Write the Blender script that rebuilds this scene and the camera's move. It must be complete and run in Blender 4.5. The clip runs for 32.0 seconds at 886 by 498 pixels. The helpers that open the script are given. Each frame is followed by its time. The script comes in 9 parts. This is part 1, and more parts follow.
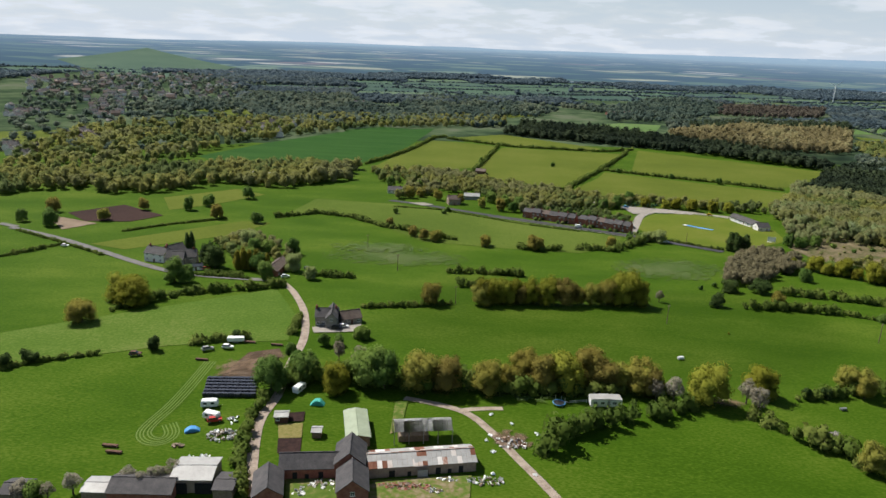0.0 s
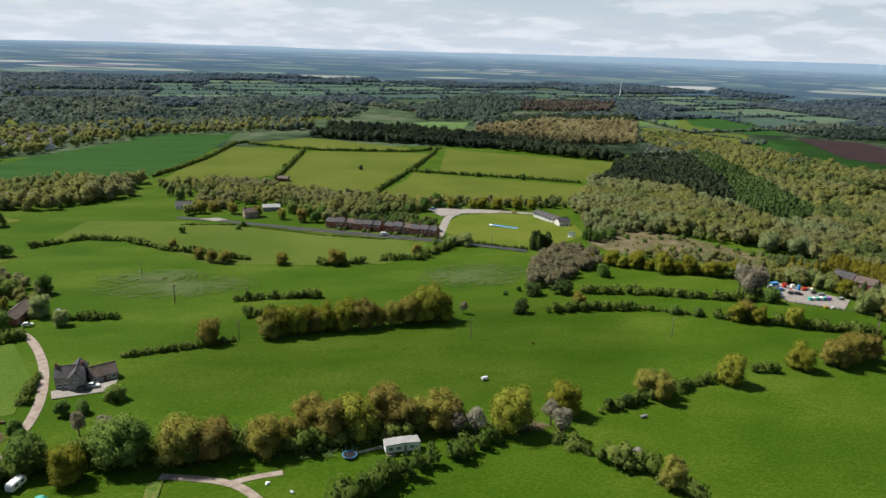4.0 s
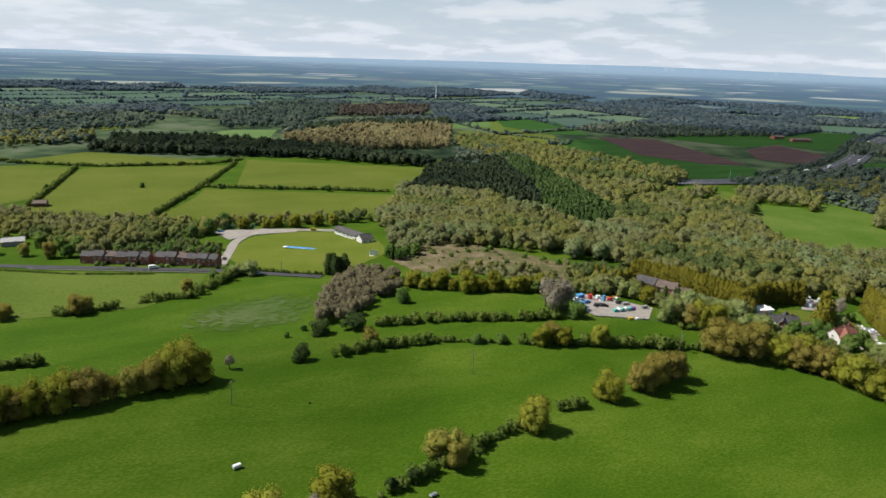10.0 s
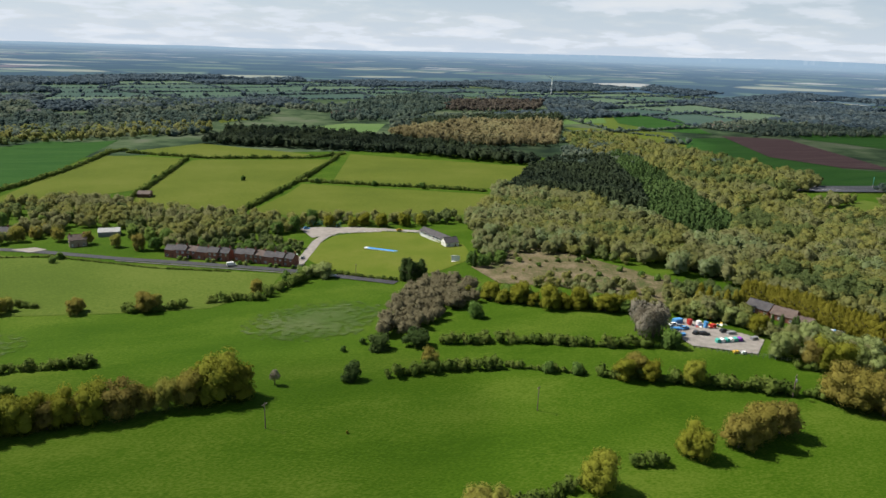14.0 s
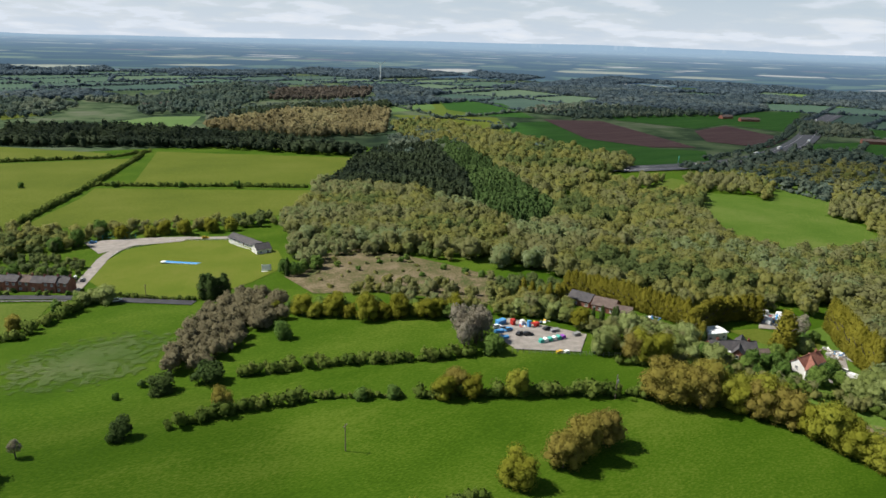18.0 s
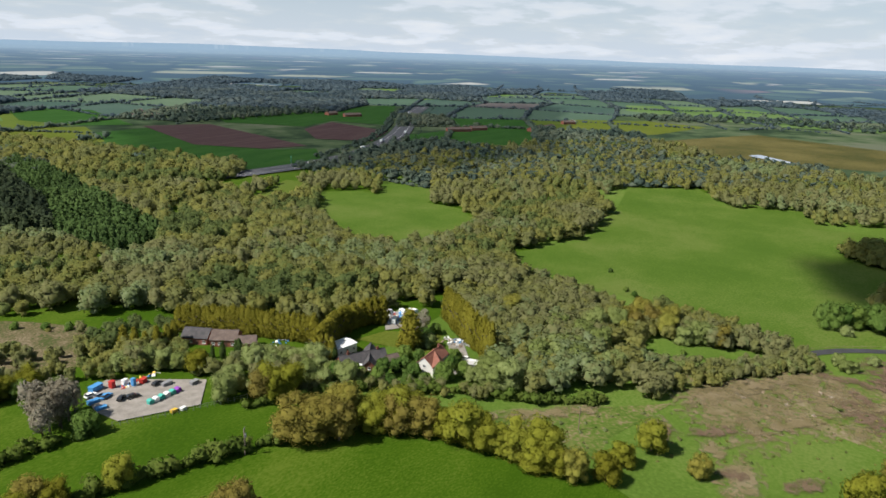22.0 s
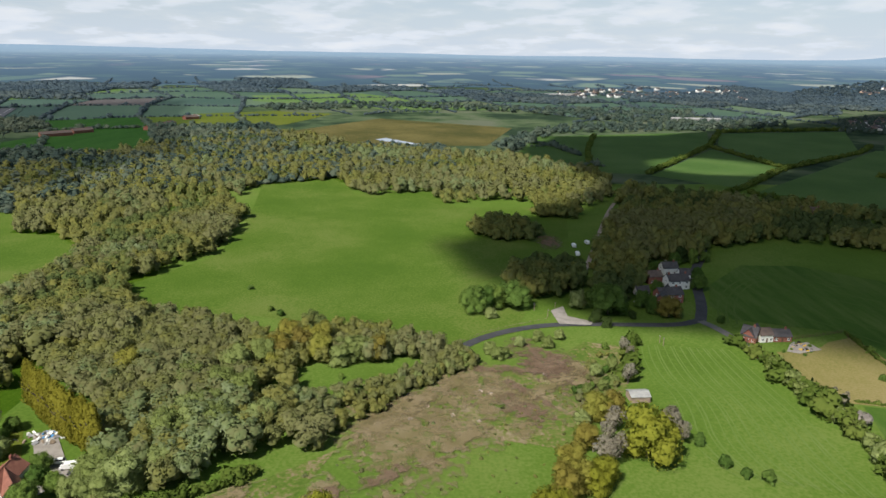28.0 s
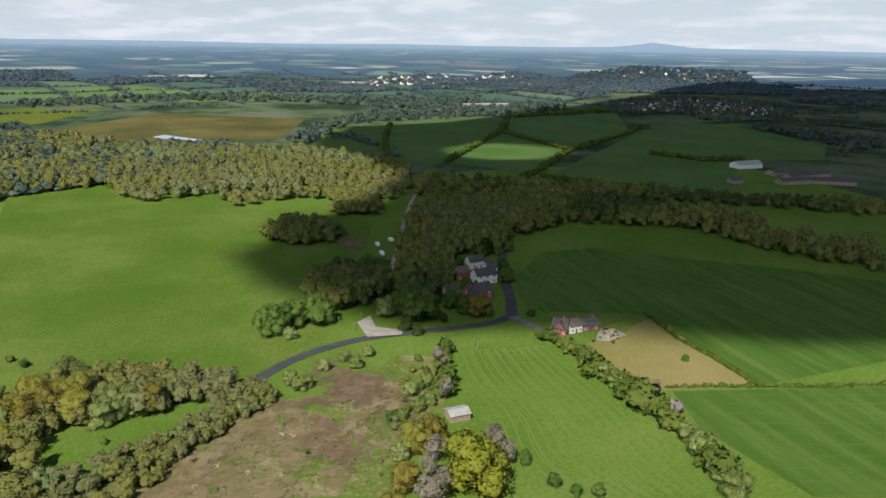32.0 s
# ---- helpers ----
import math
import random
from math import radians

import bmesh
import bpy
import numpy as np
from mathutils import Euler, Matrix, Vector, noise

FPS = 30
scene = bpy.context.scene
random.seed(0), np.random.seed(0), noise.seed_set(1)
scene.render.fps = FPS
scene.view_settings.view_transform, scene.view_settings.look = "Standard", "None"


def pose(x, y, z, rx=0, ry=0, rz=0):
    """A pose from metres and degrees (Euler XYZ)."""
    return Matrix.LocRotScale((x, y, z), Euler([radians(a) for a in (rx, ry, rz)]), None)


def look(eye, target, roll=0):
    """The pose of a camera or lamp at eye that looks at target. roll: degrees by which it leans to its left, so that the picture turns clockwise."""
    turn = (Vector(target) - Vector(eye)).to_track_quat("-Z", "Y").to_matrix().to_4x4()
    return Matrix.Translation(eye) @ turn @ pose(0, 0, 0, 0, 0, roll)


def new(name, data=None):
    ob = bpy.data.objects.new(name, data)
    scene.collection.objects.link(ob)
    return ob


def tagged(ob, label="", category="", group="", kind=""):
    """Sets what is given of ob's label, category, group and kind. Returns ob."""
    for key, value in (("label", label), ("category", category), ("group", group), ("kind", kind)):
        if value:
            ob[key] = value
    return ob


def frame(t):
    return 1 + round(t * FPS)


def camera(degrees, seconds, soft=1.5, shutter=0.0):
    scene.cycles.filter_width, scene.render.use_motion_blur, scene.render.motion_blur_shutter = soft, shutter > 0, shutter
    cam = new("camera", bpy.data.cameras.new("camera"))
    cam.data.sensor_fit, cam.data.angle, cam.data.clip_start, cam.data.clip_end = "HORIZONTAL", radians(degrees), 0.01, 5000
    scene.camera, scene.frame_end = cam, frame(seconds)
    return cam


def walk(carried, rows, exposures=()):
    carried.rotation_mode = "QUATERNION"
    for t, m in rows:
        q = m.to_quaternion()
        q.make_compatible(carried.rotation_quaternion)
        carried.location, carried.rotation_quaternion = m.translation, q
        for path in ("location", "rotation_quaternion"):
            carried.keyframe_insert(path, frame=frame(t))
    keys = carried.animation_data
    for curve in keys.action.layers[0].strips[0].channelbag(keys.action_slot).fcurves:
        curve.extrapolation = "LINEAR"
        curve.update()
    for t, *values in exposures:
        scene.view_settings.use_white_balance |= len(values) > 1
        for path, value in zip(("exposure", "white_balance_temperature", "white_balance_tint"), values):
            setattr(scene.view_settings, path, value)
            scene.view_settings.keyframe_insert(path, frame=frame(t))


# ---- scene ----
# camera and its flight
cam = camera(64.8, 32.0)
PATH = [
    (0, (2.41, -1.33, 113.90), (2.15, 94.58, 85.58), 2.44),
    (0.5, (4.57, 2.58, 113.71), (8.26, 98.43, 85.46), 2.46),
    (1, (6.63, 6.28, 113.54), (14.37, 101.91, 85.37), 2.39),
    (1.5, (8.68, 10.11, 113.51), (20.21, 105.38, 85.41), 2.42),
    (2, (10.73, 13.90, 113.43), (25.52, 108.74, 85.40), 2.55),
    (2.5, (13.04, 17.46, 113.47), (29.92, 111.99, 85.54), 2.46),
    (4.5, (23.72, 31.24, 114.43), (50.80, 123.57, 87.20), 2.24),
    (5, (26.72, 34.74, 114.35), (56.97, 126.17, 87.39), 2.27),
    (5.5, (29.72, 38.20, 114.11), (63.07, 128.61, 87.39), 2.40),
    (6, (32.65, 41.51, 113.95), (68.74, 130.94, 87.48), 2.32),
    (6.5, (35.70, 44.91, 113.93), (74.40, 133.27, 87.59), 2.24),
    (7, (39.00, 48.00, 114.02), (80.20, 135.26, 87.78), 2.26),
    (7.5, (42.17, 50.90, 114.15), (85.50, 137.13, 87.96), 2.18),
    (8, (45.39, 53.82, 114.12), (90.34, 139.23, 87.97), 2.10),
    (8.5, (48.66, 56.70, 113.97), (94.73, 141.55, 87.91), 2.11),
    (9, (52.13, 59.54, 113.75), (98.29, 144.33, 87.69), 2.11),
    (9.5, (55.63, 62.64, 113.40), (101.83, 147.42, 87.35), 2.11),
    (10, (59.19, 65.86, 113.08), (105.39, 150.63, 87.03), 2.21),
    (10.5, (62.55, 68.85, 112.85), (106.05, 154.98, 86.60), 2.09),
    (11, (65.98, 71.33, 112.76), (104.13, 159.89, 86.28), 2.14),
    (11.5, (69.47, 73.77, 112.74), (104.72, 163.48, 86.07), 2.11),
    (12, (73.04, 76.30, 112.76), (105.73, 166.90, 85.90), 2.09),
    (12.5, (76.73, 78.72, 112.79), (108.03, 169.76, 85.73), 2.08),
    (13, (80.30, 80.98, 112.83), (111.45, 172.04, 85.67), 1.98),
    (13.5, (83.63, 83.40, 112.82), (114.93, 174.38, 85.56), 1.98),
    (15.5, (96.49, 94.67, 112.93), (127.83, 185.47, 85.12), 1.98),
    (16, (99.71, 97.57, 112.84), (132.89, 187.65, 84.83), 1.99),
    (16.5, (103.21, 100.43, 112.78), (138.83, 189.54, 84.67), 1.92),
    (17, (106.70, 103.21, 112.77), (147.43, 190.06, 84.53), 1.86),
    (17.5, (109.96, 106.06, 112.90), (156.04, 190.14, 84.50), 1.91),
    (18, (113.35, 108.57, 113.02), (164.53, 189.65, 84.62), 1.86),
    (18.5, (116.85, 111.31, 112.84), (173.94, 188.36, 84.48), 1.82),
    (19, (120.41, 113.79, 112.76), (182.99, 186.48, 84.46), 1.68),
    (19.5, (124.31, 116.31, 112.82), (192.09, 184.20, 84.59), 1.84),
    (20, (127.92, 118.65, 113.07), (200.30, 181.69, 85.00), 1.99),
    (20.5, (131.64, 120.37, 113.41), (207.88, 178.83, 85.67), 2.24),
    (21, (135.31, 121.86, 113.63), (215.35, 175.21, 86.27), 2.09),
    (21.5, (139.26, 123.49, 113.60), (222.53, 171.78, 86.52), 1.94),
    (22, (143.23, 124.80, 113.63), (228.89, 168.81, 86.67), 1.78),
    (22.5, (147.16, 125.96, 113.86), (235.03, 165.43, 86.98), 1.71),
    (23, (151.24, 126.90, 114.00), (240.97, 162.00, 87.21), 1.55),
    (23.5, (155.26, 127.85, 114.12), (246.57, 158.66, 87.41), 1.38),
    (23.7, (157.08, 128.16, 114.07), (248.87, 157.52, 87.38), 1.29),
    (24, (160.32, 128.64, 113.84), (252.92, 155.30, 87.12), 1.41),
    (24.5, (165.08, 129.25, 113.48), (258.77, 151.86, 86.80), 1.23),
    (25, (169.54, 129.70, 113.27), (264.08, 148.36, 86.58), 1.16),
    (25.5, (173.99, 129.86, 113.29), (269.18, 144.77, 86.53), 1.08),
    (27.5, (191.49, 128.95, 112.91), (287.74, 129.30, 85.80), 0.96),
    (28, (195.55, 128.41, 112.89), (291.72, 125.36, 85.63), 0.97),
    (28.5, (199.66, 127.93, 112.91), (295.62, 121.38, 85.53), 0.99),
    (29, (203.87, 127.15, 112.79), (299.48, 117.15, 85.25), 0.91),
    (29.5, (208.06, 126.23, 112.61), (303.25, 112.98, 84.97), 0.92),
    (30, (212.55, 125.07, 112.50), (307.18, 108.57, 84.70), 0.93),
    (30.5, (216.56, 123.85, 112.29), (310.52, 104.08, 84.32), 0.94),
    (31, (220.76, 122.31, 112.14), (313.90, 99.21, 84.03), 0.95),
    (31.5, (224.87, 120.75, 112.03), (317.08, 94.28, 83.80), 0.96),
    (32, (228.71, 119.12, 111.96), (319.82, 89.21, 83.59), 0.87),
]
walk(cam, [(t, look(eye, target, roll)) for t, eye, target, roll in PATH])
scene.view_settings.exposure = 0.38

# world: sky with broken cloud, one sun
SUN_FROM = Vector((-0.77, 0.64, 0.0)).normalized()
ELEV = radians(50)
world = bpy.data.worlds.new("world")
scene.world = world
world.use_nodes = True
wn, wl = world.node_tree.nodes, world.node_tree.links
wn.clear()
w_out, w_bg = wn.new("ShaderNodeOutputWorld"), wn.new("ShaderNodeBackground")
w_sky = wn.new("ShaderNodeTexSky")
w_sky.sky_type, w_sky.sun_disc = "NISHITA", False
w_sky.sun_elevation, w_sky.sun_rotation = ELEV, math.atan2(SUN_FROM.x, SUN_FROM.y)
w_sky.air_density, w_sky.dust_density, w_sky.ozone_density = 1.0, 0.4, 2.5
w_co, w_sep = wn.new("ShaderNodeTexCoord"), wn.new("ShaderNodeSeparateXYZ")
wl.new(w_co.outputs["Generated"], w_sep.inputs[0])
w_zz = wn.new("ShaderNodeMath"); w_zz.operation = "MULTIPLY_ADD"
w_zz.inputs[1].default_value, w_zz.inputs[2].default_value = 1.0, 0.16
wl.new(w_sep.outputs["Z"], w_zz.inputs[0])
w_abs = wn.new("ShaderNodeMath"); w_abs.operation = "MAXIMUM"; w_abs.inputs[1].default_value = 0.03
wl.new(w_zz.outputs[0], w_abs.inputs[0])
w_div = wn.new("ShaderNodeVectorMath"); w_div.operation = "DIVIDE"
w_cmb = wn.new("ShaderNodeCombineXYZ")
for axis in "XYZ":
    wl.new(w_abs.outputs[0], w_cmb.inputs[axis])
wl.new(w_co.outputs["Generated"], w_div.inputs[0])
wl.new(w_cmb.outputs[0], w_div.inputs[1])
w_noise = wn.new("ShaderNodeTexNoise")
w_noise.inputs["Scale"].default_value, w_noise.inputs["Detail"].default_value = 2.1, 7.0
w_noise.inputs["Roughness"].default_value = 0.52
wl.new(w_div.outputs[0], w_noise.inputs["Vector"])
w_ramp = wn.new("ShaderNodeValToRGB")
w_ramp.color_ramp.elements[0].position, w_ramp.color_ramp.elements[1].position = 0.34, 0.56
wl.new(w_noise.outputs["Fac"], w_ramp.inputs[0])
w_tint = wn.new("ShaderNodeValToRGB")
w_tint.color_ramp.elements[0].position, w_tint.color_ramp.elements[1].position = 0.42, 0.70
w_tint.color_ramp.elements[0].color = (7.7, 8.9, 10.5, 1)
w_tint.color_ramp.elements[1].color = (10.0, 10.5, 11.2, 1)
wl.new(w_noise.outputs["Fac"], w_tint.inputs[0])
w_low = wn.new("ShaderNodeMapRange")
w_low.inputs["From Min"].default_value, w_low.inputs["From Max"].default_value = 0.02, 0.30
w_low.inputs["To Min"].default_value, w_low.inputs["To Max"].default_value = 1.0, 0.10
wl.new(w_sep.outputs["Z"], w_low.inputs["Value"])
w_fac = wn.new("ShaderNodeMath"); w_fac.operation = "MULTIPLY"
wl.new(w_ramp.outputs["Color"], w_fac.inputs[0])
wl.new(w_low.outputs[0], w_fac.inputs[1])
w_haze = wn.new("ShaderNodeMapRange")
w_haze.inputs["From Min"].default_value, w_haze.inputs["From Max"].default_value = 0.0, 0.20
w_haze.inputs["To Min"].default_value, w_haze.inputs["To Max"].default_value = 0.92, 0.0
wl.new(w_sep.outputs["Z"], w_haze.inputs["Value"])
w_top = wn.new("ShaderNodeMath"); w_top.operation = "MAXIMUM"
wl.new(w_fac.outputs[0], w_top.inputs[0])
wl.new(w_haze.outputs[0], w_top.inputs[1])
w_mix = wn.new("ShaderNodeMix"); w_mix.data_type = "RGBA"
wl.new(w_top.outputs[0], w_mix.inputs[0])
wl.new(w_sky.outputs[0], w_mix.inputs[6])
wl.new(w_tint.outputs["Color"], w_mix.inputs[7])
wl.new(w_mix.outputs[2], w_bg.inputs["Color"])
w_bg.inputs["Strength"].default_value = 0.062
wl.new(w_bg.outputs[0], w_out.inputs["Surface"])

sun_data = bpy.data.lights.new("sun", "SUN")
sun_data.energy, sun_data.angle, sun_data.color = 5.0, radians(0.6), (1.0, 0.95, 0.86)
sun_dir = Vector((SUN_FROM.x * math.cos(ELEV), SUN_FROM.y * math.cos(ELEV), math.sin(ELEV)))
new("sun", sun_data).matrix_world = look(sun_dir * 1000, (0, 0, 0))

# ---------------------------------------------------------------- terrain
RISES = [(0, 150, 160, 10.6), (120, 250, 140, 0.1), (280, 280, 130, 7.3), (360, 0, 120, 0.4), (150, 80, 150, 5.2), (-150, 200, 200, 9.3), (560, 220, 150, -2.9), (450, 450, 200, 6.7), (200, 480, 120, 0.7), (700, -250, 200, 4.4)]


def hz(x, y):
    """Height of the land: broad rises on a plain that lifts towards the far hills."""
    x, y = np.asarray(x, float), np.asarray(y, float)
    z = np.full(np.broadcast(x, y).shape, float(-14))
    for cx, cy, s, a in RISES:
        z = z + a * np.exp(-((x - cx) ** 2 + (y - cy) ** 2) / (2 * s * s))
    d = np.hypot(x - 120, y - 100)
    return z + 112 * (np.clip(d - 2600, 0, 2100) / 2100) ** 1.5


def h0(x, y):
    return float(hz(x, y))


# ---------------------------------------------------------------- materials
MATS = {}


def ramp_node(nt, stops):
    r = nt.nodes.new("ShaderNodeValToRGB")
    el = r.color_ramp.elements
    el[0].position, el[0].color = stops[0][0], (*stops[0][1], 1)
    el[1].position, el[1].color = stops[-1][0], (*stops[-1][1], 1)
    for p, c in stops[1:-1]:
        e = el.new(p)
        e.color = (*c, 1)
    return r


def material(name, stops, scale=1.0, rough=0.85, metal=0.0, bump=0.0, stretch=(1, 1, 1), turn=0.0, detail=5.0, source="", spec=0.3, fine=0.0, fine_scale=20.0, world_space=True, fade=0.0, glow=0.0, cover=1.0, thin=0.0):
    """Colours along a ramp over noise at real-world size, with a second, finer grain; source 'tone' or 'random' shifts the ramp."""
    if name in MATS:
        return MATS[name]
    m = bpy.data.materials.new(name)
    m.use_nodes = True
    nt = m.node_tree
    b = nt.nodes["Principled BSDF"]
    b.inputs["Roughness"].default_value, b.inputs["Metallic"].default_value = rough, metal
    b.inputs["Specular IOR Level"].default_value = spec
    geo = nt.nodes.new("ShaderNodeNewGeometry") if world_space else nt.nodes.new("ShaderNodeTexCoord")
    mp = nt.nodes.new("ShaderNodeMapping")
    mp.inputs["Scale"].default_value = [scale * v for v in stretch]
    mp.inputs["Rotation"].default_value = (0, 0, radians(turn))
    nt.links.new(geo.outputs["Position" if world_space else "Object"], mp.inputs["Vector"])
    n = nt.nodes.new("ShaderNodeTexNoise")
    n.inputs["Scale"].default_value, n.inputs["Detail"].default_value = 1.0, detail
    n.inputs["Roughness"].default_value = 0.6
    nt.links.new(mp.outputs[0], n.inputs["Vector"])
    value = n.outputs["Fac"]
    grain = None
    if fine:
        g = nt.nodes.new("ShaderNodeTexNoise")
        g.inputs["Scale"].default_value, g.inputs["Detail"].default_value = fine_scale, 5.0
        nt.links.new(mp.outputs[0], g.inputs["Vector"])
        grain = g.outputs["Fac"]
        a = nt.nodes.new("ShaderNodeMath"); a.operation = "MULTIPLY_ADD"
        s = nt.nodes.new("ShaderNodeMath"); s.operation = "SUBTRACT"; s.inputs[1].default_value = 0.5
        nt.links.new(grain, s.inputs[0])
        nt.links.new(s.outputs[0], a.inputs[0])
        a.inputs[1].default_value = fine
        nt.links.new(value, a.inputs[2])
        value = a.outputs[0]
    if source:
        if source == "tone":
            o = nt.nodes.new("ShaderNodeAttribute"); o.attribute_name = "tone"
            src = o.outputs["Fac"]
        else:
            o = nt.nodes.new("ShaderNodeObjectInfo")
            src = o.outputs["Random"]
        a = nt.nodes.new("ShaderNodeMath"); a.operation = "MULTIPLY_ADD"
        a.inputs[1].default_value = 0.75
        k = nt.nodes.new("ShaderNodeMath"); k.operation = "MULTIPLY_ADD"
        k.inputs[1].default_value, k.inputs[2].default_value = 0.45, -0.10
        nt.links.new(value, k.inputs[0])
        nt.links.new(src, a.inputs[0])
        nt.links.new(k.outputs[0], a.inputs[2])
        value = a.outputs[0]
    r = ramp_node(nt, stops)
    nt.links.new(value, r.inputs[0])
    nt.links.new(r.outputs[0], b.inputs["Base Color"])
    if glow:
        nt.links.new(r.outputs[0], b.inputs["Emission Color"])
        b.inputs["Emission Strength"].default_value = glow
    if bump:
        bp = nt.nodes.new("ShaderNodeBump")
        bp.inputs["Strength"].default_value, bp.inputs["Distance"].default_value = bump, 0.3
        nt.links.new(grain or n.outputs["Fac"], bp.inputs["Height"])
        nt.links.new(bp.outputs[0], b.inputs["Normal"])
    if thin:
        tl, mx = nt.nodes.new("ShaderNodeBsdfTranslucent"), nt.nodes.new("ShaderNodeMixShader")
        mx.inputs[0].default_value = thin
        nt.links.new(r.outputs[0], tl.inputs["Color"])
        nt.links.new(b.outputs[0], mx.inputs[1])
        nt.links.new(tl.outputs[0], mx.inputs[2])
        nt.links.new(mx.outputs[0], nt.nodes["Material Output"].inputs["Surface"])
    if fade:
        at = nt.nodes.new("ShaderNodeAttribute"); at.attribute_name = "fade"
        n2 = nt.nodes.new("ShaderNodeTexNoise")
        n2.inputs["Scale"].default_value, n2.inputs["Detail"].default_value = (0.30 if fade < 2.5 else 0.008), 9.0
        n2.inputs["Roughness"].default_value = 0.66 if fade < 2.5 else 0.5
        nt.links.new(geo.outputs["Position"], n2.inputs["Vector"])
        s = nt.nodes.new("ShaderNodeMath"); s.operation = "MULTIPLY_ADD"
        s.inputs[1].default_value, s.inputs[2].default_value = (6.5, -3.3) if fade < 2.5 else (2.6, -1.55)
        nt.links.new(n2.outputs["Fac"], s.inputs[0])
        ad = nt.nodes.new("ShaderNodeMath"); ad.operation = "MULTIPLY_ADD"; ad.use_clamp = True
        ad.inputs[1].default_value = fade
        nt.links.new(at.outputs["Fac"], ad.inputs[0])
        nt.links.new(s.outputs[0], ad.inputs[2])
        tr, mx = nt.nodes.new("ShaderNodeBsdfTransparent"), nt.nodes.new("ShaderNodeMixShader")
        cv = nt.nodes.new("ShaderNodeMath"); cv.operation = "MULTIPLY"; cv.inputs[1].default_value = cover * (0.75 if fade < 2.5 else 1.0)
        nt.links.new(ad.outputs[0], cv.inputs[0])
        nt.links.new(cv.outputs[0], mx.inputs[0])
        nt.links.new(tr.outputs[0], mx.inputs[1])
        nt.links.new(b.outputs[0], mx.inputs[2])
        nt.links.new(mx.outputs[0], nt.nodes["Material Output"].inputs["Surface"])
    MATS[name] = m
    return m


def grass(name, lo, mid, hi, scale=0.012, stretch=(1, 1, 1), turn=0.0, fine=0.85, fine_scale=62.0, fade=0.0):
    return material(name, [(0.30, lo), (0.5, mid), (0.72, hi)], scale, 0.95, 0, 0.25, stretch, turn, 9.0, "", 0.05, fine, fine_scale, True, fade)


G_EAST = grass("shaded_pasture_grass", (0.048, 0.097, 0.023), (0.062, 0.117, 0.029), (0.083, 0.136, 0.040), 0.012)
G_LUSH = grass("lush_grass", (0.031, 0.071, 0.003), (0.045, 0.091, 0.005), (0.080, 0.121, 0.013), 0.014, (1, 2.0, 1), 28)
G_YELLOW = grass("yellow_green_grass", (0.072, 0.098, 0.013), (0.090, 0.115, 0.015), (0.112, 0.130, 0.024), 0.012)
G_OLIVE = grass("olive_grass", (0.060, 0.095, 0.013), (0.075, 0.112, 0.016), (0.099, 0.130, 0.024), 0.012)
G_CROP = grass("dark_crop", (0.017, 0.059, 0.010), (0.024, 0.073, 0.012), (0.035, 0.087, 0.017), 0.010, (1, 6, 1), 20)
G_WHEAT = grass("striped_crop", (0.040, 0.088, 0.014), (0.058, 0.111, 0.018), (0.097, 0.140, 0.035), 0.02, (1, 9, 1), 8)
G_MOWN = grass("mown_outfield", (0.084, 0.119, 0.013), (0.104, 0.133, 0.017), (0.132, 0.143, 0.028), 0.03)
G_PALE = grass("pale_far_grass", (0.070, 0.133, 0.035), (0.091, 0.154, 0.049), (0.119, 0.175, 0.063), 0.008)
G_ROUGH = material("rough_grass", [(0.30, (0.066, 0.112, 0.018)), (0.46, (0.092, 0.134, 0.026)), (0.54, (0.128, 0.142, 0.042)), (0.64, (0.180, 0.152, 0.080)), (0.76, (0.230, 0.190, 0.120))], 0.075, 0.95, 0, 0.25, (1, 1, 1), 0, 10.0, "", 0.05, 0.95, 9.0)
G_TAN = material("tan_moorland", [(0.34, (0.060, 0.078, 0.024)), (0.45, (0.100, 0.090, 0.042)), (0.55, (0.140, 0.112, 0.066)), (0.68, (0.190, 0.156, 0.100))], 0.09, 0.95, 0, 0.25, (1, 1, 1), 0, 9.0, "", 0.05, 0.9, 12.0)
G_PADDOCK = grass("dry_paddock", (0.149, 0.143, 0.042), (0.193, 0.168, 0.063), (0.227, 0.189, 0.084), 0.02)
G_MARSH = grass("brown_marsh", (0.042, 0.049, 0.015), (0.084, 0.077, 0.025), (0.133, 0.115, 0.042), 0.01)
SOIL_RED = grass("red_ploughland", (0.048, 0.029, 0.030), (0.063, 0.039, 0.039), (0.077, 0.053, 0.049), 0.01, (1, 8, 1), 30)
SOIL_DARK = grass("dark_ploughland", (0.028, 0.018, 0.017), (0.042, 0.025, 0.022), (0.056, 0.034, 0.028), 0.012)
SOIL = grass("bare_soil", (0.052, 0.038, 0.027), (0.084, 0.059, 0.041), (0.119, 0.087, 0.063), 0.15)
SAND = grass("riding_sand", (0.168, 0.126, 0.091), (0.210, 0.161, 0.119), (0.252, 0.196, 0.147), 0.1)
F_PALE = grass("pale_dry_grass", (0.056, 0.105, 0.021), (0.084, 0.126, 0.038), (0.119, 0.147, 0.063), 0.05, fade=1.7)
F_BROWN = grass("brown_scrub_ground", (0.150, 0.130, 0.058), (0.214, 0.170, 0.094), (0.276, 0.222, 0.142), 0.12, fade=1.7)
F_SOIL = grass("churned_soil", (0.122, 0.083, 0.055), (0.166, 0.114, 0.077), (0.218, 0.158, 0.113), 0.2, fade=1.7)
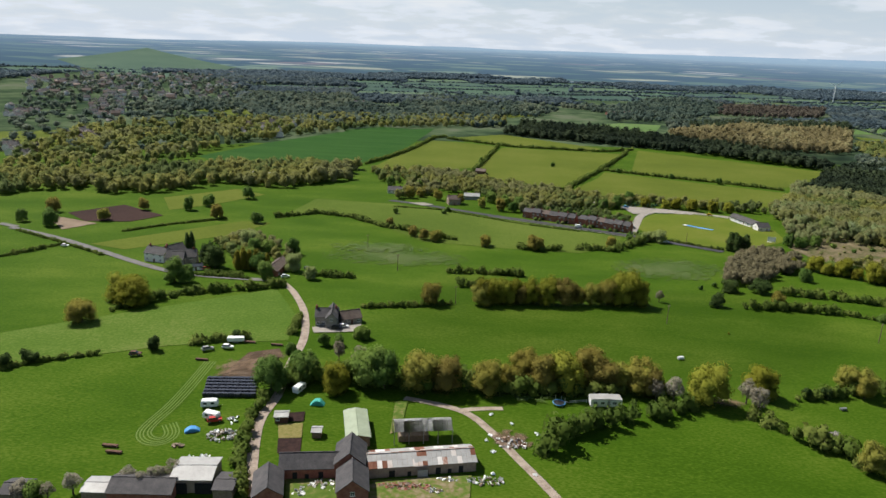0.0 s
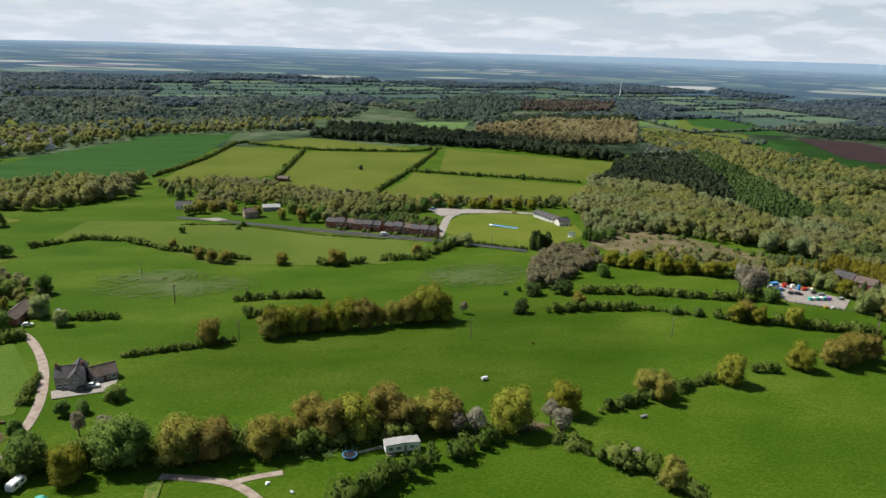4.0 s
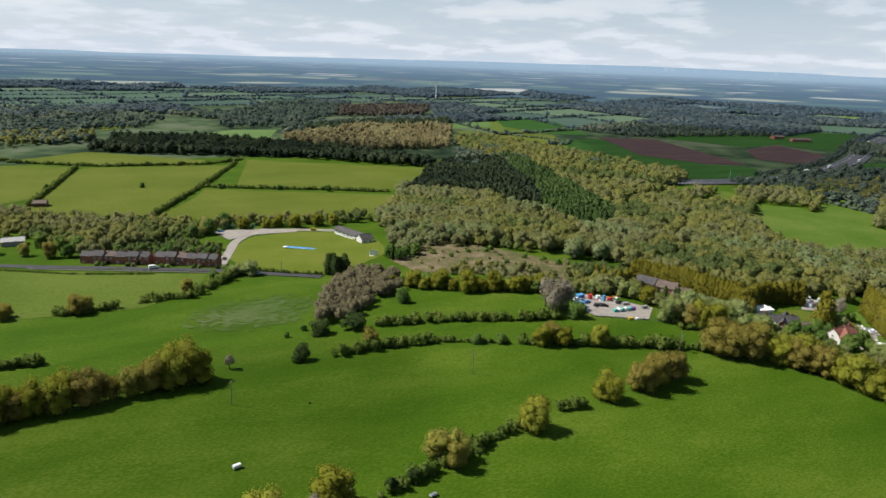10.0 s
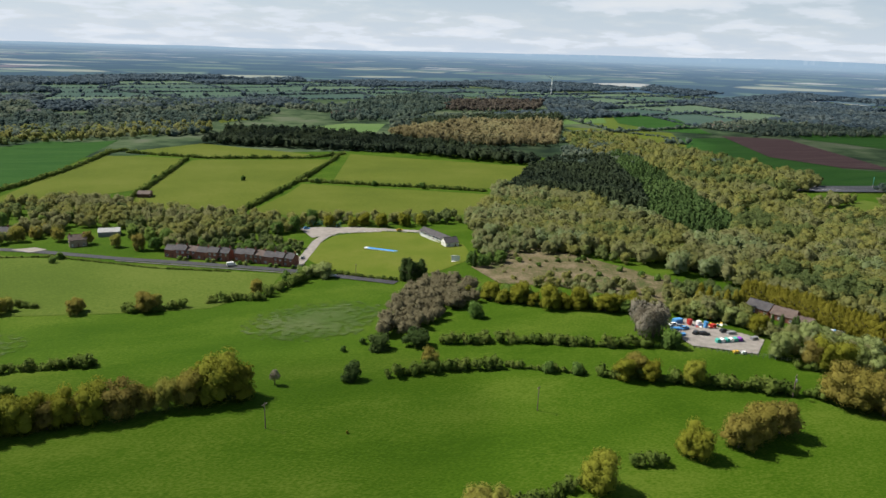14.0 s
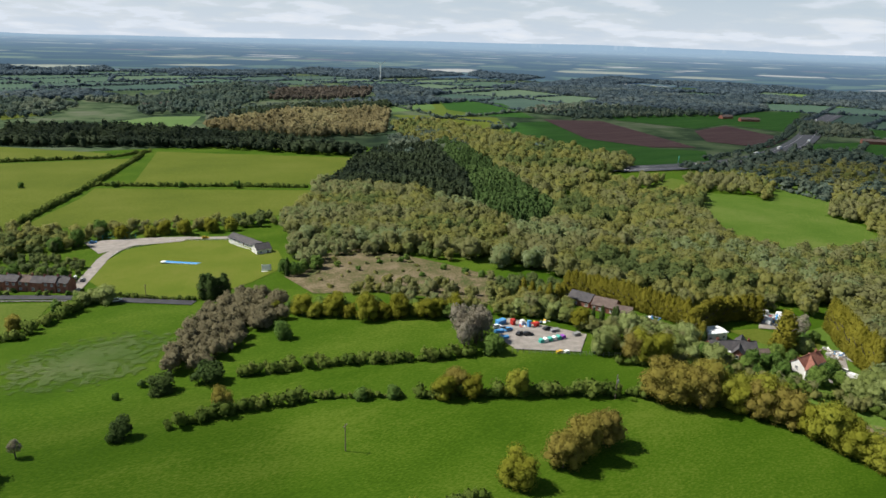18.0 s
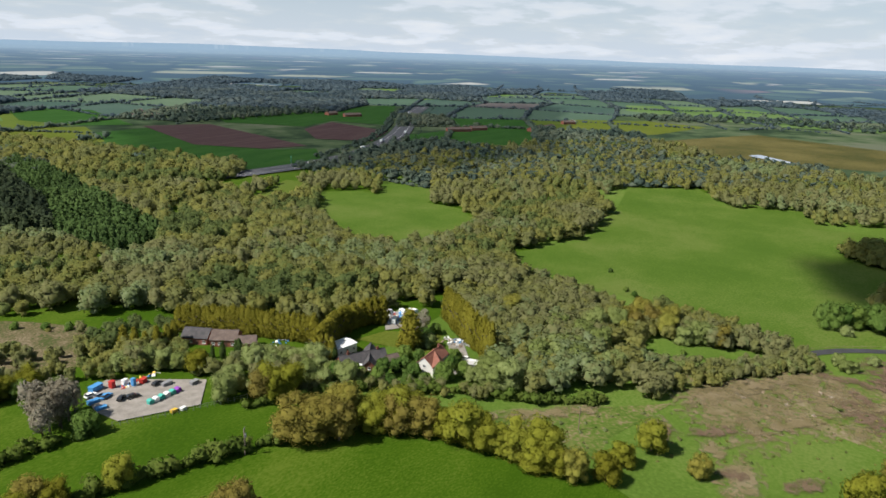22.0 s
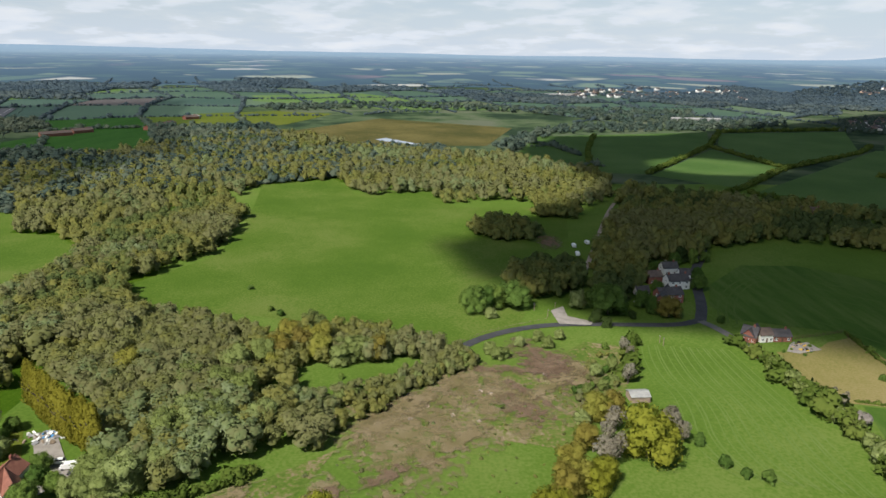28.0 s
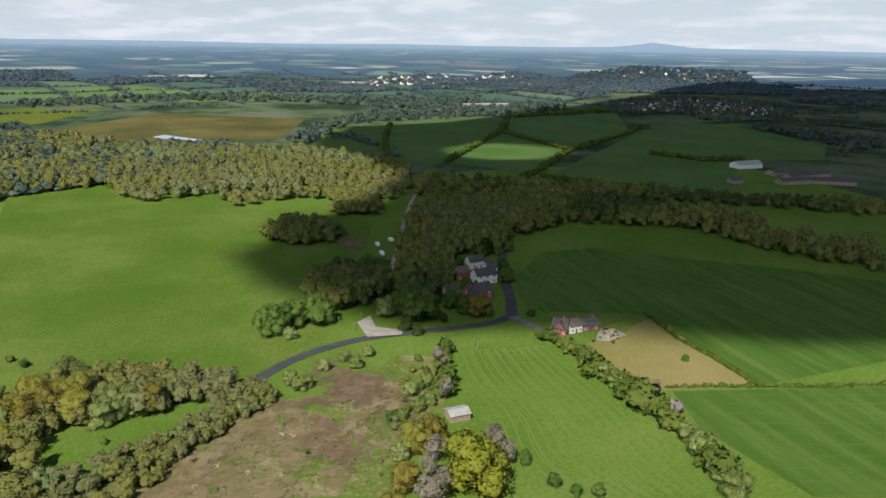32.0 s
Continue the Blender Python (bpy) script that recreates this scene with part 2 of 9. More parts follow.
TRACK = material("dirt_track", [(0.3, (0.200, 0.152, 0.120)), (0.5, (0.290, 0.236, 0.194)), (0.75, (0.370, 0.312, 0.262))], 0.4, 0.95, 0, 0.3, fine=0.8, fine_scale=7)
F_TRACK = grass("faint_track", (0.110, 0.105, 0.045), (0.150, 0.130, 0.070), (0.190, 0.165, 0.100), 0.2)
GRAVEL = material("pale_gravel", [(0.3, (0.210, 0.189, 0.168)), (0.7, (0.322, 0.294, 0.266))], 0.3, 0.95, 0, 0.3, fine=0.5, fine_scale=12)
ASPHALT = material("asphalt", [(0.3, (0.032, 0.032, 0.036)), (0.7, (0.059, 0.060, 0.066))], 0.2, 0.85, 0, 0.2, fine=0.5, fine_scale=12)
WORN_ASPHALT = material("worn_asphalt", [(0.3, (0.058, 0.060, 0.068)), (0.7, (0.084, 0.087, 0.096))], 0.1, 0.85, 0, 0.2, fine=0.5, fine_scale=6)
ROADGREY = material("worn_lane", [(0.3, (0.105, 0.101, 0.098)), (0.7, (0.154, 0.147, 0.140))], 0.2, 0.9, 0, 0.2, fine=0.5, fine_scale=12)
WHITE_LINE = material("road_paint", [(0.3, (0.55, 0.55, 0.54)), (0.7, (0.75, 0.75, 0.74))], 2.0)
# far ground: blue distance haze is painted into G_FAR and the H_ fields
G_FAR = material("haze_tinted_far_grass", [(0.36, (0.025, 0.042, 0.027)), (0.46, (0.042, 0.067, 0.036)), (0.54, (0.072, 0.102, 0.054)), (0.68, (0.106, 0.121, 0.083))], 0.006, 1.0, 0, 0, (1, 1, 1), 20, 6, "", 0.0, 0.45, 5.0)
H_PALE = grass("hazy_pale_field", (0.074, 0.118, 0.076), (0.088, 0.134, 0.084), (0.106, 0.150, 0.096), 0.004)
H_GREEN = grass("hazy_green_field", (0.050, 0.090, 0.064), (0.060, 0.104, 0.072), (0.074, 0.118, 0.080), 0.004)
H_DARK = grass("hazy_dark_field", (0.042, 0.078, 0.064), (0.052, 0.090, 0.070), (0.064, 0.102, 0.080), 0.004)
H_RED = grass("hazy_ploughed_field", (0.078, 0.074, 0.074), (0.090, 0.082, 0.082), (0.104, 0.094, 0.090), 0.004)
G_FIELD = grass("fresh_meadow_grass", (0.054, 0.104, 0.012), (0.073, 0.124, 0.017), (0.112, 0.148, 0.034), 0.016)
# lighter grass: the front-lit brightness of the south-east meadows is in its colour
G_BRIGHT = grass("sunlit_meadow_grass", (0.069, 0.120, 0.017), (0.085, 0.144, 0.022), (0.122, 0.169, 0.038), 0.014)


def distance_material():
    """Patchwork of fields, hedges, woods on the plain, with painted haze glowing blue towards the horizon."""
    m = bpy.data.materials.new("hazy_distance")
    m.use_nodes = True
    nt = m.node_tree
    N, link = nt.nodes.new, nt.links.new
    b = nt.nodes["Principled BSDF"]
    b.inputs["Roughness"].default_value, b.inputs["Specular IOR Level"].default_value = 1.0, 0.0
    at = N("ShaderNodeAttribute"); at.attribute_name = "plan"
    sep = N("ShaderNodeSeparateXYZ"); link(at.outputs["Vector"], sep.inputs[0])
    flat = N("ShaderNodeCombineXYZ"); link(sep.outputs["X"], flat.inputs["X"]); link(sep.outputs["Y"], flat.inputs["Y"])

    def voronoi(scale, feature):
        mp = N("ShaderNodeMapping"); mp.inputs["Scale"].default_value = (scale, scale * 1.5, scale); mp.inputs["Rotation"].default_value = (0, 0, 0.35)
        link(flat.outputs[0], mp.inputs["Vector"])
        v = N("ShaderNodeTexVoronoi"); v.feature = feature; v.inputs["Scale"].default_value = 1.0; v.inputs["Randomness"].default_value = 0.85
        link(mp.outputs[0], v.inputs["Vector"])
        return v

    cells = voronoi(1 / 420, "F1")
    pick = N("ShaderNodeSeparateColor"); link(cells.outputs["Color"], pick.inputs[0])
    fields = ramp_node(nt, [(0.0, (0.040, 0.066, 0.050)), (0.30, (0.085, 0.135, 0.068)), (0.48, (0.060, 0.100, 0.060)), (0.60, (0.180, 0.240, 0.120)), (0.74, (0.110, 0.165, 0.085)), (0.82, (0.380, 0.390, 0.250)), (0.91, (0.230, 0.160, 0.135)), (0.94, (0.560, 0.540, 0.440))])
    fields.color_ramp.interpolation = "CONSTANT"
    link(pick.outputs["Red"], fields.inputs[0])
    edge = voronoi(1 / 420, "DISTANCE_TO_EDGE")
    hedge_ = N("ShaderNodeMapRange"); hedge_.inputs["From Min"].default_value, hedge_.inputs["From Max"].default_value = 0.03, 0.12
    link(edge.outputs["Distance"], hedge_.inputs["Value"])
    noise_ = N("ShaderNodeTexNoise"); noise_.inputs["Scale"].default_value, noise_.inputs["Detail"].default_value = 1 / 900, 7.0
    noise_.inputs["Roughness"].default_value = 0.65
    link(flat.outputs[0], noise_.inputs["Vector"])
    woods = N("ShaderNodeMapRange"); woods.inputs["From Min"].default_value, woods.inputs["From Max"].default_value = 0.53, 0.60
    woods.inputs["To Min"].default_value, woods.inputs["To Max"].default_value = 1.0, 0.0
    link(noise_.outputs["Fac"], woods.inputs["Value"])
    open_ = N("ShaderNodeMath"); open_.operation = "MULTIPLY"; link(hedge_.outputs[0], open_.inputs[0]); link(woods.outputs[0], open_.inputs[1])
    land = N("ShaderNodeMix"); land.data_type = "RGBA"; land.inputs[6].default_value = (0.036, 0.060, 0.050, 1)
    link(open_.outputs[0], land.inputs[0]); link(fields.outputs[0], land.inputs[7])
    # haze is emitted: veil fades out the land colour, air glows in its place
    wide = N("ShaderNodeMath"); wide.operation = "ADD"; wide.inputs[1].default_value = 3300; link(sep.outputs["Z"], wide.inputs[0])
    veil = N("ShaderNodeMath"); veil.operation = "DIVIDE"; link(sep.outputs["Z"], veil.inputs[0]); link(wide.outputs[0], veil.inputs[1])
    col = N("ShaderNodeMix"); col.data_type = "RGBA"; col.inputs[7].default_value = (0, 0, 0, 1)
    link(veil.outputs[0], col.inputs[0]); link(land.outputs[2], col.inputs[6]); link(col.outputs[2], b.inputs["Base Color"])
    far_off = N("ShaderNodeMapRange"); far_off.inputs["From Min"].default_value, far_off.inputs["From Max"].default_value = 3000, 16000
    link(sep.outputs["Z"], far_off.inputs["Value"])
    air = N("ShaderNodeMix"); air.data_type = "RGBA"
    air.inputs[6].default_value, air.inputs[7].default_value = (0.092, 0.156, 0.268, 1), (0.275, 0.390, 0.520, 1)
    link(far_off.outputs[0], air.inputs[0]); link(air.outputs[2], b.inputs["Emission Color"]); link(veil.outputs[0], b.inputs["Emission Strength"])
    return m


DISTANCE = distance_material()


def leaves(name, a, b, c, source):
    return material(name, [(0.12, a), (0.5, b), (0.88, c)], 0.35, 0.9, 0, 0, (1, 1, 1), 0, 3.0, source, 0.10, 0.7, 6.0, thin=0.38)


L_OAK = leaves("oak_foliage", (0.168, 0.164, 0.016), (0.216, 0.226, 0.025), (0.256, 0.272, 0.037), "random")
L_BUD = leaves("budding_foliage", (0.203, 0.169, 0.043), (0.249, 0.218, 0.043), (0.269, 0.278, 0.056), "random")
L_GREEN = leaves("green_foliage", (0.077, 0.145, 0.028), (0.116, 0.193, 0.042), (0.174, 0.252, 0.052), "random")
L_DARK = leaves("dark_foliage", (0.036, 0.062, 0.016), (0.054, 0.090, 0.024), (0.074, 0.112, 0.030), "random")
L_WILLOW = leaves("willow_foliage", (0.183, 0.227, 0.064), (0.241, 0.290, 0.096), (0.290, 0.343, 0.129), "random")
L_BARE = leaves("bare_twigs", (0.140, 0.122, 0.070), (0.186, 0.168, 0.098), (0.232, 0.216, 0.130), "random")
L_TWIG = leaves("pale_bare_twigs", (0.215, 0.190, 0.140), (0.265, 0.240, 0.180), (0.315, 0.290, 0.225), "random")
L_GOLD = leaves("golden_conifer", (0.160, 0.150, 0.018), (0.200, 0.186, 0.022), (0.232, 0.216, 0.030), "random")
L_BLOSSOM = leaves("blossom", (0.270, 0.243, 0.216), (0.378, 0.342, 0.315), (0.450, 0.423, 0.396), "random")
L_HEDGE = leaves("hedge_foliage", (0.067, 0.111, 0.019), (0.108, 0.155, 0.028), (0.172, 0.206, 0.047), "tone")
L_WOOD = material("woodland_foliage", [(0.04, (0.070, 0.104, 0.038)), (0.18, (0.116, 0.156, 0.054)), (0.32, (0.172, 0.208, 0.066)), (0.46, (0.256, 0.252, 0.072)), (0.60, (0.206, 0.222, 0.082)), (0.74, (0.226, 0.226, 0.102)), (0.86, (0.206, 0.258, 0.108)), (0.97, (0.286, 0.334, 0.190))], 0.3, 0.9, 0, 0, (1, 1, 1), 0, 3.0, "tone", 0.08, 0.10, 6.0, thin=0.48)
# L_FAREST and L_HAZE: aerial haze is put into the leaf colour as blue
L_FAREST = leaves("haze_blue_distant_foliage", (0.056, 0.086, 0.104), (0.080, 0.114, 0.128), (0.124, 0.156, 0.150), "tone")
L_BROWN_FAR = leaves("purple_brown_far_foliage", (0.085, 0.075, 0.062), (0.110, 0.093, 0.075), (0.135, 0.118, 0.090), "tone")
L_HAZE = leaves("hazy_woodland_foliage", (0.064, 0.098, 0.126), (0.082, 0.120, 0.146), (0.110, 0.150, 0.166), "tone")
L_PINE = leaves("pine_foliage", (0.030, 0.046, 0.028), (0.042, 0.060, 0.032), (0.056, 0.078, 0.038), "tone")
L_LARCH = leaves("larch_foliage", (0.200, 0.172, 0.085), (0.250, 0.214, 0.105), (0.285, 0.262, 0.130), "tone")
L_SPRUCE = leaves("young_spruce_foliage", (0.054, 0.094, 0.028), (0.072, 0.124, 0.036), (0.094, 0.152, 0.046), "tone")
# L_FAR: leaf colour lifted and blued for the haze in front of it
L_FAR = leaves("haze_tinted_far_foliage", (0.066, 0.102, 0.086), (0.104, 0.142, 0.108), (0.165, 0.194, 0.134), "tone")
BARK = material("bark", [(0.3, (0.07, 0.055, 0.04)), (0.7, (0.14, 0.115, 0.09))], 3.0, 0.95)

BRICK = material("red_brick", [(0.3, (0.200, 0.070, 0.050)), (0.5, (0.270, 0.104, 0.074)), (0.75, (0.330, 0.156, 0.112))], 0.8, 0.9, 0, 0.2, fine=0.5, fine_scale=10)
BRICK_PALE = material("weathered_brick", [(0.3, (0.24, 0.17, 0.13)), (0.7, (0.36, 0.28, 0.22))], 0.8, 0.9, 0, 0.2, fine=0.5, fine_scale=10)
RENDER_W = material("white_painted_wall", [(0.3, (0.66, 0.64, 0.60)), (0.7, (0.80, 0.79, 0.76))], 0.5, 0.85, fine=0.3, fine_scale=8)
STONE = material("grey_stone", [(0.3, (0.22, 0.20, 0.18)), (0.7, (0.36, 0.33, 0.30))], 0.7, 0.9, 0, 0.2, fine=0.5, fine_scale=9)
SLATE = material("slate_roof", [(0.3, (0.048, 0.046, 0.050)), (0.55, (0.074, 0.069, 0.072)), (0.8, (0.112, 0.102, 0.102))], 0.5, 0.8, 0, 0.25, fine=0.6, fine_scale=9)
SLATE_BROWN = material("brown_tile_roof", [(0.3, (0.095, 0.070, 0.060)), (0.55, (0.135, 0.100, 0.085)), (0.8, (0.180, 0.140, 0.120))], 0.5, 0.85, 0, 0.25, fine=0.6, fine_scale=9)
TILE_RED = material("red_tile_roof", [(0.3, (0.180, 0.070, 0.050)), (0.7, (0.270, 0.120, 0.085))], 0.6, 0.85, 0, 0.25, fine=0.6, fine_scale=9)
TIN_GREY = material("grey_corrugated_roof", [(0.3, (0.26, 0.26, 0.255)), (0.7, (0.40, 0.40, 0.39))], 0.4, 0.6, 0.2, 0.1, fine=0.3, fine_scale=8)
TIN_PALE = material("pale_corrugated_roof", [(0.3, (0.300, 0.294, 0.286)), (0.7, (0.392, 0.386, 0.380))], 0.4, 0.6, 0.1, fine=0.3, fine_scale=8)
TIN_GREEN = material("pale_green_sheet_roof", [(0.3, (0.247, 0.288, 0.202)), (0.7, (0.315, 0.360, 0.261))], 0.3, 0.6, fine=0.3, fine_scale=8)
TIN_RUST = material("rusted_sheet", [(0.30, (0.150, 0.055, 0.030)), (0.48, (0.260, 0.120, 0.080)), (0.56, (0.48, 0.40, 0.36)), (0.75, (0.62, 0.60, 0.58))], 0.5, 0.75, 0.1, 0.1, (1, 0.4, 1), 0, 5, "random", fine=0.4, fine_scale=6)
BLACK = material("black_wrap", [(0.3, (0.016, 0.018, 0.030)), (0.7, (0.032, 0.036, 0.055))], 2.0, 0.35, spec=0.5)
# near-black for the shade inside doorways, and for dark patio clutter
DARK = material("dark_opening", [(0.3, (0.012, 0.012, 0.012)), (0.7, (0.022, 0.022, 0.022))], 1.0, 0.9)
WOODP = material("weathered_timber", [(0.3, (0.16, 0.12, 0.085)), (0.7, (0.26, 0.20, 0.15))], 2.0, 0.9, fine=0.4, fine_scale=8)
TIMBER_RED = material("red_brown_timber", [(0.3, (0.102, 0.052, 0.034)), (0.7, (0.150, 0.084, 0.060))], 2.0, 0.9)
WHITE = material("white_paint", [(0.3, (0.74, 0.74, 0.73)), (0.7, (0.82, 0.82, 0.81))], 0.8, 0.5)
BLUE = material("blue_cover", [(0.3, (0.05, 0.22, 0.50)), (0.7, (0.10, 0.32, 0.62))], 0.8, 0.55)
GREEN_P = material("teal_paint", [(0.3, (0.05, 0.34, 0.28)), (0.7, (0.09, 0.45, 0.38))], 0.8, 0.5)
RED_P = material("red_paint", [(0.3, (0.40, 0.03, 0.025)), (0.7, (0.52, 0.05, 0.04))], 0.8, 0.5)
YELLOW_P = material("yellow_paint", [(0.3, (0.62, 0.38, 0.03)), (0.7, (0.75, 0.48, 0.05))], 0.8, 0.5)
PURPLE_P = material("purple_paint", [(0.3, (0.22, 0.05, 0.35)), (0.7, (0.30, 0.08, 0.45))], 0.8, 0.5)
GREY_P = material("grey_paint", [(0.3, (0.20, 0.20, 0.21)), (0.7, (0.28, 0.28, 0.29))], 0.8, 0.5)
BLACK_P = material("black_paint", [(0.3, (0.020, 0.020, 0.022)), (0.7, (0.032, 0.032, 0.034))], 0.8, 0.3, spec=0.5)
RUBBER = material("rubber", [(0.3, (0.02, 0.02, 0.02)), (0.7, (0.03, 0.03, 0.03))], 2.0, 0.8)
GLASS = material("window_glass", [(0.3, (0.03, 0.035, 0.04)), (0.7, (0.05, 0.055, 0.06))], 0.3, 0.08, spec=0.6)
STEEL = material("galvanised_steel", [(0.3, (0.30, 0.31, 0.32)), (0.7, (0.42, 0.43, 0.44))], 1.0, 0.45, 0.7)
WATER = material("pond_water", [(0.3, (0.30, 0.33, 0.38)), (0.7, (0.42, 0.45, 0.50))], 0.02, 0.15, spec=0.6)

# ---------------------------------------------------------------- building blocks


def fill(me, verts, tris, mats, tone=None, index=None, smooth=True, normals=None):
    """Write triangle arrays into a mesh."""
    me.vertices.add(len(verts)); me.vertices.foreach_set("co", np.asarray(verts, np.float32).ravel())
    me.loops.add(len(tris) * 3); me.loops.foreach_set("vertex_index", np.asarray(tris, np.int32).ravel())
    me.polygons.add(len(tris))
    me.polygons.foreach_set("loop_start", np.arange(0, len(tris) * 3, 3, dtype=np.int32))
    if index is not None:
        me.polygons.foreach_set("material_index", np.asarray(index, np.int32))
    for m in mats:
        me.materials.append(m)
    me.update(calc_edges=True)
    if smooth:
        me.polygons.foreach_set("use_smooth", np.ones(len(tris), bool))
    if tone is not None:
        at = me.attributes.new("tone", "FLOAT", "POINT")
        at.data.foreach_set("value", np.asarray(tone, np.float32))
    if normals is not None:
        me.normals_split_custom_set_from_vertices(np.asarray(normals, np.float32))
    return me


def part(name, bm, mat, parent=None, label=""):
    """Link a bmesh as one mesh object, under parent if given."""
    me = bpy.data.meshes.new(name)
    bm.to_mesh(me)
    bm.free()
    me.materials.append(mat)
    ob = new(name, me)
    if parent is not None:
        ob.parent = parent
    return tagged(ob, label)


def piece(name, me, parent, m):
    """One more object on a shared mesh."""
    ob = new(name, me)
    ob.parent = parent
    ob.matrix_basis = m
    return ob


def thing(name, x, y, turn, label, category, group="", z=None):
    ob = new(name)
    ob.matrix_basis = pose(x, y, h0(x, y) if z is None else z, 0, 0, turn)
    return tagged(ob, label, category, group)


def box(bm, x0, x1, y0, y1, z0, z1, bevel=0.0):
    r = bmesh.ops.create_cube(bm, size=1.0, matrix=Matrix.LocRotScale(((x0 + x1) / 2, (y0 + y1) / 2, (z0 + z1) / 2), None, (x1 - x0, y1 - y0, z1 - z0)))
    if bevel:
        edges = list({e for v in r["verts"] for e in v.link_edges})
        bmesh.ops.bevel(bm, geom=edges, offset=bevel, segments=2, affect="EDGES")
    return bm


def cyl(bm, x, y, z0, z1, r0, r1, n=8):
    bmesh.ops.create_cone(bm, cap_ends=True, segments=n, radius1=r0, radius2=r1, depth=z1 - z0, matrix=Matrix.Translation((x, y, (z0 + z1) / 2)))
    return bm


def rod(bm, a, b, r=0.05, n=6):
    a, b = Vector(a), Vector(b)
    d = b - a
    m = Matrix.Translation((a + b) / 2) @ d.to_track_quat("Z", "Y").to_matrix().to_4x4()
    bmesh.ops.create_cone(bm, cap_ends=True, segments=n, radius1=r, radius2=r, depth=d.length, matrix=m)
    return bm


def drape(name, poly, mat, up=0.15, step=22.0, label="", kind="structure", category=""):
    """A patch of ground cover laid over the land inside an outline."""
    bm = bmesh.new()
    f = bm.faces.new([bm.verts.new((x, y, 0)) for x, y in poly])
    xs, ys = [p[0] for p in poly], [p[1] for p in poly]
    step = max(step, (max(xs) - min(xs)) / 30, (max(ys) - min(ys)) / 30)
    for axis, lo, hi in ((0, min(xs), max(xs)), (1, min(ys), max(ys))):
        v = lo + step
        while v < hi:
            co, no = [0, 0, 0], [0, 0, 0]
            co[axis], no[axis] = v, 1
            bmesh.ops.bisect_plane(bm, geom=bm.verts[:] + bm.edges[:] + bm.faces[:], plane_co=co, plane_no=no)
            v += step
    bmesh.ops.recalc_face_normals(bm, faces=bm.faces)
    for v in bm.verts:
        v.co.z = h0(v.co.x, v.co.y) + up
    for f in bm.faces:
        f.normal_update()
        if f.normal.z < 0:
            f.normal_flip()
    ob = part(name, bm, mat)
    return tagged(ob, label, category, kind=kind)


def soft_patch(name, centre, rx, ry, turn, mat, label, up=0.3):
    """A worn or faded patch of ground whose edge thins out."""
    verts, tris, fade = [], [], []
    n, rings = 40, 7
    c, s = math.cos(radians(turn)), math.sin(radians(turn))
    for k in range(rings + 1):
        for i in range(n):
            a = 2 * math.pi * i / n
            q = k / rings
            u, v = rx * q * math.cos(a), ry * q * math.sin(a)
            x, y = centre[0] + u * c - v * s, centre[1] + u * s + v * c
            verts.append((x, y, h0(x, y) + up))
            fade.append(1 - q)
    for k in range(rings):
        for i in range(n):
            a, b = k * n + i, k * n + (i + 1) % n
            tris += [(a, a + n, b + n), (a, b + n, b)]
    me = fill(bpy.data.meshes.new(name), verts, tris, [mat])
    me.attributes.new("fade", "FLOAT", "POINT").data.foreach_set("value", np.array(fade, np.float32))
    return tagged(new(name, me), label, "ground", kind="structure")


def resample(line, step):
    out = []
    for (x0, y0), (x1, y1) in zip(line, line[1:]):
        n = max(1, int(math.hypot(x1 - x0, y1 - y0) / step))
        out += [(x0 + (x1 - x0) * i / n, y0 + (y1 - y0) * i / n) for i in range(n)]
    return out + [line[-1]]


def rounded(line, times=2):
    for _ in range(times):
        out = [line[0]]
        for (x0, y0), (x1, y1) in zip(line, line[1:]):
            out += [(0.75 * x0 + 0.25 * x1, 0.75 * y0 + 0.25 * y1), (0.25 * x0 + 0.75 * x1, 0.25 * y0 + 0.75 * y1)]
        line = out + [line[-1]]
    return line


def ribbon(name, line, width, mat, label="", up=0.3, category="road", kind="structure", parent=None, shift=0.0):
    pts = resample(rounded(line), 6.0)
    bm = bmesh.new()
    rows = []
    for i, (x, y) in enumerate(pts):
        a, b = pts[max(0, i - 1)], pts[min(len(pts) - 1, i + 1)]
        d = Vector((b[0] - a[0], b[1] - a[1]))
        d = d.normalized() if d.length > 1e-6 else Vector((1, 0))
        nx, ny = -d.y, d.x
        row = []
        for k in (-0.5, 0.5):
            px_, py_ = x + nx * (width * k + shift), y + ny * (width * k + shift)
            row.append(bm.verts.new((px_, py_, h0(px_, py_) + up)))
        rows.append(row)
    for (a, b), (c, d) in zip(rows, rows[1:]):
        bm.faces.new((a, b, d, c))
    for f in bm.faces:
        f.normal_update()
        if f.normal.z < 0:
            f.normal_flip()
    ob = part(name, bm, mat, parent, "" if parent else label)
    return ob if parent else tagged(ob, label, category, kind=kind)


# foliage templates ------------------------------------------------
def ico(sub):
    bm = bmesh.new()
    bmesh.ops.create_icosphere(bm, subdivisions=sub, radius=1.0)
    v = np.array([p.co[:] for p in bm.verts])
    t = np.array([[p.index for p in f.verts] for f in bm.faces])
    bm.free()
    return v, t


ICO1, ICO2 = ico(1), ico(2)


def unit(v):
    return v / np.maximum(np.linalg.norm(v, axis=1), 1e-9)[:, None]


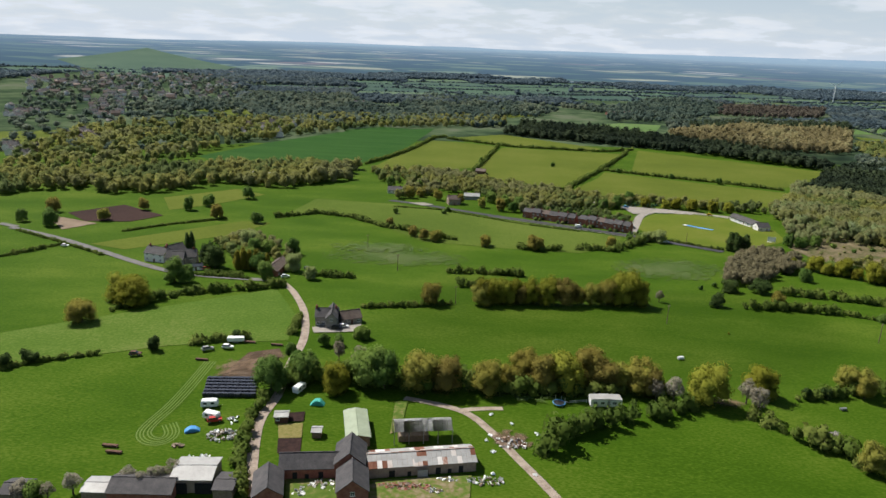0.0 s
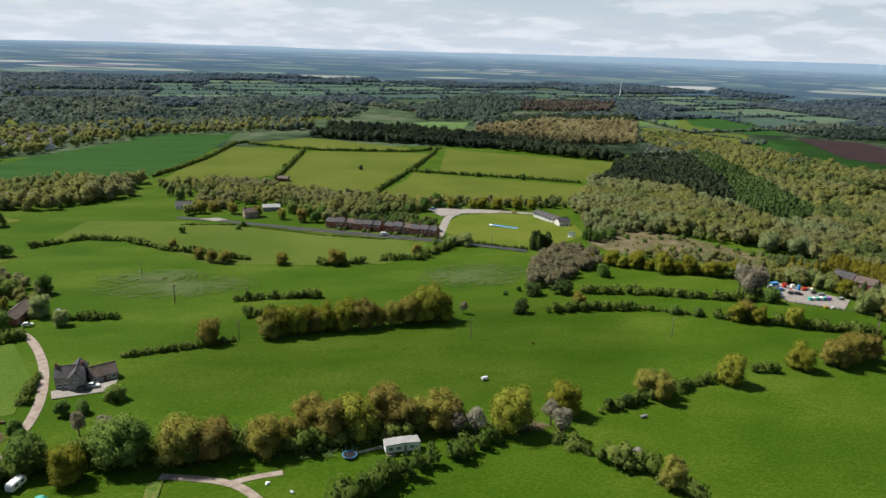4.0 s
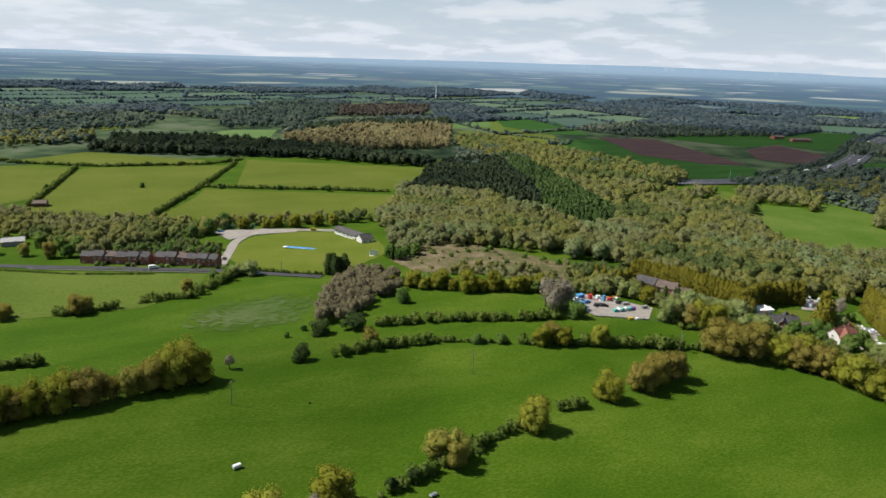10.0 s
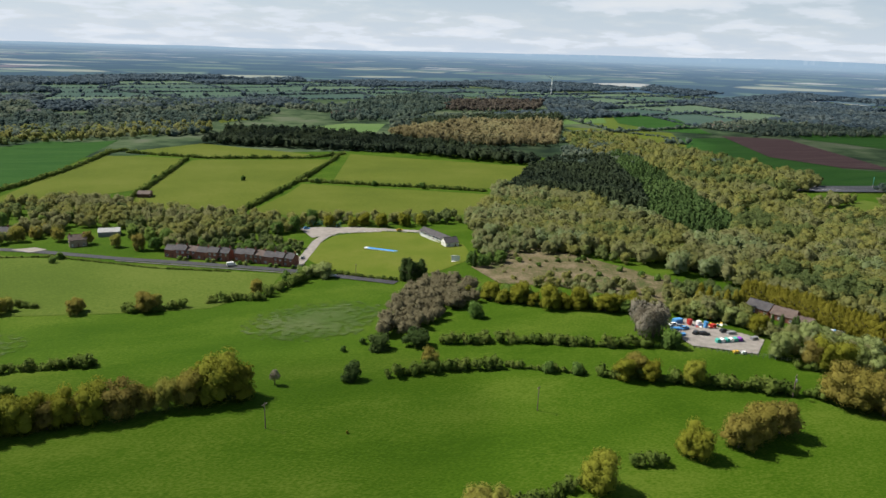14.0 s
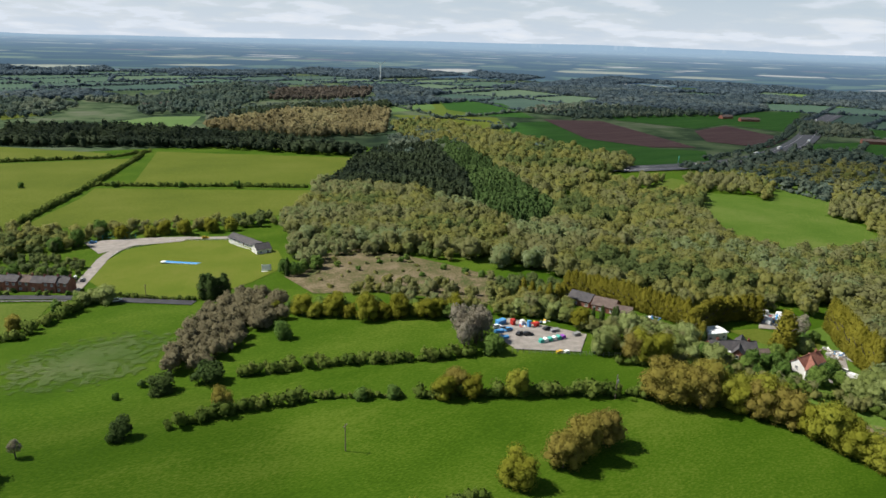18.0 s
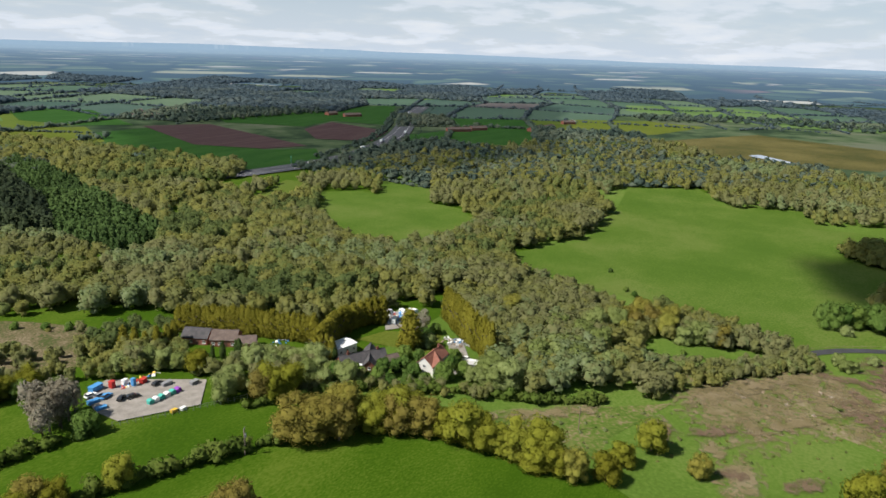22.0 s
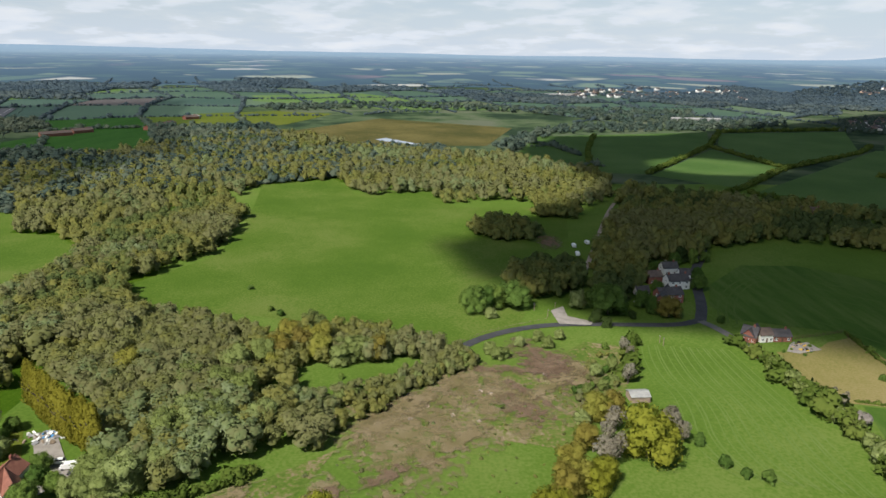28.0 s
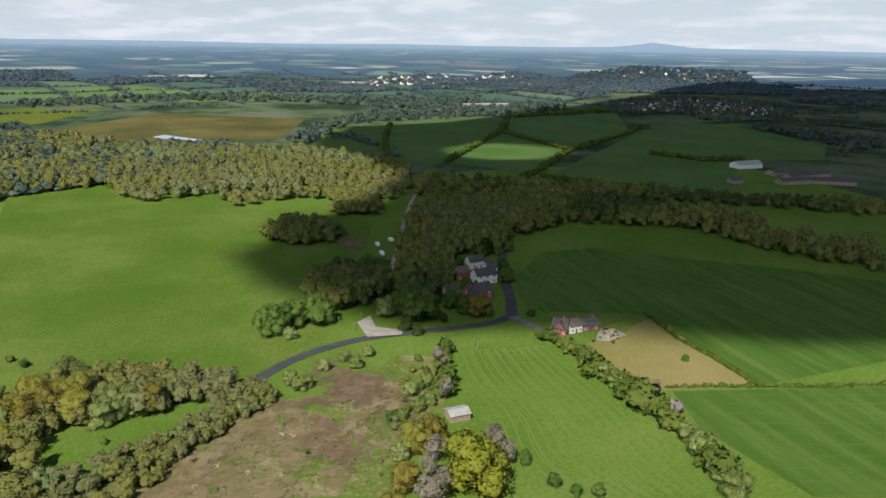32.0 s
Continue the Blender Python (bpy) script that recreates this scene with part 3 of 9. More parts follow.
def crown(rng, lobes, n, size, sub=1, core=0.80, up_bias=0.25, jitter=0.6, soft=0.30):
    """A crown: lumpy inner masses covered with leaf clusters that shade with the mass they grow on. lobes: rows of centre x y z and radii x y z."""
    V, T, N, base = [], [], [], 0
    iv, it = ICO1 if sub == 1 else ICO2
    L = np.array(lobes, float)
    mid = np.average(L[:, :3], axis=0, weights=L[:, 3]) - np.array((0, 0, 0.15))
    for row in L:
        rad = 1 + 0.16 * np.array([noise.noise(Vector(p * 2.3 + row[:3] * 9)) for p in iv])
        V.append(iv * row[3:] * core * rad[:, None] + row[:3]); T.append(it + base); base += len(iv)
        N.append(unit(0.75 * unit(iv / row[3:]) + 0.35 * unit(iv * row[3:] + row[:3] - mid) + np.array((0, 0, 0.45))))
    w = L[:, 3] * L[:, 5]
    pick = rng.choice(len(L), n, p=w / w.sum())
    d = rng.normal(size=(n, 3)); d[:, 2] += up_bias
    d = unit(d)
    p = L[pick, :3] + L[pick, 3:] * d * rng.uniform(0.84, 1.22, (n, 1))
    inside = np.zeros(n, bool)
    for k, row in enumerate(L):
        q = (((p - row[:3]) / row[3:]) ** 2).sum(1) < 0.72
        inside |= q & (pick != k)
    p, d = p[~inside], d[~inside]
    nrm = unit(d + rng.normal(size=d.shape) * jitter)
    a = unit(np.cross(nrm, rng.normal(size=d.shape)))
    b = np.cross(nrm, a)
    s = size * rng.uniform(0.6, 1.35, (len(p), 1))
    k = rng.uniform(0.5, 1.1, (len(p), 4))
    lift = nrm * s * 0.25
    tri = np.stack([p + a * s * k[:, :1] * 1.3 + lift, p + b * s * k[:, 1:2] * 1.3 - a * s * 0.5, p - b * s * k[:, 2:3] * 1.3 - a * s * 0.5 + lift], 1)
    shade = unit(0.75 * d + 0.35 * unit(p - mid) + np.array((0, 0, 0.45)) + soft * rng.normal(size=d.shape))
    face = np.cross(tri[:, 1] - tri[:, 0], tri[:, 2] - tri[:, 0])
    wrong = (face * d).sum(1) < 0
    tri[wrong] = tri[wrong][:, ::-1]
    V.append(tri.reshape(-1, 3)); N.append(np.repeat(shade, 3, axis=0))
    T.append(base + np.arange(len(p) * 3).reshape(-1, 3))
    return np.concatenate(V), np.concatenate(T), np.concatenate(N)


def round_lobes(rng, count, r=0.36, z=0.58, rz=0.34):
    """Boughs of a crown: a slim inner mass and smaller ones thrown round it, uneven in reach and height."""
    out = [(0, 0, z, r * 0.66, r * 0.66, rz * 0.86)]
    for i in range(count - 1):
        a = 2.4 * i + rng.uniform(-0.5, 0.5)
        q = r * rng.uniform(0.34, 0.74)
        k = r * rng.uniform(0.22, 0.46) * (1.0 if count > 6 else 1.35)
        up = rng.uniform(-0.75, 0.85)
        out.append((q * (1 - 0.35 * max(up, 0)) * math.cos(a), q * (1 - 0.35 * max(up, 0)) * math.sin(a), z + rz * up, k, k, k * rng.uniform(0.8, 1.25)))
    return out


def cone_lobes(rng, r, tiers=5):
    return [(rng.uniform(-0.02, 0.02), rng.uniform(-0.02, 0.02), 0.14 + 0.80 * i / tiers, r * (1 - 0.82 * i / tiers), r * (1 - 0.82 * i / tiers), 0.16) for i in range(tiers)]


RNG = np.random.default_rng(7)
WOOD_T = [crown(RNG, round_lobes(RNG, 9, 0.48, 0.52, 0.44), 360, 0.046, 1, 0.90, 0.6, 0.6, 0.28) for _ in range(8)]
MID_T = [crown(RNG, round_lobes(RNG, 5, 0.48, 0.52, 0.44), 150, 0.070, 1, 0.90, 0.6, 0.6, 0.28) for _ in range(6)]
FAR_T = [crown(RNG, round_lobes(RNG, 2, 0.44, 0.46, 0.40), 34, 0.13, 1, 0.9, 0.5, 0.5, 0.2) for _ in range(5)]
SPOT_T = [crown(RNG, [(0, 0, 0.46, 0.44, 0.44, 0.42)], 14, 0.17, 1, 0.95, 0.5, 0.5, 0.2) for _ in range(4)]
PINE_T = [crown(RNG, cone_lobes(RNG, 0.20, 4), 110, 0.06, 1, 0.85, 0.25, 0.6) for _ in range(4)]
BUSH_T = [crown(RNG, round_lobes(RNG, 4, 0.62, 0.42, 0.46), 130, 0.095, 1, 0.86) for _ in range(5)]


def joined(name, places, templates, mat, label, category="woodland", kind="stuff"):
    """Many crowns as one mesh. places: rows x, y, height, width factor, tone."""
    V, T, N, tone, base = [], [], [], [], 0
    rng = np.random.default_rng(len(places) + 3)
    foot = hz([r[0] for r in places], [r[1] for r in places]) - 0.2
    for (x, y, h, w, q), z in zip(places, foot):
        v, t, nn = templates[rng.integers(len(templates))]
        a = rng.uniform(0, 6.283)
        turn = np.array(((math.cos(a), math.sin(a), 0), (-math.sin(a), math.cos(a), 0), (0, 0, 1)))
        V.append(v @ turn * np.array((h * w, h * w, h)) + np.array((x, y, z)))
        N.append(nn @ turn); T.append(t + base); base += len(v); tone.append(np.full(len(v), q))
    me = fill(bpy.data.meshes.new(name), np.concatenate(V), np.concatenate(T), [mat], np.concatenate(tone), normals=np.concatenate(N))
    return tagged(new(name, me), label, category, kind=kind)


def within(poly, xs, ys):
    inside = np.zeros(len(xs), bool)
    for (x0, y0), (x1, y1) in zip(poly, poly[1:] + poly[:1]):
        if y0 == y1:
            continue
        hit = ((y0 > ys) != (y1 > ys)) & (xs < (x1 - x0) * (ys - y0) / (y1 - y0) + x0)
        inside ^= hit
    return inside


def scatter(poly, step, rng):
    xs = np.arange(min(p[0] for p in poly), max(p[0] for p in poly), step)
    ys = np.arange(min(p[1] for p in poly), max(p[1] for p in poly), step)
    gx, gy = np.meshgrid(xs, ys)
    gx = gx.ravel() + rng.uniform(-0.45, 0.45, gx.size) * step
    gy = gy.ravel() + rng.uniform(-0.45, 0.45, gy.size) * step
    k = within(poly, gx, gy)
    return gx[k], gy[k]


CLEARINGS = []


def wood(name, poly, step, h, mat, templates, label, tones=(0.0, 1.0), seed=1, width=(0.90, 1.24), category="woodland"):
    rng = np.random.default_rng(seed)
    xs, ys = scatter(poly, step * 0.84, rng)
    for hole in CLEARINGS:
        k = ~within(hole, xs, ys)
        xs, ys = xs[k], ys[k]
    rows = []
    for x, y in zip(xs, ys):
        patchy = 0.5 + 1.35 * noise.noise(Vector((x * 0.014, y * 0.014, seed))) + 0.35 * noise.noise(Vector((x * 0.045, y * 0.045, seed + 7)))
        q = tones[0] + (tones[1] - tones[0]) * min(1, max(0, 0.92 * patchy + 0.40 * rng.random() - 0.16))
        rows.append((x, y, (0.35 * h[0] + 0.65 * h[1] + (h[1] - h[0]) * rng.uniform(-0.35, 0.30)) * (0.86 + 0.18 * min(1, max(0, patchy))), rng.uniform(*width), q))
    return joined(name, rows, templates, mat, label, category)


def hedge(line, height=2.2, label="clipped mixed hedgerow between two grass fields", width=1.0, tone=(0.2, 0.8), uneven=0.35, seed=1, mat=None, name="hedgerow", gap=0.0):
    rng = np.random.default_rng(seed + int(abs(line[0][0])))
    height *= 1.28
    rows = []
    for x, y in resample(line, height * 0.62):
        if rng.random() < gap:
            continue
        hh = height * rng.uniform(1 - uneven, 1 + uneven)
        rows.append((x + rng.uniform(-0.4, 0.4) * height * 0.4, y + rng.uniform(-0.4, 0.4) * height * 0.4, hh, width * rng.uniform(0.8, 1.2), rng.uniform(*tone)))
    return joined(name, rows, BUSH_T, mat or L_HEDGE, label, "hedge", "")


TREES = {}


def tree_meshes(kind, k):
    """Trunk and crown of one of a few shapes of each kind, 1 m high."""
    if (kind, k) in TREES:
        return TREES[kind, k]
    rng = np.random.default_rng(100 + 17 * k + sum(map(ord, kind)))
    mats = dict(oak=L_OAK, budding=L_BUD, green=L_GREEN, dark=L_DARK, willow=L_WILLOW, bare=L_TWIG, gold=L_GOLD, cypress=L_DARK, blossom=L_BLOSSOM, bush=L_GREEN, darkbush=L_DARK)
    if kind in ("gold", "cypress"):
        lobes = [(rng.uniform(-0.02, 0.02), rng.uniform(-0.02, 0.02), z, r, r, 0.2) for z, r in ((0.15, 0.145), (0.32, 0.155), (0.50, 0.145), (0.68, 0.125), (0.84, 0.085))]
        v, t, nn = crown(rng, lobes, 1700, 0.021, 1, 0.93, 0.25, 0.45)
    elif kind in ("bush", "darkbush", "blossom"):
        v, t, nn = crown(rng, round_lobes(rng, 7, 0.60, 0.46, 0.48), 1700, 0.042, 1, 0.88)
    elif kind == "bare":
        v, t, nn = crown(rng, round_lobes(rng, 8, 0.34, 0.60, 0.36), 1500, 0.024, 1, 0.5)
    else:
        v, t, nn = crown(rng, round_lobes(rng, 34, 0.50, 0.52, 0.45), 7000, 0.019, 1, 0.80, 0.25, 0.9, 0.75)
    c = fill(bpy.data.meshes.new("crown"), v, t, [mats[kind]], normals=nn)
    bm = bmesh.new()
    if kind in ("bush", "darkbush", "blossom"):
        for i in range(3):
            rod(bm, (0, 0, -0.03), (0.12 * math.cos(2.1 * i), 0.12 * math.sin(2.1 * i), 0.35), 0.02, 5)
    else:
        cyl(bm, 0, 0, -0.03, 0.45, 0.035, 0.018, 7)
        for i in range(5):
            a = 1.3 * i + k
            rod(bm, (0, 0, 0.22 + 0.04 * i), (0.2 * math.cos(a), 0.2 * math.sin(a), 0.48 + 0.05 * i), 0.010, 5)
    tk = bpy.data.meshes.new("trunk")
    bm.to_mesh(tk); bm.free()
    tk.materials.append(BARK)
    TREES[kind, k] = (tk, c)
    return TREES[kind, k]


TREE_WORDS = dict(oak=("oak_tree", "oak in fresh golden-green leaf", "tree"), budding=("budding_tree", "tree in bronze-brown bud", "tree"),
                  green=("broadleaf_tree", "full-crowned tree in green leaf", "tree"), dark=("evergreen_tree", "dark dense evergreen tree", "tree"),
                  willow=("willow_tree", "pale silvery-green rounded willow", "tree"), bare=("bare_tree", "grey almost leafless tree", "tree"),
                  gold=("golden_cypress", "tall golden-leaved cypress", "conifer"), cypress=("cypress_tree", "dark narrow cypress", "conifer"),
                  blossom=("blossom_tree", "small tree covered in pale blossom", "tree"), bush=("bush", "rounded green bush", "bush"), darkbush=("thicket_bush", "dark dense thorn bush", "bush"))
TREE_COUNT = [0]


def tree(kind, x, y, h, w=1.0, where="standing in a grass field", group=""):
    TREE_COUNT[0] += 1
    k = TREE_COUNT[0]
    name, words, cat = TREE_WORDS[kind]
    tk, c = tree_meshes(kind, k % 3)
    ob = thing(name, x, y, (k * 77) % 360, words + " " + where, cat, group)
    m = Matrix.Diagonal((h * w, h * w, h, 1))
    piece("trunk", tk, ob, m)
    piece("crown", c, ob, m)
    return ob


def trees(kind, points, h, w=1.0, where="standing in a grass field", group="", vary=0.18):
    rng = np.random.default_rng(int(abs(points[0][0] * 3 + points[0][1])) + 5)
    big = 1.0 if h < 5.6 else 1.12
    for x, y in points:
        tree(kind, x, y, big * h * rng.uniform(1 - vary, 1 + vary), w * rng.uniform(0.9, 1.12), where, group)


# ---------------------------------------------------------------- the land
def spaced(lo, hi, fine_lo, fine_hi, fine, coarse):
    return np.concatenate([np.arange(lo, fine_lo, coarse), np.arange(fine_lo, fine_hi, fine), np.arange(fine_hi, hi + 1, coarse)])


def build_ground():
    xs = spaced(-2800, 3000, -400, 900, 10, 80)
    ys = spaced(-2700, 2900, -420, 1000, 10, 80)
    gx, gy = np.meshgrid(xs, ys)
    v = np.stack([gx, gy, hz(gx, gy)], 2).reshape(-1, 3)
    n = len(xs)
    i = (np.arange(len(ys) - 1)[:, None] * n + np.arange(n - 1)[None]).ravel()
    t = np.concatenate([np.stack([i, i + 1, i + n + 1], 1), np.stack([i, i + n + 1, i + n], 1)])
    t = t[(np.hypot(gx - 120, gy - 100).ravel()[t] < 2720).all(1)]
    far = (np.hypot(gx - 150, gy - 200) > 760).ravel()
    me = fill(bpy.data.meshes.new("ground"), v, t, [G_LUSH, G_FAR], index=far[t].all(1))
    tagged(new("ground", me), "gently rolling lush green pasture land", "ground", kind="structure")
    # the far country, many kilometres off, laid on a rising rim; plan holds the place on the plain that each point stands for
    a = np.linspace(0, 2 * math.pi, 241)[:-1]
    r = np.concatenate([np.arange(2400, 4000, 50), np.arange(4000, 4651, 12.5)])
    gr, ga = np.meshgrid(r, a)
    gx, gy = 120 + gr * np.cos(ga), 100 + gr * np.sin(ga)
    ridge = np.array([[noise.noise(Vector((math.cos(q) * 3, math.sin(q) * 3, 1.7))) + 0.5 * noise.noise(Vector((math.cos(q) * 11, math.sin(q) * 11, 4.7))) for _ in r] for q in a])
    hill = 30 * np.exp(-((np.angle(np.exp(1j * (ga - math.atan2(HILL[1] - 100, HILL[0] - 120))))) / 0.030) ** 2)
    lift = 34 * np.exp(-((ga - 0.80) / 0.40) ** 2) - 32 * np.exp(-((ga - 2.15) / 0.30) ** 2)
    z = hz(gx, gy) + lift * (np.clip(gr - 3200, 0, 1400) / 1400) ** 2 + (np.clip(gr - 3900, 0, 700) / 700) ** 2 * (10 * ridge + hill) - 1.0
    m = len(r)
    v = np.stack([gx, gy, z], 2).reshape(-1, 3)
    i = (np.arange(240)[:, None] * m + np.arange(m - 1)[None])
    j = (((np.arange(240) + 1) % 240)[:, None] * m + np.arange(m - 1)[None])
    i, j = i.ravel(), j.ravel()
    t = np.concatenate([np.stack([i, i + 1, j + 1], 1), np.stack([i, j + 1, j], 1)])
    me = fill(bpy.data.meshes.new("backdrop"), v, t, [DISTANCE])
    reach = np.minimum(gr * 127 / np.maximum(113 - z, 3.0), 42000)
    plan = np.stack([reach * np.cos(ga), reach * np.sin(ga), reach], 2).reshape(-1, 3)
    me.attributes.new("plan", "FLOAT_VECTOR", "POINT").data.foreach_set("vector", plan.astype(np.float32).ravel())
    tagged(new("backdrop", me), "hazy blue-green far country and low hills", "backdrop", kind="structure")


HILL = (3835, -2338)
build_ground()

# fields
drape("meadow_land", [(295.3, 250.3), (314.7, 222.7), (319.0, 200.9), (316.4, 177.2), (321.8, 161.0), (255, 40), (255, -420), (880, -420), (880, 330), (511.6, 268.0), (313.0, 265.2)], G_BRIGHT, 0.08, 25, "sunlit bright green meadow land", category="field")
drape("field_strip", [(-41.0, 543.6), (55.8, 491.6), (121.6, 455.2), (112.7, 428.2), (84.3, 405.1), (47.2, 408.9), (-12.0, 419.9), (-58.7, 488.4), (-28.6, 530.5)], G_OLIVE, 0.15, label="long strip of olive-green pasture beside the lane", category="field")
drape("field_lane_west", [(-115.9, 471.2), (-103.4, 551.6), (-38.4, 542.1), (-28.1, 521.9), (-33.0, 473.9), (-94.0, 501.8)], G_OLIVE, 0.15, label="olive-green pasture below the farm lane", category="field")
drape("cricket_outfield", [(139.2, 485.1), (150.3, 516.1), (165.6, 538.4), (194.7, 544.4), (223.2, 529.0), (239.8, 489.7), (233.4, 456.3), (207.9, 437.0), (181.0, 424.6), (162.5, 438.8), (146.3, 452.5)], G_MOWN, 0.2, 12, "mown yellow-green cricket outfield", category="cricket field")
drape("field_a", [(-76.5, 696.8), (-73.0, 735.4), (-59.3, 800.4), (-20, 950), (66, 920), (31.4, 744.0), (1.5, 723.0)], G_YELLOW, 0.2, 30, "yellow-green hedged meadow", category="field")
drape("field_b", [(70, 903), (81, 910), (224, 894), (154.1, 731.0), (107.9, 621.9), (36.3, 662.8), (25.4, 711.3)], G_YELLOW, 0.2, 30, "yellow-green hedged meadow", category="field")
drape("field_c", [(254, 933), (441, 809), (390.9, 732.5), (333.8, 685.5), (198.6, 744.0)], G_YELLOW, 0.2, 30, "yellow-green meadow below the pine wood", category="field")
drape("field_d", [(156.3, 707.7), (170.7, 746.0), (327.5, 656.6), (284.7, 577.1), (123.6, 618.2), (116.3, 632.8)], G_YELLOW, 0.2, 30, "yellow-green meadow behind the cricket ground", category="field")
drape("field_e", [(-151, 1021), (-102, 1080), (-31, 1059), (-53, 882), (-69.9, 807.9), (-109, 838)], G_CROP, 0.2, 30, "dark green arable field", category="field")
drape("field_f", [(-1, 981), (82, 1047), (206, 938), (187, 903), (87, 922)], G_YELLOW, 0.2, 30, "narrow yellow-green meadow", category="field")
drape("field_g", [(172, 1171), (317, 1292), (385, 1283), (329, 1129), (216, 1120)], G_PALE, 0.3, 60, "pale green far meadow", category="field")
drape("field_h", [(96, 1471), (163, 1574), (179, 1377), (111, 1300)], G_YELLOW, 0.3, 60, "pale green far meadow", category="field")
drape("field_crop_west", [(-267, 742), (-220, 869), (-142, 1015), (-21, 1087), (-51, 871), (-90.5, 739.5), (-222.7, 697.6)], G_CROP, 0.2, 40, "dark green arable field beside a wood", category="field")
drape("field_west_near", [(-165.9, 242.8), (-121.8, 271.5), (-75.2, 305.0), (-57.7, 267.1), (-54.9, 239.6), (-96.7, 232.1), (-146.6, 212.2)], G_FIELD, 0.15, label="bright yellow-green meadow beside the farm track", category="field")
drape("field_west_lane", [(-203.4, 385.4), (-136.3, 459.8), (-116.4, 457.7), (-128.4, 420.6), (-178.5, 374.1)], G_YELLOW, 0.15, label="bright meadow above the lane", category="field")
drape("field_west_far", [(-219.6, 532.3), (-175.7, 578.5), (-146.7, 559.3), (-173.6, 514.0), (-197.9, 488.3)], G_YELLOW, 0.15, label="bright meadow with a few trees", category="field")
drape("riding_arena", [(-272.8, 461.1), (-225.9, 438.8), (-238.3, 419.1)], SAND, 0.3, label="pale sand riding arena", category="arena")
drape("ploughed_plot", [(-261.1, 468.4), (-236.2, 500.4), (-194.3, 469.0), (-207.9, 446.6), (-236.9, 444.3)], SOIL_DARK, 0.3, label="small plot of dark ploughed soil", category="field")
drape("field_town_edge", [(-1475, 2674), (-1480, 3494), (-825, 2758), (-749, 2019), (-1012, 2135)], H_GREEN, 0.4, 120, "pale green hill field beyond the town", category="field")
drape("field_mid_west", [(-440, 1205), (-417, 1427), (-299, 1462), (-262, 1234), (-346, 1149)], G_YELLOW, 0.3, 60, "bright far meadow among woods", category="field")
drape("field_slope_a", [(843, 1550), (962, 1541), (835, 1296), (727, 1271)], G_PALE, 0.3, 60, "pale green meadow on the far slope", category="field")
drape("field_slope_b", [(703, 1227), (865, 1134), (774, 965), (718, 932), (659, 1038)], G_YELLOW, 0.3, 60, "green meadow on the far slope", category="field")
drape("field_slope_c", [(998, 1564), (1057, 1376), (931, 1104), (876, 1150), (856, 1288)], G_CROP, 0.3, 60, "dark green field on the far slope", category="field")
drape("field_slope_d", [(819, 1055), (919, 1057), (842, 751), (893, 705), (798, 622), (710, 649), (701, 845)], G_CROP, 0.3, 60, "dark green arable field", category="field")
drape("ploughed_field", [(930, 1083), (1023, 1030), (906, 730), (846, 755), (819, 851)], SOIL_RED, 0.6, 60, "red-brown ploughed field", category="field")
drape("ploughed_field_dark", [(1072, 868), (1199, 905), (1140, 747), (1010, 694), (976, 769)], SOIL_RED, 0.6, 60, "dark red-brown ploughed field", category="field")
drape("field_far_a", [(1159, 1161), (1656, 1048), (1226, 793), (1217, 919), (1101, 892), (1063, 1033)], G_CROP, 0.3, 60, "green far field", category="field")
drape("field_far_b", [(1118, 695), (1209, 679), (1255, 549), (1124, 541), (995, 613)], G_CROP, 0.3, 60, "green field beside the motorway", category="field")
drape("field_far_c", [(2367, 1580), (2711, 1252), (2334, 999), (1881, 1103)], G_PALE, 0.4, 90, "pale far field", category="field")
GLADE_A = [(645, 508), (672, 484), (668, 435), (660, 375), (616, 335), (564, 325), (505, 340), (498, 377), (556, 447)]
drape("field_wood_a", GLADE_A, G_FIELD, 0.2, 30, "bright green glade field between woods", category="field")
GLADE_B = [(545, 505), (592, 540), (679, 577), (676, 545), (640, 525), (590, 498)]
GLADE_C = [(764, 520), (776, 474), (722, 434), (670, 410), (632, 406), (636, 437), (684, 470)]
drape("field_wood_b", GLADE_B, G_OLIVE, 0.2, 30, "green glade field between woods", category="field")
drape("field_wood_c", GLADE_C, G_FIELD, 0.2, 30, "narrow green glade field between woods", category="field")
CLEARINGS += [GLADE_A, GLADE_B, GLADE_C]
HOUSE_PLOT = [(316, 343), (336, 352), (344, 342), (360, 296), (345, 288), (336, 302), (324, 326)]
SCRAP_PLOT = [(384, 277), (394, 266), (414, 272), (430, 290), (404, 293)]
DRIVE_PLOT = [(358, 233), (368, 223), (382, 224), (420, 260), (414, 267), (396, 254), (372, 243)]
LAWN_PLOT = [(364, 283), (387, 280), (399, 255), (380, 243), (370, 250)]
CLEARINGS += [HOUSE_PLOT, SCRAP_PLOT, DRIVE_PLOT, LAWN_PLOT]
drape("big_field", [(551.7, 290.4), (620.8, 256.4), (735.2, 263.6), (863, 282), (899, 217), (820.9, 187.9), (842.7, 122.4), (769.4, 98.5), (769.4, 34.2), (719.7, 16.2), (671.3, 24.8), (607.5, 66.2), (565.1, 99.2), (522.9, 76.0), (496.3, 84.2), (481.3, 111.1), (486.6, 132.0), (503.0, 175.4), (516.5, 217.6), (498.6, 249.7)], G_FIELD, 0.2, 30, "broad open olive-green meadow ringed by woods", category="field")
drape("marsh", [(1316, 345), (1560, 211), (1417, -27), (1173, 39), (1154, 233), (1215, 308)], G_MARSH, 0.3, 60, "brown and olive marshy nature reserve", category="marsh")
drape("field_ridge_a", [(1600, 580), (1695, 442), (1649, 311), (1426, 365), (1323, 443), (1392, 526)], G_YELLOW, 0.3, 60, "green ridge field", category="field")
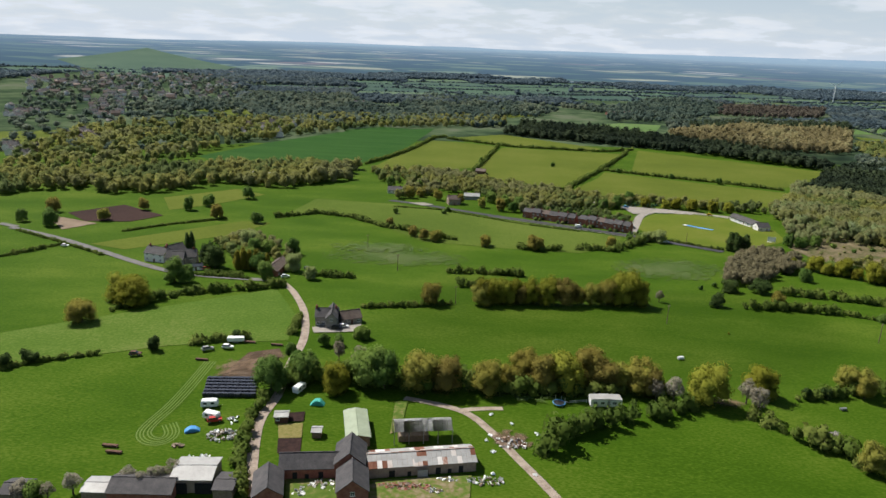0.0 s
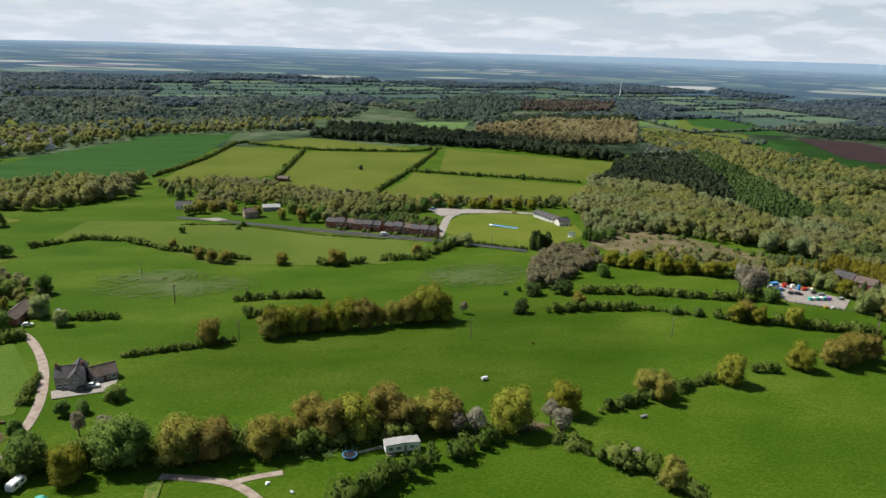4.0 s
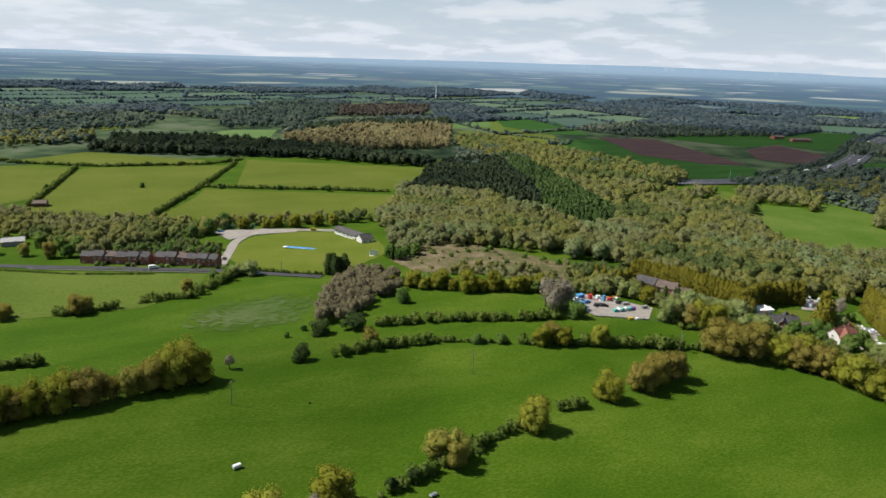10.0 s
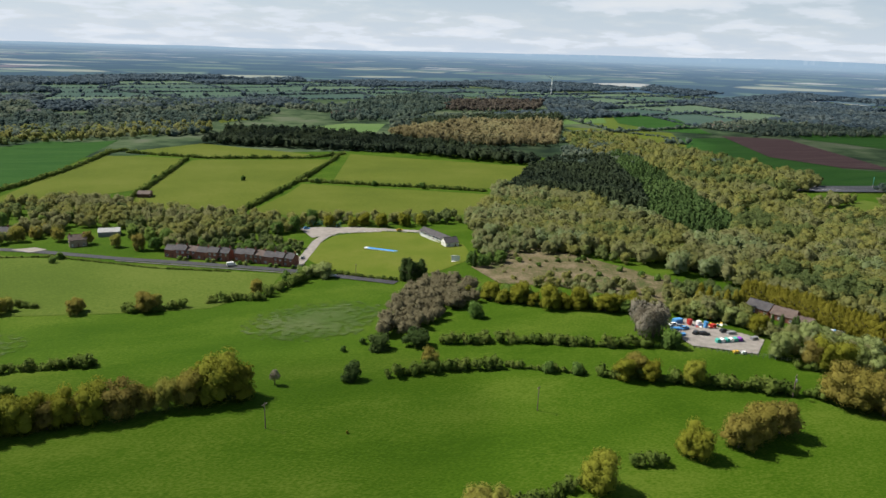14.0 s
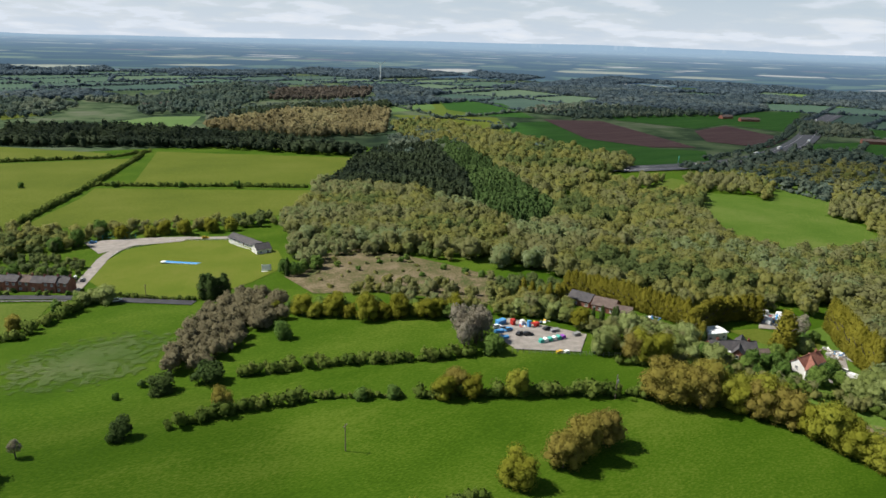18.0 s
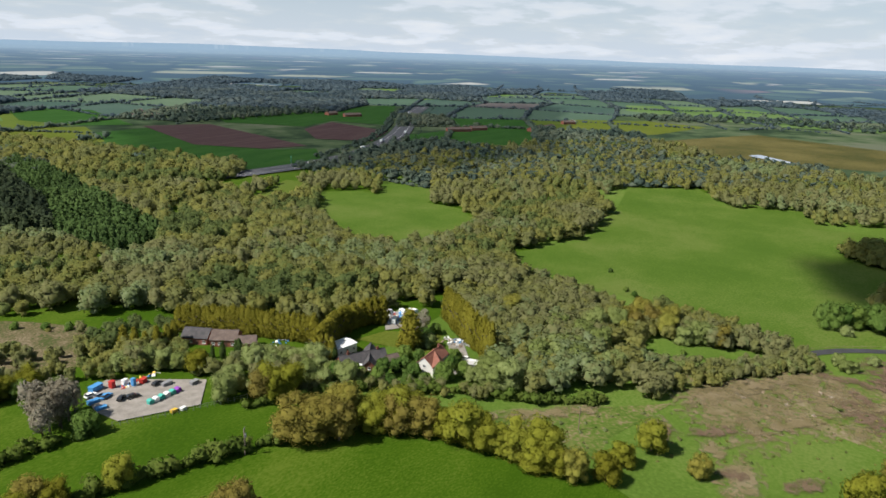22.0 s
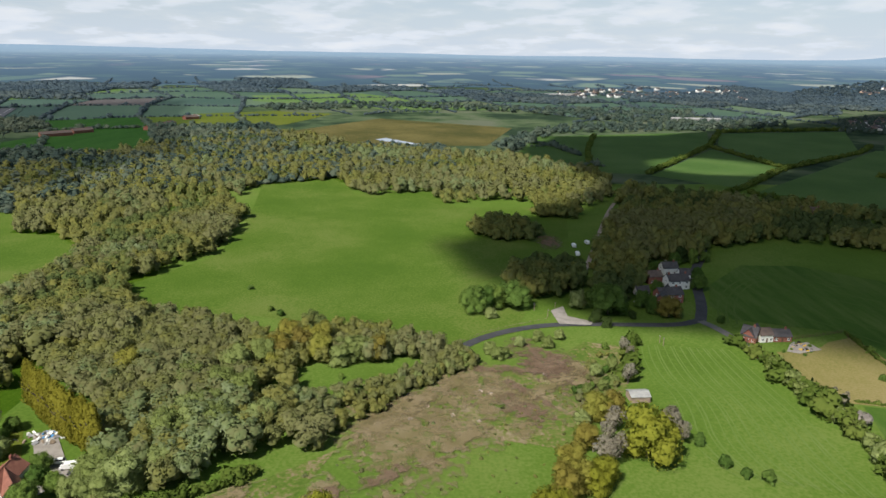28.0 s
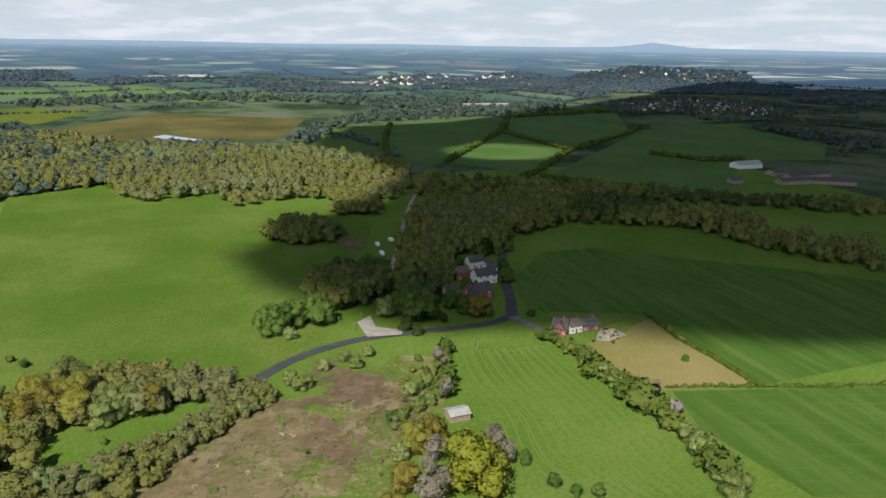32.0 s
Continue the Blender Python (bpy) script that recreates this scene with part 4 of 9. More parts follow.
drape("field_ridge_b", [(2196, 603), (2355, 315), (1800, -99), (1781, 202), (1974, 551)], G_PALE, 0.3, 90, "pale green far field", category="field")
drape("field_east_a", [(1075, 14), (1293, -53), (1391, -360), (1204, -288), (940, -117), (949, -56), (1010, -12)], G_EAST, 0.3, 60, "dark green hedged field", category="field")
drape("field_east_b", [(932, -117), (1164, -276), (986, -291), (853, -183)], G_EAST, 0.3, 60, "green hedged field", category="field")
drape("field_east_c", [(1370, -373), (1431, -624), (1165, -487), (1004, -304), (1214, -306)], G_EAST, 0.3, 60, "dark green hedged field", category="field")
drape("field_east_d", [(833, -185), (1174, -518), (1159, -676), (857, -432), (718, -302), (763, -223)], G_EAST, 0.3, 60, "green sloping field", category="field")
drape("field_east_e", [(1228, -565), (1214, -734), (947, -644), (857, -550), (880, -443), (946, -383)], G_EAST, 0.4, 60, "green sloping field above a farm", category="field")
drape("wheat_field", [(565.4, -33.9), (602.4, -68.3), (600.5, -102.6), (577.8, -128.7), (523.8, -201.3), (499.1, -227.0), (422.7, -138.2), (419.4, -67.4), (465.5, -68.0), (495.7, -71.3), (503.4, -50.6), (513.4, -25.5), (532.4, -21.4)], G_WHEAT, 0.2, 30, "dark green cereal field with tramlines", category="field")
drape("crop_south", [(424.8, -36.0), (417.0, -69.2), (405.0, -117.6), (352.1, -55.8), (357.9, -35.5), (398.9, -28.7)], G_WHEAT, 0.2, 30, "striped green cereal field", category="field")
drape("dry_paddock", [(474.4, -27.7), (473.0, -42.8), (484.8, -56.9), (490.1, -70.1), (478.8, -72.1), (442.3, -70.3), (419.2, -69.8), (426.6, -32.9), (442.3, -26.5), (458.5, -26.7)], G_PADDOCK, 0.25, label="dry straw-coloured paddock beside a house", category="paddock")
drape("striped_meadow", [(486.7, 29.2), (479.7, -7.9), (427.0, -11.1), (364.7, -11.9), (380.1, 30.0), (403.8, 38.1), (420.9, 35.9), (431.8, 45.1)], G_BRIGHT, 0.2, label="bright green meadow with curving mower tracks", category="field")
drape("scrub_field", [(410.1, 145.6), (458.7, 107.0), (460.5, 78.3), (485.4, 54.8), (479.3, 34.7), (437.9, 48.3), (413.0, 69.5), (391.3, 80.2)], G_ROUGH, 0.15, label="rough scrubby grass with bare brown patches", category="field")
drape("scrub_field_near", [(338.9, 206.6), (362.9, 182.2), (388.8, 154.5), (347.7, 167.6), (332.4, 167.4), (332.3, 197.0)], G_ROUGH, 0.18, label="rough scrubby grass with bare brown patches", category="field")
drape("lawn", [(369.5, 280.6), (385.7, 276.4), (396.8, 254.6), (380.3, 246.0), (372.8, 250.7)], G_YELLOW, 0.2, 10, "mown garden lawn inside a conifer screen", category="lawn")
drape("water", [(1227, 198), (1247, 184), (1183, 134), (1175, 139), (1210, 187)], WATER, 0.8, 60, "pale grey pond in the marsh", category="water")

drape("rough_moor", [(225.5, 438.1), (248.1, 466.8), (281.6, 471.5), (298.3, 443.0), (311.9, 409.0), (319.8, 380.7), (291.0, 349.4), (275.0, 369.3), (254.3, 390.5), (227.9, 403.6)], G_TAN, 0.18, 14, "tan rough moorland beside the cricket ground", category="moor")
PATCHES = 0
for c, rx, ry, a, m, words in (
    ((129.6, 373.6), 34, 26, 10, F_PALE, "pale worn patch in the pasture"),
    ((-25.4, 377.3), 42, 22, 0, F_PALE, "pale worn patch in the pasture"),
    ((459.3, 74.3), 34, 15, 20, F_SOIL, "churned bare brown soil"),
    ((431.2, 94.9), 30, 16, 60, F_BROWN, "bare brown patch among scrub grass"),
    ((439.5, 110.4), 26, 14, 40, F_BROWN, "bare brown patch among scrub grass"),
    ((413.3, 126.4), 34, 14, 45, F_BROWN, "bare brown patch among scrub grass"),
    ((419.3, 91.3), 16, 8, 30, F_SOIL, "churned bare brown soil"),
    ((401.2, 137.5), 40, 22, 20, F_BROWN, "bare brown patch among scrub grass"),
    ((455.0, 74.8), 22, 12, 20, F_SOIL, "churned bare brown soil"),
    ((347.4, 127.8), 16, 8, 0, F_BROWN, "bare brown patch among scrub grass"),
    ((386.6, 127.1), 10, 5, 30, F_BROWN, "bare brown patch among scrub grass"),
    ((421.4, 104.4), 14, 6, 10, F_BROWN, "bare brown patch among scrub grass"),
    ((365.8, 155.0), 12, 5, 20, F_BROWN, "bare brown patch among scrub grass"),
    ((405.5, 93.6), 8, 5, 0, F_BROWN, "bare brown patch among scrub grass"),
    ((360.7, 136.8), 9, 5, 40, F_BROWN, "bare brown patch among scrub grass"),
    ((427.5, 119.7), 12, 6, 30, F_BROWN, "bare brown patch among scrub grass"),
    ((448.8, 100.2), 16, 6, 20, F_BROWN, "bare brown patch among scrub grass"),
    ((455.8, 62.3), 10, 5, 10, F_BROWN, "bare brown patch among scrub grass"),
    ((443.2, 65.7), 12, 5, 10, F_BROWN, "bare brown patch among scrub grass"),
    ((-63.4, 217.1), 14, 8, 40, F_SOIL, "churned farmyard mud"),
    ((-36.4, 398.1), 30, 14, 0, F_PALE, "pale worn patch in the pasture"),
    ((93.0, 202.9), 9, 4, 0, F_SOIL, "bare gateway soil"),
    ((32.2, 201.5), 16, 6, 0, F_PALE, "worn grass by the track"),
    ((659.5, 40.8), 22, 10, 0, F_SOIL, "dark bare soil at the wood edge"),
):
    PATCHES += 1
    soft_patch("worn_patch", c, rx, ry, a, m, words, 0.30 + 0.012 * PATCHES)
# bare strips along the ditch and tracks of machines in the scrub
for A, B, wide, m in (((334.5, 208.2), (367.0, 175.7), 4.5, F_BROWN), ((387.2, 152.3), (429.3, 128.0), 7.0, F_BROWN), ((424.2, 130.1), (456.3, 102.3), 6.0, F_BROWN),
                      ((454.9, 107.1), (452.0, 64.1), 5.0, F_SOIL), ((445.9, 96.2), (422.1, 81.6), 3.0, F_SOIL), ((383.1, 125.1), (412.0, 103.0), 4.0, F_BROWN),
                      ((366.8, 146.1), (382.0, 128.8), 4.0, F_SOIL), ((360.7, 159.6), (366.2, 147.9), 4.0, F_SOIL), ((409.2, 142.7), (438.3, 119.3), 7.0, F_BROWN),
                      ((420.8, 96.4), (455.8, 62.3), 4.0, F_BROWN), ((348.3, 115.1), (360.6, 104.8), 4.0, F_SOIL), ((345.5, 134.1), (349.4, 126.2), 3.5, F_SOIL)):
    PATCHES += 1
    soft_patch("worn_patch", ((A[0] + B[0]) / 2, (A[1] + B[1]) / 2), 0.62 * math.hypot(B[0] - A[0], B[1] - A[1]), wide, math.degrees(math.atan2(B[1] - A[1], B[0] - A[0])), m, "long bare brown strip in rough grass", 0.30 + 0.012 * PATCHES)

# roads and tracks
ribbon("farm_track", [(-42.5, 143.3), (-45.0, 154.8), (-47.9, 168.1), (-49.7, 180.3), (-47.7, 192.7), (-48.3, 206.7), (-49.5, 220.3), (-48.8, 236.1), (-51.0, 254.0), (-57.0, 278.4), (-69.1, 307.5), (-77.1, 318.5)], 3.1, TRACK, "pale dirt farm track", up=0.12, category="track")
ribbon("lane_west", [(-77.1, 318.5), (-95.6, 320.6), (-113.1, 323.1), (-135.3, 329.7), (-160.0, 346.9), (-188.9, 369.2), (-231.2, 399.9), (-272.0, 421.7)], 4.5, ROADGREY, "pale narrow lane past the hamlet", category="lane")
ribbon("village_lane", [(-269.5, 423.6), (-285.4, 431.6)], 4.5, ROADGREY, "pale narrow lane", up=0.35, category="lane")
ribbon("yard_track", [(33.6, 146), (28.8, 156.0), (24.9, 163.3), (18.2, 177.2), (12.7, 186.5), (6.7, 190.6), (-0.3, 193.2), (-8.2, 195.6)], 2.6, TRACK, "worn dirt track across the paddock", up=0.10, category="track")
ribbon("yard_track_top", [(22.4, 191.4), (15.4, 190.7), (8.3, 188.8)], 2.2, TRACK, "worn dirt track to the sheds", up=0.13, category="track")
ribbon("yard_track_spur", [(-7.1, 195.6), (-9.1, 189.2), (-9.8, 179.0)], 1.8, F_TRACK, "faint worn track to a barn", up=0.08, category="track")
ribbon("main_road", [(-44.1, 556.8), (-10.6, 541.9), (32.9, 514.7), (64.8, 498.2), (95.7, 480.4), (128.5, 460.5), (145.0, 445.5), (161.3, 433.2), (176.7, 420.2)], 6.0, ASPHALT, "grey tarmac road past the terrace", category="road")
ribbon("pavement", [(33.4, 509.2), (64.9, 491.7), (95.4, 474.1), (127.7, 454.5)], 1.4, ROADGREY, "narrow footway beside the road", up=0.38, category="pavement")
ribbon("club_drive", [(131.0, 467.4), (142.2, 498.6), (155.8, 537.7), (181.0, 555.7), (203.2, 545.7), (224.8, 534.0)], 6.0, GRAVEL, "pale gravel drive round the cricket ground", category="drive")
drape("club_car_park", [(144.9, 569.3), (181.7, 559.3), (204.2, 549.2), (197.7, 539.9), (170.6, 544.0), (149.8, 536.0)], GRAVEL, 0.4, label="pale gravel car park", category="car park")
drape("depot_yard", [(276.9, 327.3), (288.4, 330.9), (306.3, 301.3), (291.3, 288.7), (270.1, 301.8), (270.8, 313.4)], GRAVEL, 0.35, 12, "pale gravel depot yard", category="yard")
ribbon("country_road", [(471.6, 116.1), (490.4, 100.1), (501.1, 82.7), (507.0, 64.6), (507.4, 44.0), (506.4, 23.1), (506.1, 3.9), (512.4, -8.8)], 5.0, ASPHALT, "dark tarmac country road", category="road")
ribbon("hamlet_road", [(511.1, -8.2), (533.6, -17.9), (567.5, -27.3), (596.6, -37.6), (628.1, -56.5), (669.5, -65.6)], 5.5, ASPHALT, "dark tarmac road into the hamlet", up=0.34, category="road")
ribbon("house_lane", [(511.1, -8.2), (500.1, -13.3), (482.0, -17.2), (466.2, -18.4)], 4.5, ROADGREY, "grey lane beside the bungalow", up=0.38, category="lane")
drape("layby", [(525.8, 62.9), (532.3, 55.3), (517.9, 55.8), (510.2, 44.6), (505.6, 47.1), (507.5, 62.0)], GRAVEL, 0.45, 12, "pale concrete lay-by", category="lay-by")
ribbon("wood_track", [(591.2, 31.3), (621.1, 20.4), (738.2, -19.1), (786.2, -38.5)], 3.0, TRACK, "pale track through the wood", category="track")
MOTORWAY = [(640, 640), (700, 628), (760, 621), (835, 622), (905, 634), (955, 649), (1057, 684), (1190, 745), (1345, 830), (1478, 896), (1660, 972)]
ribbon("motorway", MOTORWAY, 34.0, WORN_ASPHALT, "six-lane motorway with white lines", up=1.2)
for k in (-8.0, 8.0):
    ribbon("lane_line", MOTORWAY, 0.3, WHITE_LINE, "white motorway lane line", up=1.5, category="marking", shift=k)
ribbon("town_road", [(-486, 1007), (-560, 1149), (-655, 1338)], 12.0, ROADGREY, "long straight town street", up=0.6)

# mower tracks and tramlines
G_TRAM = grass("worn_tramline", (0.062, 0.110, 0.020), (0.076, 0.126, 0.026), (0.094, 0.138, 0.036), 0.05)
G_SWATH = grass("pale_cut_swath", (0.092, 0.150, 0.030), (0.108, 0.164, 0.038), (0.128, 0.176, 0.052), 0.05)
SWATH_A = [(482.5, 29.6), (467.6, 33.3), (447.7, 35.1), (435.3, 32.2), (419.2, 33.9), (403.8, 38.1), (387.5, 37.1), (377.2, 31.5)]
SWATH_B = [(476.1, -11.5), (459.5, -12.2), (438.3, -12.9), (419.7, -13.5), (401.6, -12.9), (387.4, -12.5), (374.8, -12.1), (365.3, -11.5)]
for k in range(17):
    u = (k + 0.25 * (k % 3)) / 18
    line = [(xa + (xb - xa) * u, ya + (yb - ya) * u) for (xa, ya), (xb, yb) in zip(SWATH_A, SWATH_B)]
    ribbon("mower_swath", line, 0.45 + 0.2 * (k % 2), G_SWATH, "pale curving mower swath in a meadow", up=0.24, category="swath")
for k in range(3):
    ribbon("headland_mark", [(509.8, -17.3), (539.2, -27.6), (570.8, -49.5), (586.9, -75.8), (574.9, -107.2), (533.0, -154.2)], 0.9, G_TRAM, "pale headland mark in a cereal field", up=0.26, category="tramline", shift=-4.0 * k)
for k in range(2, 9):
    u = k / 8
    A, B = ((539.0, -28.1)), ((597.2, -81.1))
    C, D = ((421.7, -69.4)), ((490.7, -217.2))
    line = [(A[0] + (B[0] - A[0]) * u, A[1] + (B[1] - A[1]) * u), (C[0] + (D[0] - C[0]) * u, C[1] + (D[1] - C[1]) * u)]
    ribbon("tramline", line, 0.7, G_TRAM, "tractor tramline in a cereal field", up=0.24, category="tramline")
for k in range(10):
    u = k / 9
    A, B = ((418.9, -46.6)), ((358.3, -35.9))
    C, D = ((400.1, -111.9)), ((352.5, -56.3))
    ribbon("tramline", [(A[0] + (B[0] - A[0]) * u, A[1] + (B[1] - A[1]) * u), (C[0] + (D[0] - C[0]) * u, C[1] + (D[1] - C[1]) * u)], 0.5, G_TRAM, "tractor tramline in a cereal field", up=0.24, category="tramline")

# wheel marks looping over the pasture by the bales
for k in range(5):
    ribbon("wheel_mark", [(-77.2, 218.7), (-77.3, 199.0), (-78.2, 185.2), (-80.0, 176.5), (-80.3, 170.3), (-76.7, 166.4), (-72.4, 166.5), (-71.2, 170.6), (-74.6, 176.0)], 0.4, G_SWATH, "pale looping wheel mark in the pasture", up=0.05 + 0.01 * k, category="wheel mark", shift=(-1.8, 0.0, 1.1, -0.9, 2.0)[k])

# woods
W = "dense mixed broadleaf woodland in spring leaf"
PINES = [(332.2, 640.7), (405.7, 743.1), (479, 829), (548, 830), (456.3, 615.2), (407.6, 535.2), (396.9, 590.7)]
SPRUCES = [(550, 835), (592, 872), (578, 796), (517, 647), (473, 542), (440, 474), (402.8, 466.0), (408.8, 535), (458.3, 615)]
wood("pine_wood", PINES, 6.5, (13, 18), L_PINE, PINE_T, "dark plantation of tall pines", (0, 1), 2, (1.0, 1.45))
wood("spruce_wood", SPRUCES, 6.0, (11, 15), L_SPRUCE, PINE_T, "bright green plantation of young spruces", (0, 1), 3, (1.0, 1.45))
CLEARINGS += [PINES, SPRUCES]
wood("mixed_wood", [(255.2, 491.2), (266.6, 549.6), (319.7, 615.9), (381.9, 669.5), (350.1, 510.7), (369.6, 448.5), (424.1, 457.9), (485.9, 528.9), (584.5, 562.0), (574.4, 510.8), (526.7, 418.4), (545.2, 369.1), (630.0, 350.4), (618.7, 307.8), (637.9, 285.2), (566.9, 292.6), (514.0, 272.3), (465.0, 277.2), (446.3, 299.2), (389.4, 329.5), (354.9, 364.8), (339.6, 378.6), (330.3, 400.6), (311.0, 444.0), (279.2, 462.8)], 9.5, (8, 14), L_WOOD, WOOD_T, W, (0.1, 1.0), 1)
wood("hill_wood", [(629, 1086), (698, 1069), (710, 908), (706, 646), (638.9, 615.6), (536.3, 654.9), (476.6, 601.3), (561, 806), (558, 923)], 12, (9, 14), L_WOOD, MID_T, "grey-brown and green mixed wood on a slope", (0.1, 0.65), 4)
wood("larch_wood", [(357, 1135), (533, 1283), (708, 1244), (558, 978), (464, 984), (378, 1027)], 12, (12, 16), L_LARCH, FAR_T, "orange-brown plantation of larches", (0, 1), 5)
wood("pine_belt", [(86, 1046), (131, 1158), (204, 1155), (336, 1054), (462, 838), (446, 813), (307, 943), (239, 970), (158, 1008)], 10, (12, 16), L_PINE, FAR_T, "dark belt of pines along the meadow edge", (0, 1), 6)
wood("far_pines", [(426, 1283), (572, 1388), (787, 1393), (706, 1263), (555, 1283), (425, 1179)], 13, (11, 14), L_PINE, FAR_T, "far plantation of dark conifers", (0.3, 1.0), 7)
wood("terrace_wood", [(-63.9, 642.3), (-74.9, 690.1), (-31.2, 711.6), (27.5, 671.2), (61.9, 642.6), (106.5, 612.0), (153.5, 586.3), (280.7, 567.1), (269.0, 549.1), (183.3, 566.6), (151.3, 571.4), (118.0, 553.2), (63.5, 558.8), (51.5, 596.1), (11.0, 633.0)], 9.5, (6, 10), L_WOOD, WOOD_T, "scrubby mixed trees behind the terrace", (0.1, 0.8), 8)
wood("field_edge_wood", [(286.3, 581.3), (343.7, 668.0), (389.8, 690.8), (406.1, 611.8), (368.0, 515.1), (334.1, 468.5), (278.9, 465.9), (256.0, 505.3), (261.4, 541.1)], 9.5, (9, 14), L_WOOD, WOOD_T, W, (0.2, 0.9), 9)
wood("valley_wood", [(467.2, 426.7), (579.6, 531.3), (623.6, 487.7), (555.3, 429.9), (563.7, 388.7), (638.1, 352.4), (686.3, 335.8), (766.4, 297.2), (734.4, 265.9), (631.3, 259.3), (556.5, 292.3), (502.6, 255.9), (467.7, 250.1), (456.8, 280.0), (429.9, 304.4), (417.6, 323.6), (393.7, 358.1)], 9.5, (9, 14), L_WOOD, WOOD_T, "dense mixed woodland round an open field", (0.15, 0.85), 10)
wood("back_wood", [(727.8, 425.9), (820, 436), (961, 387), (988, 310), (1135, 231), (1076, 81), (1049, 16), (917, -67), (785.8, -35.8), (760.3, 9.0), (794.5, 54.3), (784.5, 112.5), (834.1, 122.3), (816.2, 184.8), (896, 213), (873, 284), (775.5, 294.4), (698.2, 340.5)], 12, (8, 13), L_WOOD, MID_T, "pale spring woodland beyond the meadow", (0.3, 1.0), 11)
wood("ridge_wood", [(860, 575), (943, 537), (1188, 460), (1276, 337), (1185, 236), (1020, 317), (979, 392), (842, 447), (744.9, 434.8), (765, 515)], 14, (9, 13), L_WOOD, FAR_T, "mixed woodland on a low ridge", (0.1, 0.8), 12)
wood("willow_carr", [(456.8, 280.0), (495.0, 248.4), (505.8, 224.1), (484.6, 198.0), (466.2, 183.2), (432.7, 176.9), (412.4, 166.4), (410.7, 155.2), (386.3, 162.1), (383.2, 171.5), (395.0, 186.6), (363.9, 197.7), (371.0, 222.4), (401.7, 231.2)], 9.4, (7, 11), L_WOOD, WOOD_T, "damp valley wood of pale willows and alders", (0.45, 1.0), 13, (1.05, 1.45))
wood("alder_belt", [(458.1, 184.3), (489.9, 187.7), (511.2, 179.6), (484.3, 131.9), (469.0, 109.0), (452.1, 116.6), (462.9, 136.3), (462.9, 156.5), (452.3, 175.5)], 7.0, (5, 9), L_WOOD, WOOD_T, "belt of alders and birches along a meadow", (0.2, 0.8), 14)
wood("ditch_scrub", [(405.0, 156.6), (443.1, 135.4), (470.4, 111.4), (463.6, 104.3), (435.5, 130.4), (402.1, 149.9), (383.3, 161.6)], 6.0, (4, 7), L_WOOD, WOOD_T, "scrub willows along a ditch", (0.4, 1.0), 24)
wood("hamlet_wood", [(538.6, 37.9), (637.0, 12.0), (710.7, -17.2), (767.0, -47.6), (755.9, -110.9), (701.0, -135.0), (655.1, -111.1), (640.3, -61.8), (616.0, -53.3), (619.8, -41.4), (606.5, -25.1), (610.6, -12.1), (550.8, 9.6), (526.3, 23.5)], 9.0, (9, 16), L_WOOD, WOOD_T, "tall mixed trees round the hamlet", (0.0, 0.7), 15, (0.75, 1.1))
wood("lay_by_wood", [(560.2, 80.9), (589.2, 72.6), (599.9, 58.5), (595.1, 33.6), (560.4, 40.0), (547.5, 53.5), (540.3, 68.8)], 7.5, (10, 15), L_WOOD, WOOD_T, "tall dark trees behind the lay-by", (0.0, 0.6), 51, (0.75, 1.1))
wood("ditch_belt", [(419.1, 187.0), (424.7, 174.7), (428.2, 162.4), (435.6, 147.8), (450.4, 131.6), (468.7, 114.3), (468.7, 106.2), (462.0, 102.8), (447.5, 117.2), (429.0, 134.5), (416.8, 149.1), (409.8, 163.7)], 5.5, (3.5, 6.5), L_WOOD, WOOD_T, "pale willows and thorns along a ditch", (0.3, 1.0), 52, (1.0, 1.4))
wood("meadow_belt", [(473.5, 201.5), (485.8, 190.9), (484.5, 174.4), (476.6, 153.1), (474.9, 135.8), (475.8, 122.0), (471.2, 121.1), (462.5, 135.5), (458.6, 151.5), (464.9, 167.8), (464.4, 176.3), (444.4, 178.8), (429.8, 184.3), (431.5, 190.3)], 7.0, (6, 9.5), L_WOOD, WOOD_T, "belt of budding trees along a meadow", (0.15, 0.85), 53, (0.9, 1.3))
wood("brook_wood", [(636.9, -72.5), (666.9, -99.3), (625.6, -183.4), (540.8, -218.2), (510.3, -240.0), (526.6, -258.9), (561.6, -238.9), (647.5, -223.9), (737.8, -154.1), (796, -128), (843, -68), (774.7, -37.7)], 10.5, (8, 15), L_WOOD, MID_T, "dark tree belt along a brook", (0.0, 0.75), 16, (0.75, 1.1))
wood("farm_belt", [(737.8, -154.1), (693.5, -232.4), (614.9, -361.5), (638, -388), (691.1, -285.6), (749, -215), (787, -157)], 12, (8, 12), L_WOOD, MID_T, "tree belt below the farm", (0.0, 0.5), 17)
wood("copse", [(689.8, 93.4), (715.6, 78.4), (708.6, 55.7), (679.8, 42.4), (658.2, 53.8), (664.8, 83.3)], 7.0, (8, 11), L_WOOD, MID_T, "rounded copse in the meadow", (0.0, 0.4), 18)
wood("copse_top", [(734.8, 41.5), (760.0, 24.1), (748.6, 0.9), (720.9, 9.0)], 7.0, (8, 11), L_WOOD, MID_T, "small copse at the meadow edge", (0.1, 0.4), 19)
wood("west_wood", [(-341.8, 521.3), (-305.5, 551.5), (-249.0, 538.4), (-220.1, 568.9), (-192.6, 601.7), (-139.2, 586.6), (-89.3, 646.1), (-86.1, 704.8), (-157.6, 714.6), (-216.7, 678.4), (-294.6, 652.4), (-344.6, 624.9), (-391, 600)], 11, (9, 13), L_WOOD, MID_T, "broad belt of mixed woodland", (0.1, 0.8), 20)
